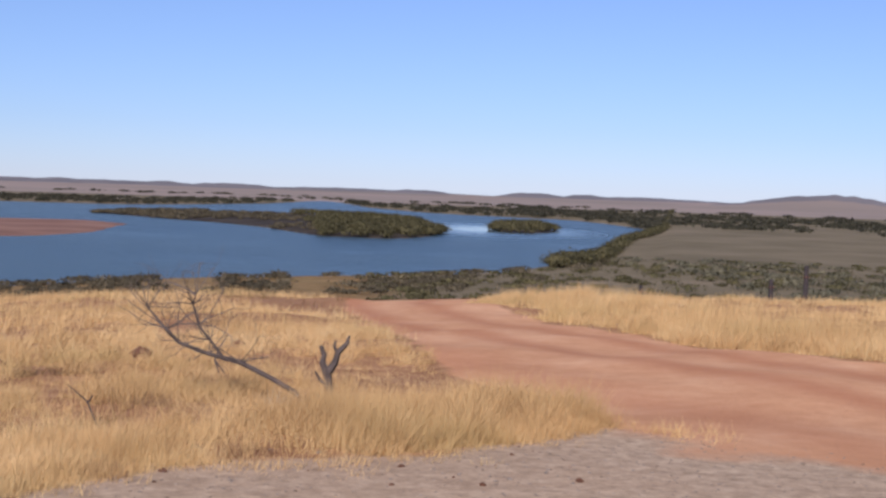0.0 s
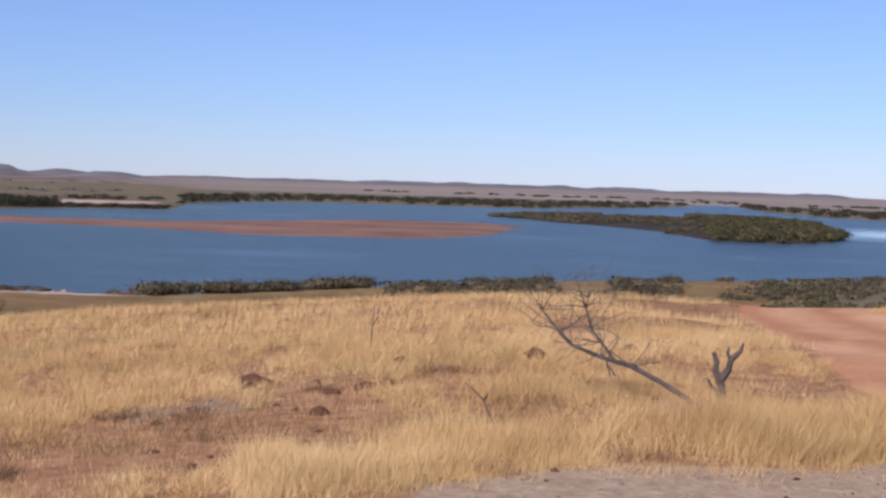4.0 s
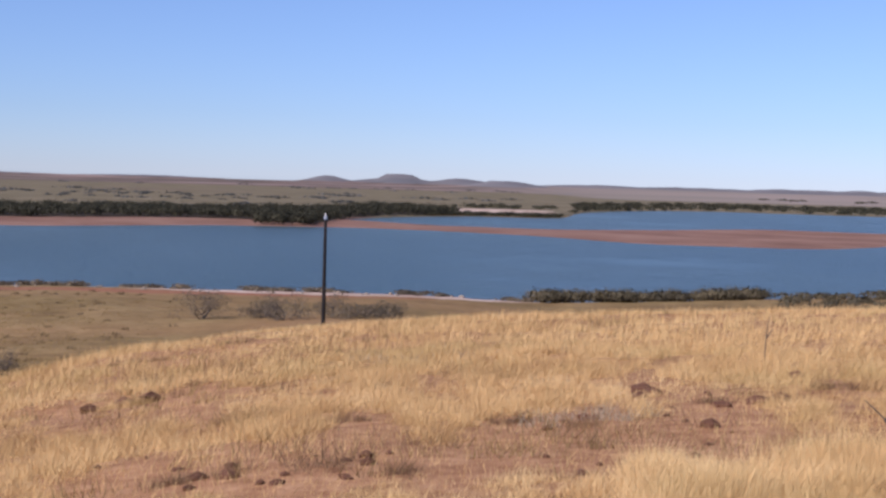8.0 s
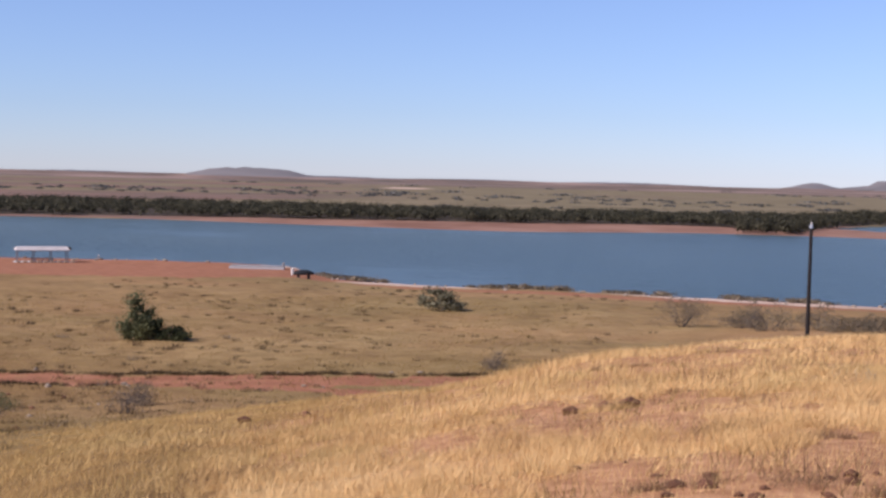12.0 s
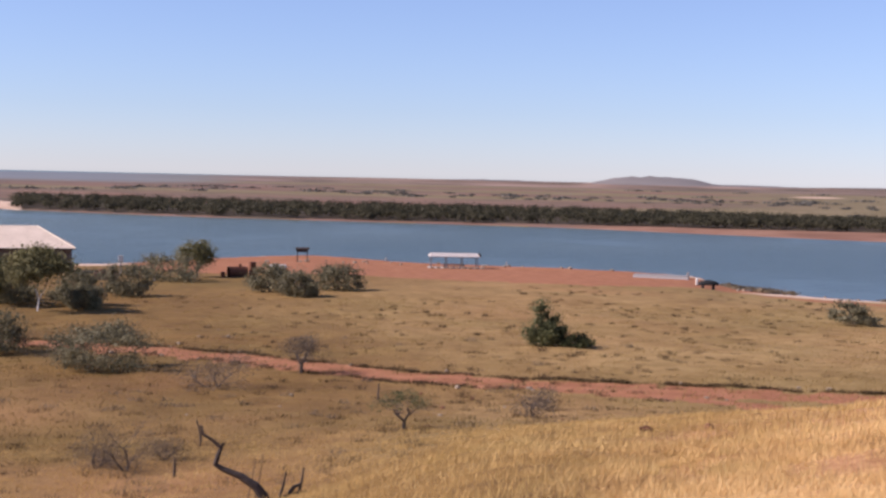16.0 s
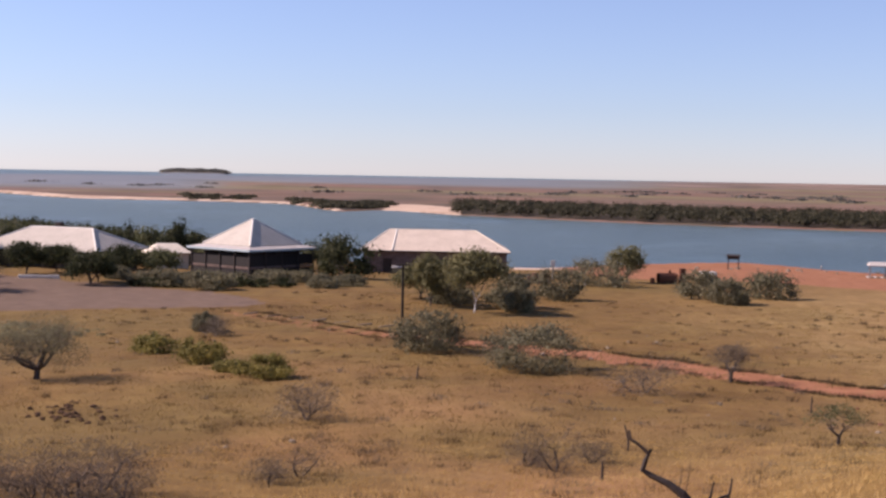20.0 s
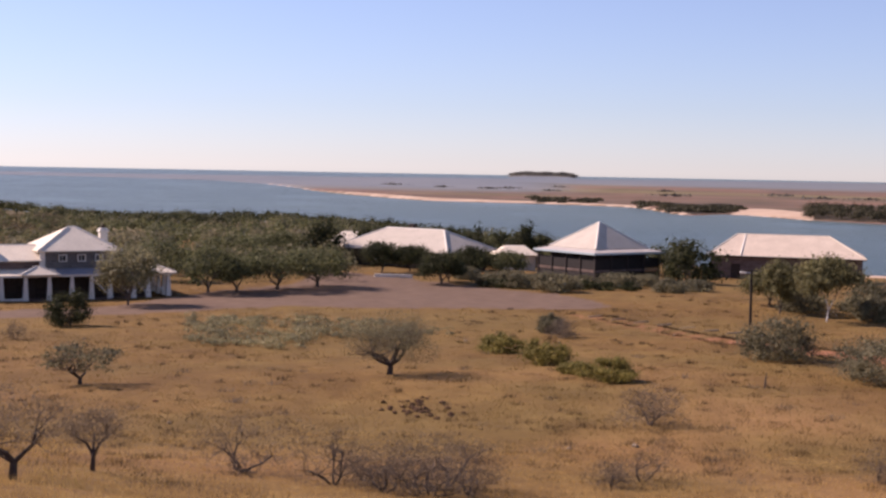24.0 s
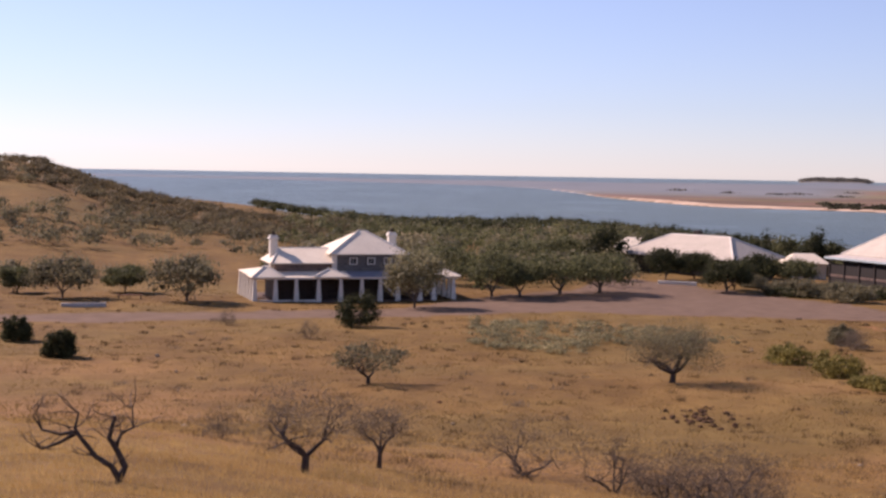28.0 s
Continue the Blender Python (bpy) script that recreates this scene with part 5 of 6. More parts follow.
    for i in range(n):
        part("block", B(-0.46 * n + 0.92 * i, -0.15, -0.2, -0.46 * n + 0.92 * i + 0.9, 0.15, 0.42, bevel=0.04), M_WHITE if n == 6 else M_CONCRETE, ob)
ob = thing("ruined_wall", at(82.3, 213, 8), "broken red-brown stone wall stub on the flat", "ruin")
for i, top in enumerate((1.2, 1.7, 1.55, 1.75, 1.3)):
    part("stone_course", B(-1.9 + 0.76 * i, -0.25, -0.5, -1.9 + 0.76 * (i + 1) - 0.02, 0.25, top, bevel=0.08), M_REDSTONE, ob)
ob = thing("marker_post", at(81.75, 232), "white painted marker post near the river", "post")
part("stem", tapered(0, 0, -0.3, 2.2, 0.16, 0.14, 8), M_GREYTIMBER, ob)
part("panel", B(-0.38, -0.2, 2.2, 0.38, -0.1, 3.3, bevel=0.03), M_WHITE, ob, "white square panel")
ob = thing("bench", at(125.0, 158, 0), "low red-brown bench by the street", "bench")
part("seat", B(-1.4, -0.2, 0.42, 1.4, 0.25, 0.5), M_RUST, ob)
for x in (-1.2, 1.2):
    part("leg", B(x - 0.06, -0.18, -0.2, x + 0.06, 0.22, 0.42), M_TIMBER, ob)

# ---- trees and shrubs, one by one ----
for yaw, r, h, w in ((127.76, 102, 1.9, 2.3), (129.38, 113.6, 1.8, 2.3), (115.69, 125.6, 3.0, 4.0)):
    plant("shrub", yaw, r, h, w, "round dense dark green shrub on dry grass", "shrub", "dark round shrubs", M_DARKLEAF, M_BARK, 2, 0.06, 5600, 1.0, lumps=40)
plant("shrub", 63.15, 116.2, 1.6, 3.2, "low dark shrub leaning from under a lone tree", "shrub", "", M_DARKLEAF, M_BARK, 2, 0.07, 2600, 1.0, 0.1, 4, lumps=24, slope=-0.9)
plant("tree", 64.3, 116.8, 3.7, 3.0, "leaning dense green tree alone on the plain", "tree", "", M_LEAF, M_BARK, 2, 0.07, 6000, 1.1, 0.1, 3, lumps=22, slope=-0.3)
plant("tree", 90.5, 214, 6.6, 9.6, "dark dense tree between two stone stores", "tree", "trees at the buildings", M_DARKLEAF, M_BARK, 2, 0.16, 3600, 1.0, lumps=40)
plant("tree", 105.5, 232, 7.2, 7.4, "tall dark tree beside the courthouse roof", "tree", "trees at the buildings", M_DARKLEAF, M_BARK, 2, 0.16, 3600, 1.0, lumps=40)
plant("shrub", 52.04, 155, 2.5, 5.0, "low olive shrub bent by the wind", "shrub", "shrubs on the river flat", M_GREYLEAF, M_BARK, 2, 0.1, 2400, 0.9, slope=-0.8)
for yaw, r, h, w in ((42.08, 140.7, 3.0, 5.6), (38.72, 129.6, 2.5, 4.8), (36.66, 133.2, 2.2, 4.0), (34.41, 139.7, 1.7, 3.4), (39.7, 137, 1.6, 4.2), (35.4, 136, 1.3, 4.4)):
    plant("shrub", yaw, r, h, w, "wispy half-bare grey shrub on the river flat", "shrub", "wispy shrubs on the river flat", M_WISPY, M_DARKBARK, 3, 0.13, 1900, 1.0, 0.12, 4, 0.55, slim=0.3, stem=1.3, slope=-0.4)
plant("small_tree", 115.27, 85.7, 2.5, 4.7, "spreading small tree with crooked trunk and thin crown", "tree", "thin trees on the plain", M_GREYLEAF, M_DARKBARK, 3, 0.05, 2600, 0.85, 0.25, 4, 0.5)
TWIGGY_LOW = [(100.9, 43.5, 1.5, 3.0), (102.8, 44.0, 1.3, 2.4), (99.3, 44.5, 1.3, 2.4), (103.7, 47.0, 1.1, 2.0), (93.4, 51.0, 0.9, 2.0), (82.6, 56.0, 1.1, 2.2), (79.9, 57.0, 0.9, 1.8)]
for yaw, r, h, w in TWIGGY_LOW:
    plant("thorn_bush", yaw, r, h, w, "low sprawling leafless grey thorn bush", "bush", "low thorn bushes", M_TWIGHAZE, M_DARKBARK, 3, 0.055, 1800, 1.0, 0.1, 5, 0.7, slim=0.22, stem=1.7)
TWIGGY = [(117.86, 35.3, 2.1, 2.3), (114.76, 42.2, 1.9, 1.7), (108.79, 48.2, 1.9, 3.4), (104.91, 45.9, 2.0, 3.0), (101.67, 45.5, 1.8, 4.0), (100.2, 47, 1.6, 3.2), (121.31, 45.4, 0.95, 1.0), (77.8, 86.3, 2.1, 4.2), (74.4, 94.7, 2.4, 2.6),
          (81.44, 54.6, 1.95, 3.0), (91.83, 70.2, 1.75, 2.8), (92.16, 53.2, 1.35, 2.5), (64.76, 71.7, 1.25, 1.8), (49.77, 93.7, 1.2, 1.3), (64.25, 76.8, 1.2, 1.35), (117.78, 114.9, 1.4, 1.4), (121.14, 127, 1.35, 1.5), (95.6, 122, 1.5, 2.2)]
for i, (yaw, r, h, w) in enumerate(TWIGGY):
    plant("thorn_bush", yaw, r, h * 1.08, w * 1.25, "leafless grey-mauve thorn bush with fine twigs", "bush", "leafless thorn bushes", M_TWIGHAZE, M_DARKBARK, 3, 0.06 if r < 60 else 0.1, 2700 if h > 1.4 else 900, 1.0, 0.1 if i not in (0, 1, 8) else 0.36, 4 if i > 1 and r < 60 else 3, 0.6, slim=0.22, stem=1.15 if i < 2 else 1.5)
plant("small_tree", 102.7, 90.5, 3.9, 5.6, "feathery grey-green small tree with a wide low crown", "tree", "", M_GREYLEAF, M_DARKBARK, 3, 0.06, 13000, 1.0, 0.25, 5, 0.5, lumps=42, slim=0.5, stem=1.5)
plant("small_tree", 70.1, 63.2, 1.75, 2.7, "small umbrella-shaped tree with a flat olive canopy", "tree", "", M_LEAF, M_DARKBARK, 3, 0.05, 1700, 0.8, 0.45, 3, 0.5, lumps=14, slim=0.6, stem=1.3)
GREY = [(86.95, 107.8, 3.2, 5.8), (82.47, 97.3, 3.1, 6.9), (96.04, 125.4, 1.6, 2.2), (83.46, 157.9, 3.9, 5.8), (81.48, 173, 3.9, 6.4), (79.88, 205, 3.9, 9.5), (75.73, 179.6, 3.6, 5.9), (74.6, 171.2, 3.1, 4.9), (72.93, 183.6, 3.4, 6.9),
        (97.49, 186, 3.4, 6.3), (95.87, 180, 3.6, 6.9), (91.22, 185, 2.7, 4.7), (116.76, 210, 3.6, 6.5), (90.15, 192, 2.4, 4.8), (93.36, 196, 3.1, 7.0), (94.8, 194, 2.2, 5.2), (96.7, 190, 2.5, 5), (98.6, 190, 2.5, 5), (99.6, 200, 2.6, 4.5), (92.2, 202, 2.4, 5), (83.2, 153, 2.4, 4), (85.9, 160, 3.0, 5.4)]
for yaw, r, h, w in GREY:
    if r > 175 and 89 < yaw < 100:
        h, w = h * 0.66, w * 0.9
    plant("shrub", yaw, r, h, w, "rounded sparse grey-green shrub on dry grass", "shrub", "grey-green shrubs", M_GREYLEAF, M_BARK, 2, 0.05 if r < 130 else 0.085, 11000 if r < 130 else 5200, 1.0, 0.1, 5, lumps=44)
for yaw, r, h, w in ((98.07, 107.6, 1.4, 3.6), (96.13, 98.1, 1.7, 3.6), (93.6, 88.2, 1.4, 3.6), (94.9, 91.5, 0.7, 2.4)):
    plant("shrub", yaw, r, h, w, "yellowish olive green low shrub", "shrub", "olive shrubs", M_OLIVE, M_BARK, 2, 0.055, 4200, 1.0, 0.1, 5, lumps=30)
TREES = [(127.64, 160, 4.6, 6.6), (125.21, 167.7, 3.1, 4.3), (122.74, 155.7, 5.1, 7.2), (129.37, 168.6, 2.9, 3.5), (113.4, 152, 6.2, 6.0), (110.19, 167.9, 6.6, 7.6), (109.02, 171, 5.3, 7), (107.39, 174.5, 6.2, 9), (105.77, 179.8, 6.0, 8.2), (111.84, 186.8, 6.0, 8),
         (100.63, 188, 4.5, 5.6), (103.09, 206, 4.5, 5.3), (101.93, 212, 4.0, 5.6), (99.36, 212, 4.2, 5.8), (87.22, 166.8, 4.4, 5.8), (78.73, 215, 5.6, 5.3), (109.18, 226, 5.5, 8.3), (107.31, 236, 5.8, 8.7), (100.31, 193, 3.3, 4.1), (95.6, 236, 4.6, 6.0), (97.9, 212, 3.8, 5.5), (118.9, 190, 3.4, 5.0), (86.8, 156, 5.8, 3.2)]
for yaw, r, h, w in TREES:
    plant("tree", yaw, r, h * (0.84 if 104 < yaw < 112.5 else 1.0), w * 1.12, "green acacia tree with an open rounded crown", "tree", "acacia trees", M_DARKLEAF if 99 < yaw < 104 else M_GUMLEAF if yaw < 88 else M_SALTBUSH if yaw == 113.4 else M_GREYLEAF if yaw in (122.74, 127.64) else M_LEAF, M_BARK, 2, 0.095, 6000, 1.15, 0.202, 4, lumps=36)
plant("gum_tree", 84.98, 149.2, 6.8, 6.6, "green gum tree with a forked white trunk", "tree", "", M_GUMLEAF, M_BARK, 2, 0.115, 5600, 1.1, 0.42, 2, lumps=34, lowbark=M_WHITEBARK, stem=0.6)

# hedge row in dark leaves that also stands for the shadow strip there
for yaw, r, h, w in ((98.4, 185, 1.2, 3.4), (97.5, 185.5, 1.1, 3.6), (96.6, 186, 1.3, 3.4), (95.7, 186, 1.0, 3.6), (94.8, 186, 1.2, 3.5), (93.9, 187, 1.1, 3.4), (92.9, 187, 1.2, 3.2)):
    plant("shrub", yaw, r, h, w, "low dark clipped-looking shrub before the stone store", "shrub", "low hedge shrubs", M_DARKLEAF, M_BARK, 2, 0.1, 900, 1.0, 0.1, 4, lumps=16)

for yaw, r, h, w in ((97.2, 250, 7.4, 5.2), (98.3, 253, 6.2, 6.2), (99.3, 256, 6.4, 6.8), (96.3, 249, 5.6, 4.6), (100.4, 262, 5.8, 6.5), (103.6, 252, 5.6, 6.0)):
    plant("tree", yaw, r, h, w, "dark leafy tree behind the stone stores", "tree", "trees behind the stores", M_DARKLEAF if yaw != 98.3 else M_LEAF, M_BARK, 2, 0.14, 3600, 1.1, 0.12, 4, lumps=30)

# ---- mangroves, scrub and far woods ----


def scatter(seed, n, ylo, yhi, near, far, power=1.0):
    """Spots spread over a polar patch: near and far are distances by yaw."""
    rng = np.random.default_rng(seed)
    yaw = rng.uniform(ylo, yhi, n)
    k = rng.uniform(0, 1, n) ** power
    r = near(yaw) + k * (far(yaw) - near(yaw))
    return rng, yaw, r


def wood(name, seed, n, ylo, yhi, near, far, h, w, mat, label, leaf=0.9, per=34, power=1.0, keep=None, floor=0.02):
    rng, yaw, r = scatter(seed, n, ylo, yhi, near, far, power)
    z = height(yaw, r)
    x, y = -np.sin(np.radians(yaw)) * r, np.cos(np.radians(yaw)) * r
    ok = z > floor
    if keep is not None:
        ok &= keep(yaw, r, x, y)
    big = rng.uniform(0.3, 1.0, n) ** 1.4
    hs = h * (0.45 + 0.8 * big if h < 4.4 else 0.7 + 0.4 * big)
    spots = np.stack([x, y, z - 0.1 * hs, hs, w * (0.45 + 0.9 * big)], 1)[ok]
    clump_stuff(name, spots, mat, label, "mangroves" if "mangrove" in name else "scrub", seed, leaf, per)


off = lambda f, d: (lambda yaw: f(yaw) + d)
wood("mangrove_bank", 11, 1950, 37, 92, lambda a: far_shore(a) + 12 + strand(a), off(far_shore, 195), 5.4, 9.0, M_MANGROVE, "dark mangrove belt along the far river bank", 0.36, 76, 1.3, lambda a, r, x, y: a < 85.9)
wood("mangrove_bank", 10, 110, 88.4, 92, off(far_shore, 14), off(far_shore, 110), 1.6, 10.0, M_MANGROVE, "low dark mangroves beside the sandy gap", 0.6, 50, 1.0)
wood("mangrove_bank", 12, 400, 31.8, 40, off(far_shore, 6), off(far_shore, 150), 6.0, 7.5, M_MANGROVE, "dark mangroves on the headland bank", 0.4, 76, 1.3, lambda a, r, x, y: r < far_shore(a) + 12 + 140 * smooth(31, 35, a))
wood("mangrove_bank", 44, 150, 27.3, 33, off(far_shore, 2), off(far_shore, 14), 2.6, 7.0, M_MANGROVE, "thin dark mangrove line at the headland's foot", 0.34, 70, 1.0)
wood("mangrove_bank", 45, 40, 27.6, 32, off(far_shore, 130), off(far_shore, 210), 3.4, 8.0, M_MANGROVE, "dark mangroves behind a pale clearing", 0.4, 70, 1.0)
wood("mangrove_bank", 13, 55, 92, 97, off(far_shore, 10), off(far_shore, 90), 1.3, 10.0, M_MANGROVE, "low mangroves behind a pale sandbank", 0.8, 40, 1.0, lambda a, r, x, y: ripple(a * 3, r / 60) > -0.2)
wood("mangrove_island", 14, 620, 0.1, 6.2, off(isle_front, -3), off(isle_back, -3), 4.8, 8.0, M_MANGROVE_OLIVE, "olive mangroves crowding a low island", 0.42, 90, 1.0, lambda a, r, x, y: (a < 5.2) | (ripple(x / 40, y / 40, 3) > 0.1), -0.5)
wood("mangrove_island", 41, 420, 5.2, 14.2, off(isle_front, -2), off(isle_back, -3), 2.2, 8.0, M_FRINGE, "low olive-brown scrub on the muddy island tail", 0.4, 70, 1.0, lambda a, r, x, y: ripple(x / 35, y / 35, 3) > -0.1, -0.3)
wood("mangrove_islet", 15, 150, -4.6, -2.0, off(islet_front, -3), off(islet_back, -3), 4.6, 9.0, M_MANGROVE_OLIVE, "small mangrove islet in the river", 0.42, 90, 1.0, None, -0.5)
wood("mangrove_bank", 16, 700, -9, 27, off(far_shore, 15), off(far_shore, 260), 4.2, 13.0, M_MANGROVE, "mangrove fringe across the upper river", 0.6, 66, 1.4, lambda a, r, x, y: ripple(x / 70, y / 70, 5) > -0.55)
wood("mangrove_bank", 17, 340, -22, 27, lambda a: 1350 + 0 * a, lambda a: 2300 + 0 * a, 2.6, 26.0, M_MANGROVE, "dark thickets on the distant tidal flats", 1.2, 50, 1.0, lambda a, r, x, y: ripple(x / 160, y / 160, 8) > 0.15)
wood("far_scrub", 18, 240, 28, 108, lambda a: np.maximum(far_shore(a), 600) + 350, lambda a: np.maximum(far_shore(a), 600) + 1900, 1.3, 34.0, M_HAZEDSCRUB, "thin grey scrub lines on the distant flats", 1.0, 60, 1.0, lambda a, r, x, y: (ripple(x / 330, r / 90, 2) > 0.28) & (r < 3200))
wood("mangrove_bank", 19, 520, -9.4, -4.6, off(near_shore, -34), off(near_shore, -3), 3.6, 7.5, M_MANGROVE_OLIVE, "green mangrove edge round the river bend", 0.42, 60, 0.8)
wood("mangrove_fringe", 20, 420, -7, 18.5, off(near_shore, -75), off(near_shore, -4), 1.3, 5.0, M_FRINGE, "low mangrove fringe below the hill", 0.24, 70, 0.7, lambda a, r, x, y: ripple(a * 1.6, r / 25, 1) > -0.3)
wood("mangrove_fringe", 21, 150, 19.4, 28.2, off(near_shore, -12), off(near_shore, 2), 2.5, 6.2, M_FRINGE, "rounded mangrove bushes at the near shore", 0.21, 130, 0.7, lambda a, r, x, y: (ripple(a * 3.1, 0 * r, 4) > -0.15), -0.3)
wood("mangrove_fringe", 22, 130, 28, 57, off(near_shore, -9), off(near_shore, 1), 1.0, 4.4, M_WISPY, "low brown-grey shore bushes along the sand", 0.19, 80, 0.7, lambda a, r, x, y: ripple(a * 1.15, 0 * r, 2) > 0.0, -0.3)
wood("far_scrub", 23, 460, -24, -7, lambda a: 170 + 0 * a, lambda a: 420 + 0 * a, 1.2, 5.0, M_GREYLEAF, "low grey scrub on the salt flat", 0.28, 50, 1.0, lambda a, r, x, y: (ripple(x / 30, y / 30, 5) > 0.1) & (r < near_shore(a) - 8))
wood("far_scrub", 24, 480, -24, -6, lambda a: 560 + 0 * a, lambda a: 1400 + 0 * a, 2.6, 20.0, M_MANGROVE, "dark scrub bands beyond the salt flat", 0.8, 50, 1.0, lambda a, r, x, y: ((r > near_shore(a) + 20) | (a < -9.2)) & (r > 720 + 8 * (a + 24)))
wood("marsh_scrub", 25, 380, -24, 3, lambda a: 95 + 0 * a, lambda a: np.minimum(near_shore(a), 400) - 12, 1.2, 6.0, M_MANGROVE_OLIVE, "olive scrub over the marsh below the hill", 0.24, 60, 0.8, lambda a, r, x, y: (ripple(x / 24, y / 24, 6) > -0.45) & (height(a, r) < 6.5))
wood("far_scrub", 43, 420, 36, 74, lambda a: far_shore(a) + 215, lambda a: far_shore(a) + 900, 1.2, 11.0, M_HAZEDSCRUB, "grey scrub dotted over the flats behind the mangroves", 0.6, 44, 1.3, lambda a, r, x, y: ripple(x / 120, r / 50, 6) > -0.05)
# bushland behind the customs house and on the ridge
wood("bushland", 31, 450, 95, 121, lambda a: 242 + 0.0 * a, lambda a: np.minimum(near_shore(a) - 6, 500), 4.6, 7.0, M_LEAF, "grey-green bushland between houses and shore", 0.32, 64, 0.8, lambda a, r, x, y: (a < 118 - (r - 240) * 0.004) & (ripple(x / 13, y / 13, 3) > -0.1))
wood("bushland", 32, 420, 99, 120, lambda a: near_shore(a) - 70, lambda a: near_shore(a) - 4, 4.6, 7.0, M_DARKLEAF, "dark mangroves along the harbour shore", 0.38, 60, 0.8)
wood("bushland", 33, 300, 116.5, 134, lambda a: 185 + 0 * a, lambda a: 340 + 0 * a, 3.6, 5.6, M_GREYLEAF, "scattered rounded grey scrub on the ridge slope", 0.17, 150, 1.0, lambda a, r, x, y: ripple(x / 11, y / 11, 8) > -0.1)
wood("bushland", 42, 420, 115.5, 126, lambda a: 290 + 0 * a, lambda a: np.minimum(470, near_shore(a) - 8), 3.0, 5.0, M_FRINGE, "grey-brown scrub along the crest above the sea", 0.22, 90, 1.0, lambda a, r, x, y: ripple(x / 12, y / 12, 4) > -0.35)
wood("bushland", 34, 620, 117.5, 134, lambda a: 320 + 0 * a, lambda a: 470 + 0 * a, 2.4, 5.5, M_FRINGE, "dark scrub crowding the ridge top", 0.26, 80, 1.0, lambda a, r, x, y: ripple(x / 16, y / 16, 8) > 0.0)
wood("bushland", 35, 200, 84, 104, lambda a: 236 + 0 * a, lambda a: near_shore(a) - 6, 6.0, 5.5, M_DARKLEAF, "dark trees behind the stone stores", 0.28, 90, 1.0, lambda a, r, x, y: ((a > 95.3) & (r > 246)) | ((a > 90.5) & (a < 92.5)))
wood("saltbush", 36, 620, 100.2, 111.0, lambda a: 100 + 0 * a, lambda a: 146 + 0 * a, 0.7, 2.0, M_SALTBUSH, "low pale grey-green saltbush on the plain", 0.06, 80, 1.0, lambda a, r, x, y: ripple(x / 7, y / 7, 2) + 0.5 * ripple(x / 2.5, y / 2.5, 5) > 0.18)
wood("bushland", 37, 110, 104.5, 118, lambda a: 186 + 0 * a, lambda a: 290 + 0 * a, 4.6, 7.4, M_GREYLEAF, "olive-grey scrub behind the customs house", 0.26, 100, 1.0)
wood("bushland", 38, 120, 104.5, 119, lambda a: 200 + 0 * a, lambda a: 420 + 0 * a, 4.6, 7.4, M_LEAF, "green scrub behind the customs house", 0.27, 90, 1.0)
wood("far_island_scrub", 39, 420, 95.0, 98.0, lambda a: 3650 + 0 * a, lambda a: 4050 + 0 * a, 1.2, 40.0, M_HAZEDSCRUB, "grey scrub over a flat distant island", 2.0, 34, 1.0, lambda a, r, x, y: height(a, r) > 4)
wood("bushland", 40, 420, 95, 121, lambda a: 242 + 0.0 * a, lambda a: np.minimum(near_shore(a) - 6, 500), 4.4, 7.0, M_GREYLEAF, "grey-brown bushland between houses and shore", 0.3, 64, 0.8, lambda a, r, x, y: (a < 118 - (r - 240) * 0.004) & (ripple(x / 13, y / 13, 5) > -0.1))

# ---- grass, stones and fallen wood ----


def grass(name, seed, yaw, r, blades, h, w, mat, label, lean=0.55, clump=0.09):
    """Tufts of thin bent blades; yaw and r hold the tufts, h and w a tuft's own blade height and width."""
    rng = np.random.default_rng(seed)
    n = len(yaw)
    a = np.radians(yaw)
    base = np.stack([-np.sin(a) * r, np.cos(a) * r, height(yaw, r)], 1)
    base = np.repeat(base, blades, 0)
    hh, ww = np.repeat(h, blades) * rng.uniform(0.55, 1.15, n * blades), np.repeat(w, blades)
    m = len(base)
    cl = np.repeat(np.broadcast_to(clump, (n,)), blades)[:, None]
    base[:, :2] += rng.normal(size=(m, 2)) * cl
    base[:, 2] -= 0.03
    t = rng.uniform(0, 2 * np.pi, m)
    side = np.stack([np.cos(t), np.sin(t), 0 * t], 1) * (ww / 2)[:, None]
    away = rng.normal(size=(m, 2)) * lean * 0.5 * hh[:, None] + np.array([0.10, 0.06]) * hh[:, None]
    tip = base + np.concatenate([away, hh[:, None]], 1)
    v = np.stack([base - side, base + side, tip], 1).reshape(-1, 3)
    f = np.arange(3 * m).reshape(m, 3)
    tagged(new(name, mesh_from(name, v, f, mat)), label, "grass", kind="stuff")


def grow_spots(seed, n, ylo, yhi, rlo, rhi, falloff=1.0, patch=3.0, least=-0.5, keepout=0.25, spare=0.0):
    rng = np.random.default_rng(seed)
    yaw = rng.uniform(ylo, yhi, n)
    k = rng.uniform(0, 1, n)
    r = rlo * (rhi / rlo) ** (k ** falloff)
    x, y = -np.sin(np.radians(yaw)) * r, np.cos(np.radians(yaw)) * r
    w = cover(x, y, yaw, r, height(yaw, r))
    free = (w["red"] < keepout) & (w["gravel"] < keepout) & (w["street"] < keepout)
    free &= 0.6 * ripple(x / patch, y / patch, 6) + 0.6 * ripple(x / patch / 3.3, y / patch / 3.3, 2) + rng.normal(size=n) * 0.22 > least
    fade = np.minimum(smooth(ylo, ylo + 11, yaw) if ylo > -20 else 1.0, smooth(yhi, yhi - 11, yaw) if yhi < 130 else 1.0)
    free &= rng.uniform(0, 1, n) < fade
    free &= rng.uniform(0, 1, n) > spare * thin(x, y, yaw, r)
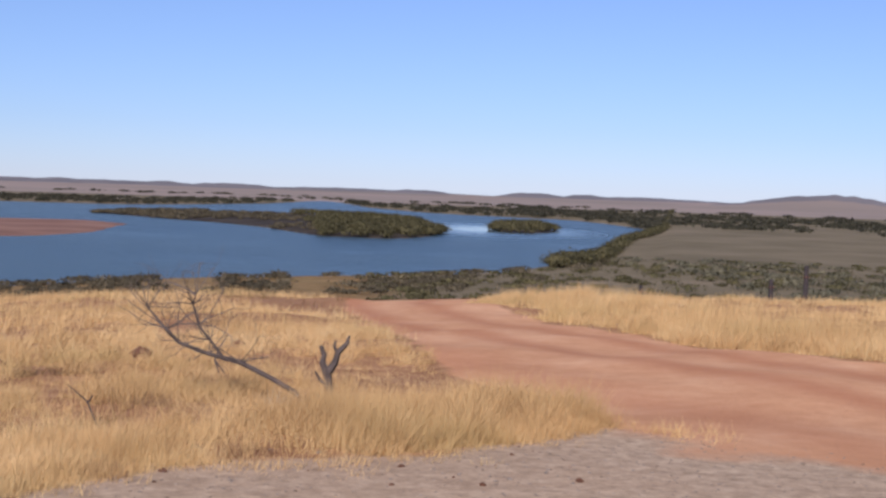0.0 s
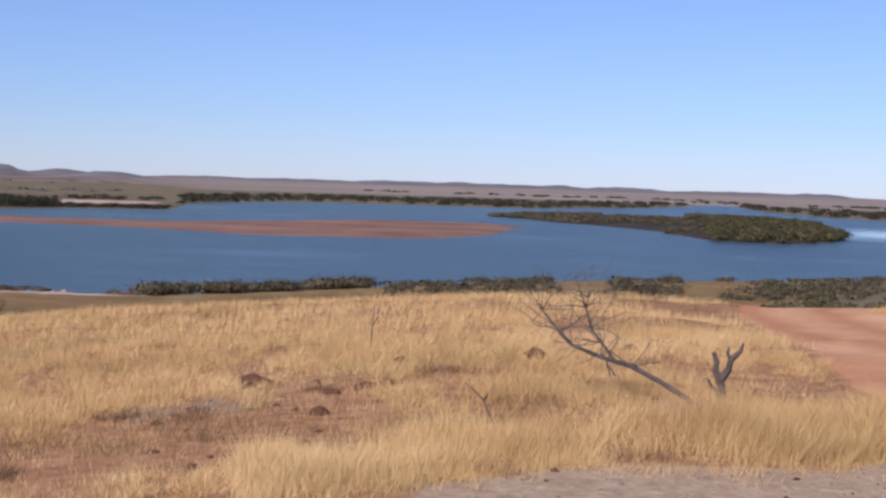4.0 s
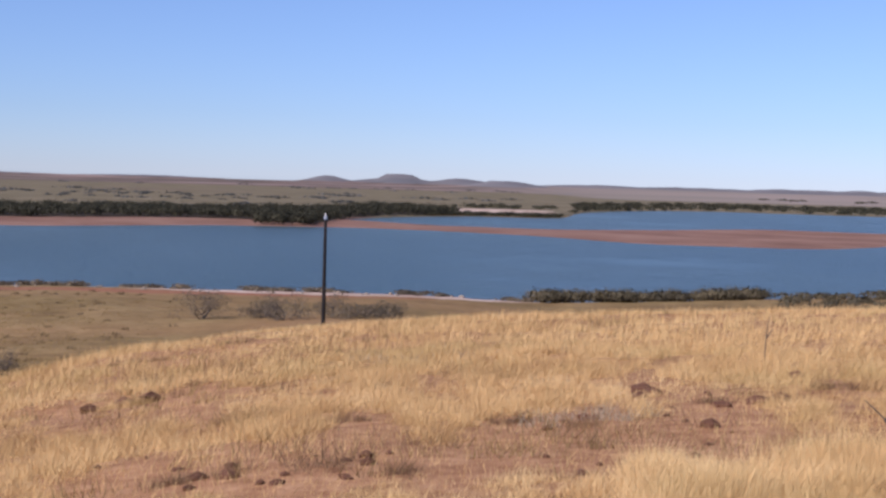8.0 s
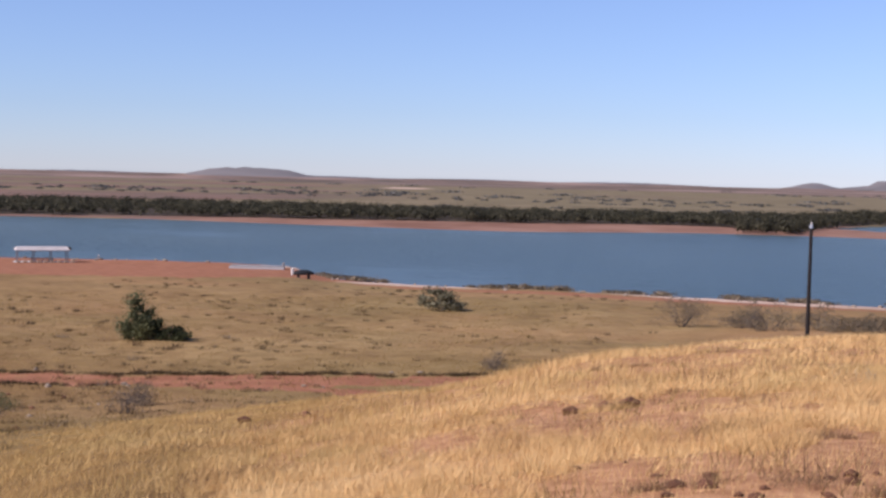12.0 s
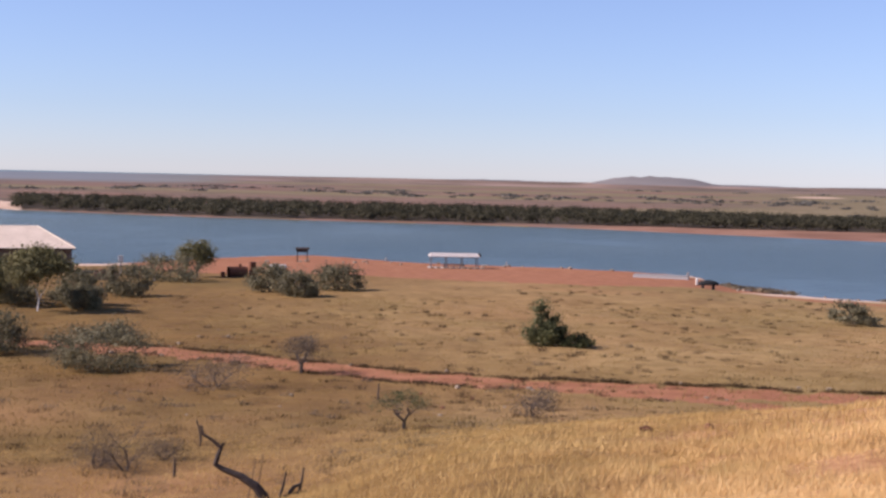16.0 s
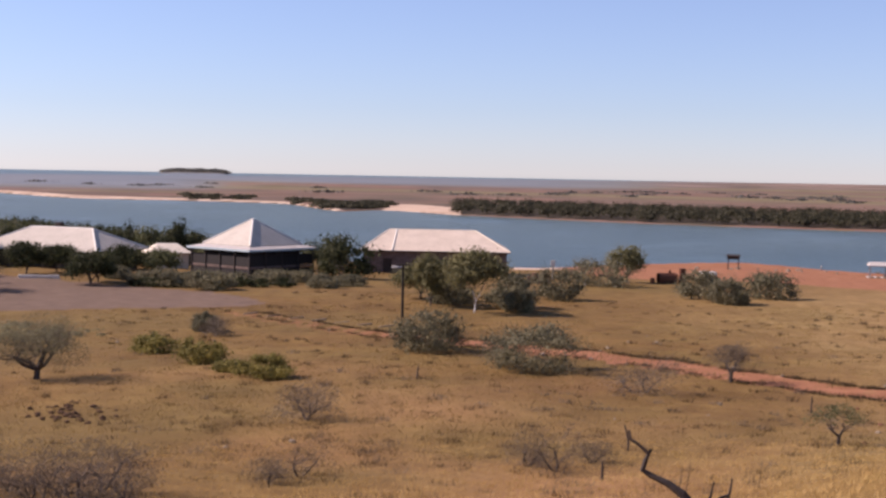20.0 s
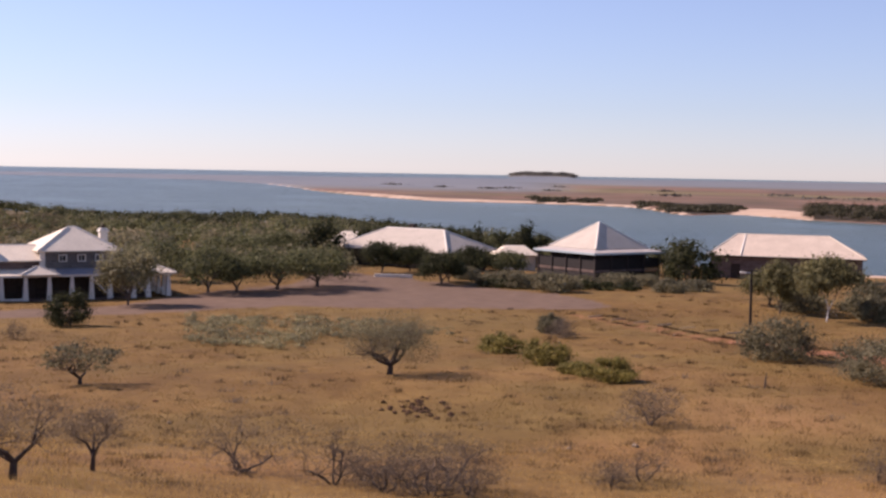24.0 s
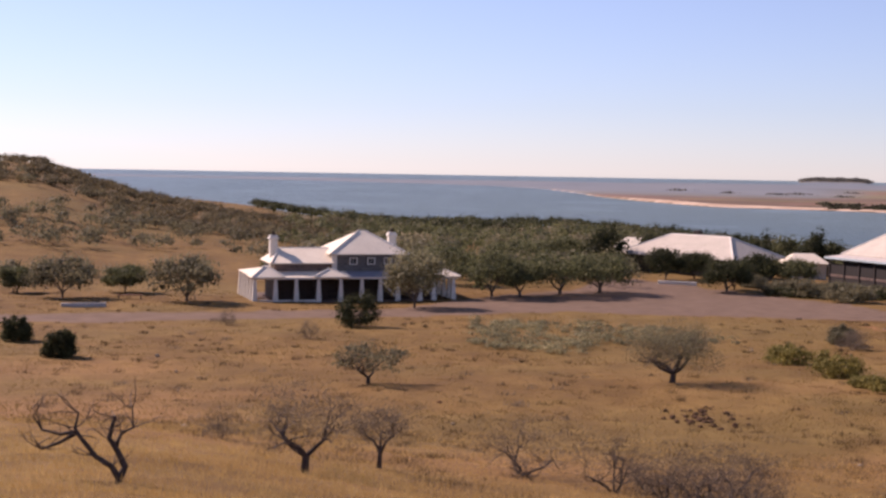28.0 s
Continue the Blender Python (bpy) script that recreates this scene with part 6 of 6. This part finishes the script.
    return rng, yaw[free], r[free], x[free], y[free]


rng, a, r, x, y = grow_spots(51, 11000, -24, 66, 7.6, 24, 0.85, 0.75, -0.35, spare=1.2)
tall = 0.21 + 0.06 * ripple(x / 3, y / 3, 8) + 0.13 * smooth(12.5, 9.5, r) * smooth(16, 8, a) + 0.12 * (a < -1)
tall = tall * rng.uniform(0.55, 1.4, len(a)) * (1 - 0.65 * thin(x, y, a, r + 0.9)) * (1 - 0.28 * smooth(14, 26, a))
grass("dry_grass", 51, a, r, 54, np.maximum(tall, 0.06), 0.0028 + 0.00028 * r, M_DRYGRASS, "dry golden straw grass covering the hill", 1.05, 0.06)
rng, a, r, x, y = grow_spots(57, 9000, -24, 66, 7.6, 26, 0.85, 0.75, -1.3, spare=0.45)
grass("short_grass", 57, a, r, 14, np.maximum(0.09 + 0.05 * ripple(x / 0.6, y / 0.6, 1), 0.03), 0.0030 + 0.00026 * r, M_DRYGRASS, "short sparse straw on bare red soil", 0.7, 0.16)
rng, a, r, x, y = grow_spots(52, 15500, -24, 72, 20, 64, 0.8, 1.6, -0.45, spare=0.9)
tall = np.maximum(0.25 + 0.09 * ripple(x / 1.8, y / 1.8, 3), 0.08) * rng.uniform(0.6, 1.4, len(a))
tall = tall * (0.82 - 0.3 * smooth(45, 62, a))
low = rng.uniform(40, 62, len(a)) < a
for where, mat, label in ((~low, M_DRYGRASS, "dry golden straw grass over the brow"), (low, M_SLOPEGRASS, "short orange-brown grass on the hill's flank")):
    grass("dry_grass", 52, a[where], r[where], 20, tall[where], (0.002 + 0.0004 * r)[where], mat, label, 0.6, 0.14)
rng, a, r, x, y = grow_spots(53, 19500, 50, 134, 13, 64, 0.8, 2.6, -0.6)
grass("dry_grass", 53, a, r, 13, 0.16 + 0.05 * ripple(x / 3, y / 3, 3), 0.002 + 0.00032 * r, M_SLOPEGRASS, "dry golden grass on the steep slope", 0.6, 0.2)
rng, a, r, x, y = grow_spots(54, 15000, 40, 134, 58, 175, 0.9, 9.0, -0.7)
low = rng.uniform(70, 84, len(a)) > a
for where, mat, label in ((low, M_PALETUSSOCK, "pale straw tussocks on the river flat"), (~low, M_TUSSOCK, "brown dry tussocks on the flat plain")):
    grass("tussock", 54, a[where], r[where], 10, (0.15 + 0.06 * ripple(x / 6, y / 6, 3))[where], 0.0006 * r[where], mat, label, 1.1, 0.4)
rng, a, r, x, y = grow_spots(55, 800, -24, 60, 8.5, 40, 0.9, 1.3, 0.15)
grass("dead_herb", 55, a, r, 18, 0.20 + 0 * r, 0.003 + 0.0005 * r, M_TUSSOCK, "brown dead herbs among the straw grass", 0.9, 0.1)
rng, a, r, x, y = grow_spots(56, 300, -4, 42, 9.5, 22, 0.9, 1.1, 0.5)
grass("pale_herb", 56, a, r, 26, 0.20 + 0 * r, 0.003 + 0.0004 * r, M_PALEGRASS, "pale silvery dead herb clumps", 1.0, 0.12)


rng, a, r, x, y = grow_spots(58, 260, 57, 132, 46, 120, 0.9, 4.0, -0.1)
grass("dry_twigs", 58, a, r, 36, 0.34 + 0.16 * ripple(x / 5, y / 5, 1), 0.0004 * r, M_TWIGHAZE, "low mauve dead twigs scattered on the plain", 1.1, 0.28)
rng, a, r, x, y = grow_spots(59, 450, -20, 60, 9.5, 50, 0.9, 1.2, 0.2)
grass("dark_herb", 59, a, r, 30, 0.24 + 0.08 * ripple(x / 5, y / 5, 1), 0.003 + 0.0004 * r, M_DARKHERB, "dark dead herbs and burnt tufts on the hill", 1.0, 0.16)


rng, a, r, x, y = grow_spots(66, 1500, 56, 133, 44, 175, 0.8, 5.0, -0.25)
grass("dark_tussock", 66, a, r, 22, rng.uniform(0.14, 0.42, len(a)), 0.0005 * r, M_TUFTANDSHADE, "dark brown dead tufts dotted over the plain", 0.8, 0.22)
rng, a, r, x, y = grow_spots(68, 900, 80, 128, 36, 74, 0.9, 3.5, 0.0)
grass("dark_tussock", 68, a, r, 26, rng.uniform(0.12, 0.34, len(a)), 0.0005 * r, M_TUFTANDSHADE, "dark brown dead tufts at the foot of the slope", 0.9, 0.3)
rng, a, r, x, y = grow_spots(67, 900, 40, 72, 62, 215, 0.8, 5.0, -0.25)
grass("dark_tussock", 67, a, r, 22, rng.uniform(0.12, 0.35, len(a)), 0.0005 * r, M_TUFTANDSHADE, "dark brown dead tufts on the river flat", 0.8, 0.25)

# strips of dark dead herb, each at its own place on the hill
HERBS = [(40.49, 13.65, 1.17), (39.17, 14.13, 0.7), (35.77, 12.49, 0.7), (37.1, 9.24, 1.29), (41.0, 9.33, 0.7), (33.66, 8.89, 0.7), (42.36, 21.43, 0.58), (44.58, 31.16, 1.29),
         (34.5, 16.36, 0.35), (15.54, 14.6, 1.52), (20.78, 13.3, 0.7), (26.14, 11.6, 0.58), (13.41, 8.4, 0.82), (11.58, 11.47, 0.7), (43.06, 9.39, 1.05), (29.32, 12.22, 0.82), (2.5, 9.3, 1.3), (7.5, 9.0, 1.2)]
for i, (yaw, r, half) in enumerate(HERBS):
    g = np.random.default_rng(640 + i)
    n = int(8 + 9 * half * r / 12)
    ha, hr = yaw + g.uniform(-half, half, n), r + g.normal(size=n) * 0.12
    grass("dark_herb", 640 + i, ha, hr, 26, g.uniform(0.05, 0.13, n) * (1 + r / 60), 0.0040 + 0.0002 * r + 0 * ha, M_DARKHERB, "brown dead herb strip in the straw grass", 0.8, 0.05)
# tall thick tufts along the gravel's edge and on the bank across the road
g = np.random.default_rng(64)
ta, tr_ = g.uniform(-8.5, 24, 9000), g.uniform(7.0, 13.5, 9000)
tx, ty = -np.sin(np.radians(ta)) * tr_, np.cos(np.radians(ta)) * tr_
rim = -area(tx, ty, PAD) + 0.18 * ripple(tx * 1.7, ty * 1.7, 2)
pick = (rim > 0.05) & (rim < 1.5) & (area(tx, ty, ROAD) < 0.0) & (ripple(tx / 0.33, ty / 0.33, 4) + 0.3 * g.normal(size=9000) > 0.05)
ta, tr_, rim = ta[pick], tr_[pick], rim[pick]
tall = (0.13 + 0.13 * smooth(0.0, 0.5, rim)) * g.uniform(0.7, 1.25, len(ta)) * (0.75 + 0.35 * smooth(14, 5, ta)) * (0.95 + 0.45 * ripple(tx[pick] / 0.24, ty[pick] / 0.24, 4))
grass("tall_grass", 64, ta, tr_, 46, tall, 0.0045 + 0 * ta, M_DRYGRASS, "tall pale straw tufts along the gravel edge", 0.75, 0.05)
ta, tr_ = g.uniform(-24, -0.5, 9000), g.uniform(16, 42, 9000)
tx, ty = -np.sin(np.radians(ta)) * tr_, np.cos(np.radians(ta)) * tr_
rim = -area(tx, ty, ROAD) + 0.25 * ripple(tx * 1.1, ty * 1.1, 2)
pick = (rim > 0.1) & (rim < 3.2) & (tr_ > np.interp(ta, [-24, -12, -5, -0.5], [17.5, 20, 25, 37])) & (ripple(tx / 0.7, ty / 0.7, 4) + 0.5 * g.normal(size=9000) > 0.12)
ta, tr_, rim = ta[pick], tr_[pick], rim[pick]
tall = (0.16 + 0.32 * smooth(0.1, 1.2, rim)) * g.uniform(0.6, 1.3, len(ta)) * (0.85 + 0.35 * ripple(tr_ / 1.1, ta / 0.9, 3))
grass("tall_grass", 65, ta, tr_, 40, tall, 0.003 + 0.00035 * tr_, M_DRYGRASS, "tall straw grass on the bank beside the road", 0.6, 0.09)
# stray tufts that creep onto the gravel
g = np.random.default_rng(61)
ta, tr_ = g.uniform(-12, 30, 2600), g.uniform(6.2, 11.5, 2600)
rim = area(-np.sin(np.radians(ta)) * tr_, np.cos(np.radians(ta)) * tr_, PAD)
pick = (rim > -0.3) & (rim < 0.1 + 0.5 * g.uniform(0, 1, 2600) ** 3)
grass("stray_tuft", 61, ta[pick], tr_[pick], 16, g.uniform(0.04, 0.16, pick.sum()), 0.005 + 0 * ta[pick], M_DRYGRASS, "stray straw tufts at the gravel edge", 1.0, 0.06)
# dark tufts drawn as the track's grassy edge and its bank's shadow
g = np.random.default_rng(60)
way = np.array(TRACK)
ta = g.uniform(48, 94, 1500)
tr_ = np.interp(ta, way[:, 0], way[:, 1]) + np.where(g.uniform(0, 1, 1500) < 0.66, g.uniform(2.5, 3.1, 1500), -g.uniform(2.6, 3.6, 1500))
lip = ripple(ta * 2.3, ta * 1.1, 2) + 0.4 * g.normal(size=1500) > -0.35
lip &= (tr_ > np.interp(ta, way[:, 0], way[:, 1])) | (ta > 65)
grass("track_bank_shade", 60, ta[lip], tr_[lip], 20, g.uniform(0.12, 0.36, lip.sum()), 0.05 + 0 * ta[lip], M_TUFTANDSHADE, "dark tussocks along the track's edges", 0.9, 0.2)


def stone_mesh(seed, mat, rough=0.3):
    rng = np.random.default_rng(seed)
    bm = bmesh.new()
    bmesh.ops.create_icosphere(bm, subdivisions=1, radius=1)
    for v in bm.verts:
        v.co *= 1 + rng.normal() * rough * 0.5
        v.co.z = v.co.z * 0.78
    me = bpy.data.meshes.new("rock")
    bm.to_mesh(me)
    bm.free()
    me.materials.append(mat)
    return me


M_DARKROCK = varied("dark_iron_rock", (0.040, 0.024, 0.015), (0.145, 0.085, 0.05), 5, 0.95, 0.6, 0.0, 0.05)
DARK_STONES = [stone_mesh(s + 20, M_DARKROCK) for s in range(4)]
RED_STONES = [stone_mesh(s, M_ROCK) for s in range(5)]
PALE_STONES = [stone_mesh(s + 9, M_STONE) for s in range(4)]


def rock(yaw, r, s, red=True, label="red-brown weathered rock among dry grass", group="rocks on the hill"):
    rng = np.random.default_rng(int(yaw * 131 + r * 17 + 9000))
    ob = new("rock", (DARK_STONES if group == "rock pile on the plain" else RED_STONES if red else PALE_STONES)[rng.integers(0, 4)])
    p = place(yaw, r)
    ob.matrix_world = Matrix.LocRotScale((p.x, p.y, p.z + 0.05 * s), Euler((0, 0, rng.uniform(0, 6))), (s, s * rng.uniform(0.7, 1.1), s * rng.uniform(0.7, 1.1)))
    tagged(ob, label, "rock", group)


rng = np.random.default_rng(71)
for i in range(36):
    rock(rng.uniform(20, 47), rng.uniform(8.6, 15), rng.uniform(0.02, 0.06))
for i in range(60):
    rock(rng.uniform(-7, 19), rng.uniform(7.7, 9.7), 0.008 + 0.03 * rng.uniform(0, 1) ** 2.5, i % 3 == 0, "small loose stone at the gravel edge", "stones at the gravel edge")
for yaw, r, s in ((35.07, 9.72, 0.07), (20.9, 11.3, 0.09), (40.6, 9.8, 0.06), (35.8, 8.7, 0.06), (23.68, 14.7, 0.18), (23.3, 14.5, 0.1), (23.9, 14.1, 0.1), (19.18, 13.2, 0.12), (17.6, 16.0, 0.11), (35.0, 9.3, 0.07), (40.8, 9.2, 0.09), (42.0, 9.4, 0.08), (44.0, 19.5, 0.2), (45.1, 19.7, 0.17), (46.4, 19.3, 0.15), (9.5, 17.5, 0.1), (8.2, 19, 0.11), (10.6, 18.3, 0.08), (26, 12.1, 0.08), (20.5, 13.0, 0.1), (18.2, 13.6, 0.1), (12.2, 16.2, 0.15), (60, 30, 0.2), (57.5, 31, 0.18)):
    rock(yaw, r, s)
pa, pr = 25.6 + rng.normal(size=14) * 1.1, 12.2 + rng.normal(size=14) * 0.3
grass("pale_herb", 62, pa, pr, 26, 0.17 + 0 * pa, 0.005 + 0 * pa, M_PALEGRASS, "silvery dead herb patch on red soil", 1.1, 0.06)
pa, pr = 5.6 + rng.normal(size=14) * 0.8, 11.2 + rng.normal(size=14) * 0.4
grass("pale_herb", 63, pa, pr, 30, 0.22 + 0 * pa, 0.006 + 0 * pa, M_PALEGRASS, "pale dead herb under the fallen branch", 1.0, 0.07)
for i in range(58):
    rock(101.4 + rng.normal() * 0.9, 74 + rng.normal() * 2.0, rng.uniform(0.07, 0.24), True, "dark red-brown boulder in a low rock pile", "rock pile on the plain")
for i in range(40):
    rock(rng.uniform(60, 128), rng.uniform(58, 140), rng.uniform(0.1, 0.22), i % 3 == 0, "small stone lying on the dry plain", "stones on the plain")
for i in range(32):
    rock(rng.uniform(60.5, 76), 294 - rng.uniform(2, 12), rng.uniform(0.25, 0.6), False, "pale shore rock at the landing's edge", "rocks round the landing")
for i in range(36):
    yaw = rng.uniform(31, 57.5)
    rock(yaw, float(near_shore(yaw)) - rng.uniform(3, 15), rng.uniform(0.2, 0.55), False, "pale shore rock on the river's sandy edge", "rocks along the river's edge")
for i in range(22):
    yaw = rng.uniform(50, 92)
    rock(yaw, float(np.interp(yaw, way[:, 0], way[:, 1])) + rng.choice([-1, 1]) * rng.uniform(2.4, 4.5), rng.uniform(0.12, 0.3), False, "pale stone beside the dirt track", "stones beside the track")
# loose gravel on the lookout, too small to count
g = np.random.default_rng(72)
n = 2600
ga, gr = g.uniform(-26, 20, n), g.uniform(6.4, 10.8, n)
gx, gy = -np.sin(np.radians(ga)) * gr, np.cos(np.radians(ga)) * gr
gk = area(gx, gy, PAD) > 0
gs = g.uniform(0.005, 0.018, n)[gk]
gc = np.stack([gx, gy, height(ga, gr)], 1)[gk]
d = g.normal(size=(len(gc), 5, 3))
d /= np.linalg.norm(d, axis=2, keepdims=True)
d[:, :, 2] = np.abs(d[:, :, 2]) * 0.6
gv = (gc[:, None] + d * gs[:, None, None]).reshape(-1, 3)
gi = np.arange(len(gc))[:, None, None] * 5
gf = (gi + np.array([[0, 1, 2], [0, 2, 3], [0, 3, 4], [0, 4, 1], [1, 2, 3], [1, 3, 4]])[None]).reshape(-1, 3)
tagged(new("gravel", mesh_from("gravel", gv, gf, M_STONE)), "loose grey gravel on the lookout", "gravel", kind="stuff")


def fallen_branch(yaw, r):
    """A dead branch that leans out of the grass, forked at its far end."""
    ob = thing("dead_branch", at(yaw, r), "grey leaning dead branch with bare forked twigs", "branch")
    rng = np.random.default_rng(5)
    k = 0.86
    spine = [(0.06, 0, -0.05), (-0.1, 0.02, 0.12), (-0.32, 0.05, 0.27), (-0.58, 0.08, 0.42), (-0.85, 0.1, 0.50), (-1.1, 0.16, 0.60), (-1.22, 0.2, 0.74), (-1.38, 0.25, 0.95)]
    spine = [(x * 1.05, y, z * k) for x, y, z in spine]
    v, f = rod(spine, [0.03, 0.026, 0.023, 0.024, 0.019, 0.017, 0.012, 0.006], 7)
    sub("limb", mesh_from("limb", v, f, M_DEADWOOD), ob)
    fork = [(-0.72, 0.09, 0.46), (-0.84, 0.05, 0.66), (-0.93, 0.03, 0.80), (-0.98, 0.0, 1.02), (-0.96, 0.02, 1.12)]
    fork = [(x * 1.05, y, z * k) for x, y, z in fork]
    v, f = rod(fork, [0.016, 0.013, 0.013, 0.008, 0.004], 6)
    sub("fork", mesh_from("fork", v, f, M_DEADWOOD), ob)
    segs, tips = [], []
    for p in spine[3:] + fork[1:]:
        for _ in range(7):
            e = np.array([rng.normal() * 0.8 - 0.35, rng.normal() * 0.7, abs(rng.normal()) * 0.6])
            grow(rng, p, e / np.linalg.norm(e), rng.uniform(0.18, 0.42), 0.0055, 1, segs, tips, 2, 0.4, 0.05)
    v, f = tubes(segs, 3)
    sub("twig_spray", mesh_from("twig_spray", v, f, M_TWIG), ob)["kind"] = "stuff"
    for side in range(2):
        hang = [(-0.80, 0.1, 0.49), (-0.83, 0.06, 0.38), (-0.79 + 0.05 * side, 0.03, 0.27)]
        v, f = rod(hang, [0.01, 0.009, 0.005], 5)
        sub("hanging_twig", mesh_from("hanging_twig", v, f, M_DEADWOOD), ob)


def stump(yaw, r):
    ob = thing("stump", at(yaw, r) @ Matrix.Diagonal((1.2, 1.2, 1.35, 1)), "short forked dead stump standing in grass", "stump")
    v, f = rod([(0, 0, -0.1), (0.01, 0, 0.1), (-0.01, 0, 0.24)], [0.036, 0.032, 0.03], 7)
    sub("trunk", mesh_from("trunk", v, f, M_DEADWOOD), ob)
    for pts in ([(-0.01, 0, 0.20), (0.05, 0, 0.28), (0.07, 0.01, 0.35), (0.135, 0, 0.41), (0.15, 0.01, 0.46)], [(-0.01, 0, 0.20), (-0.045, 0, 0.28), (-0.035, 0.01, 0.33), (-0.06, 0.01, 0.39)], [(0.065, 0.01, 0.34), (0.04, 0, 0.39), (0.05, 0, 0.43)], [(0.0, 0, 0.12), (-0.06, 0.02, 0.16), (-0.1, 0.01, 0.22)]):
        v, f = rod(pts, [0.032, 0.026, 0.022, 0.016, 0.008][:len(pts)] if len(pts) > 3 else [0.016, 0.012, 0.006], 6)
        sub("prong", mesh_from("prong", v, f, M_DEADWOOD), ob)


def forked_dead_tree(yaw, r):
    """A bare tree that forks at the ground into crooked spreading limbs."""
    ob = thing("dead_tree", at(yaw, r), "bare forked dead tree with crooked dark limbs", "tree")
    rng = np.random.default_rng(12)
    spines = [
        [(0, 0, -0.2), (0, 0, 0.06), (-0.12, 0, 0.27), (-0.38, 0.03, 0.44), (-0.65, 0.08, 0.79), (-0.72, 0.1, 0.92), (-0.66, 0.1, 1.18)],
        [(0.02, 0, 0.08), (0.1, 0.04, 0.25), (-0.03, 0.06, 0.53), (-0.16, 0.1, 0.73), (-0.12, 0.1, 0.92), (-0.05, 0.1, 1.1)],
        [(-0.70, 0.1, 0.86), (-0.95, 0.1, 0.82), (-1.25, 0.12, 0.9), (-1.39, 0.1, 1.14)],
        [(-0.72, 0.1, 0.82), (-0.98, 0.08, 0.68), (-1.26, 0.1, 0.58), (-1.33, 0.1, 0.64)],
        [(-0.06, 0.07, 0.58), (0.05, 0.1, 0.82), (0.24, 0.12, 0.9), (0.22, 0.1, 1.24)],
    ]
    for pts in spines:
        v, f = rod(pts, [0.07, 0.062, 0.05, 0.044, 0.036, 0.028, 0.014][:len(pts)] if pts[0][2] < 0.2 else [0.036, 0.03, 0.022, 0.012], 7)
        sub("limb", mesh_from("limb", v, f, M_DARKBARK), ob)
    segs, tips = [], []
    for pts in spines:
        for p in pts[2:]:
            for _ in range(3):
                e = np.array([rng.normal(), rng.normal() * 0.7, abs(rng.normal()) * 0.7])
                grow(rng, p, e / np.linalg.norm(e), rng.uniform(0.25, 0.5), 0.013, 1, segs, tips, 2, 0.4, 0.05)
    v, f = tubes(segs, 4)
    sub("twig_spray", mesh_from("twig_spray", v, f, M_TWIG), ob)["kind"] = "stuff"


def snag(yaw, r):
    """The dead tree below the brow: a thick bent stem with broken ends."""
    ob = thing("dead_snag", at(yaw, r) @ Matrix.Diagonal((1, 1, 0.86, 1)), "dark bent dead tree with broken pale tip", "tree")
    stem = [(0.95, 0, -0.6), (0.62, 0, 0.25), (0.42, 0, 0.55), (0.02, 0.05, 0.85), (-0.42, 0.1, 1.05), (-0.62, 0.1, 1.2), (-0.55, 0.1, 1.5), (-0.42, 0.1, 1.85)]
    v, f = rod(stem, [0.17, 0.15, 0.13, 0.105, 0.085, 0.075, 0.065, 0.03], 8)
    sub("trunk", mesh_from("trunk", v, f, M_DARKBARK), ob)
    for pts, rad in (([(-0.5, 0.1, 1.72), (-0.72, 0.1, 1.95), (-0.95, 0.1, 2.12), (-1.0, 0.1, 2.4)], (0.06, 0.05, 0.045, 0.03)), ([(-1.02, 0.1, 1.75), (-1.0, 0.1, 2.0), (-1.05, 0.1, 2.3), (-1.12, 0.1, 2.55)], (0.02, 0.035, 0.03, 0.02))):
        v, f = rod(pts, rad, 6)
        sub("limb", mesh_from("limb", v, f, M_DEADWOOD), ob, "silver-grey broken limb")
    for pts in ([(0.7, 0, 0.05), (1.0, 0.05, 0.12), (1.35, 0.05, 0.3), (1.75, 0.08, 0.36)], [(1.3, 0.05, 0.28), (1.42, 0.05, 0.5), (1.62, 0.05, 0.6)]):
        v, f = rod(pts, [0.07, 0.055, 0.04, 0.02][:len(pts)], 6)
        sub("limb", mesh_from("limb", v, f, M_DARKBARK), ob)
    for x, h in ((1.15, 0.95), (1.62, 1.1), (0.35, 1.4), (0.55, 1.55)):
        v, f = rod([(x - 0.15, 0, 0.0), (x, 0.02, h * 0.6), (x + 0.05, 0, h)], [0.05, 0.035, 0.02] if x > 1 else [0.012, 0.01, 0.006], 5)
        sub("side_shoot", mesh_from("side_shoot", v, f, M_DARKBARK), ob)


fallen_branch(5.3, 12.3)
stump(4.5, 12.4)
forked_dead_tree(125.4, 23.7)
snag(76.85, 36)
for yaw, r, h, lean in ((18.97, 17.8, 0.62, 0.02), (13.5, 10.4, 0.32, -0.12), (79.5, 52, 0.7, 0.0), (87.3, 88, 1.0, 0.05), (71.2, 80, 1.0, 0.02)):
    ob = thing("dead_stick", at(yaw, r), "thin dead stick standing in the grass", "stick", "dead sticks")
    v, f = rod([(0, 0, -0.1), (lean, 0.01, h * 0.6), (lean * 2.2, 0, h)], [0.007, 0.006, 0.003] if r < 30 else [0.06, 0.05, 0.03], 5)
    sub("stem", mesh_from("stem", v, f, M_DEADWOOD), ob)
    v, f = rod([(lean, 0.01, h * 0.55), (lean + 0.12 * h, 0, h * 0.75)], [0.009, 0.004] if r < 30 else [0.03, 0.015], 4)
    sub("twig", mesh_from("twig", v, f, M_DEADWOOD), ob)
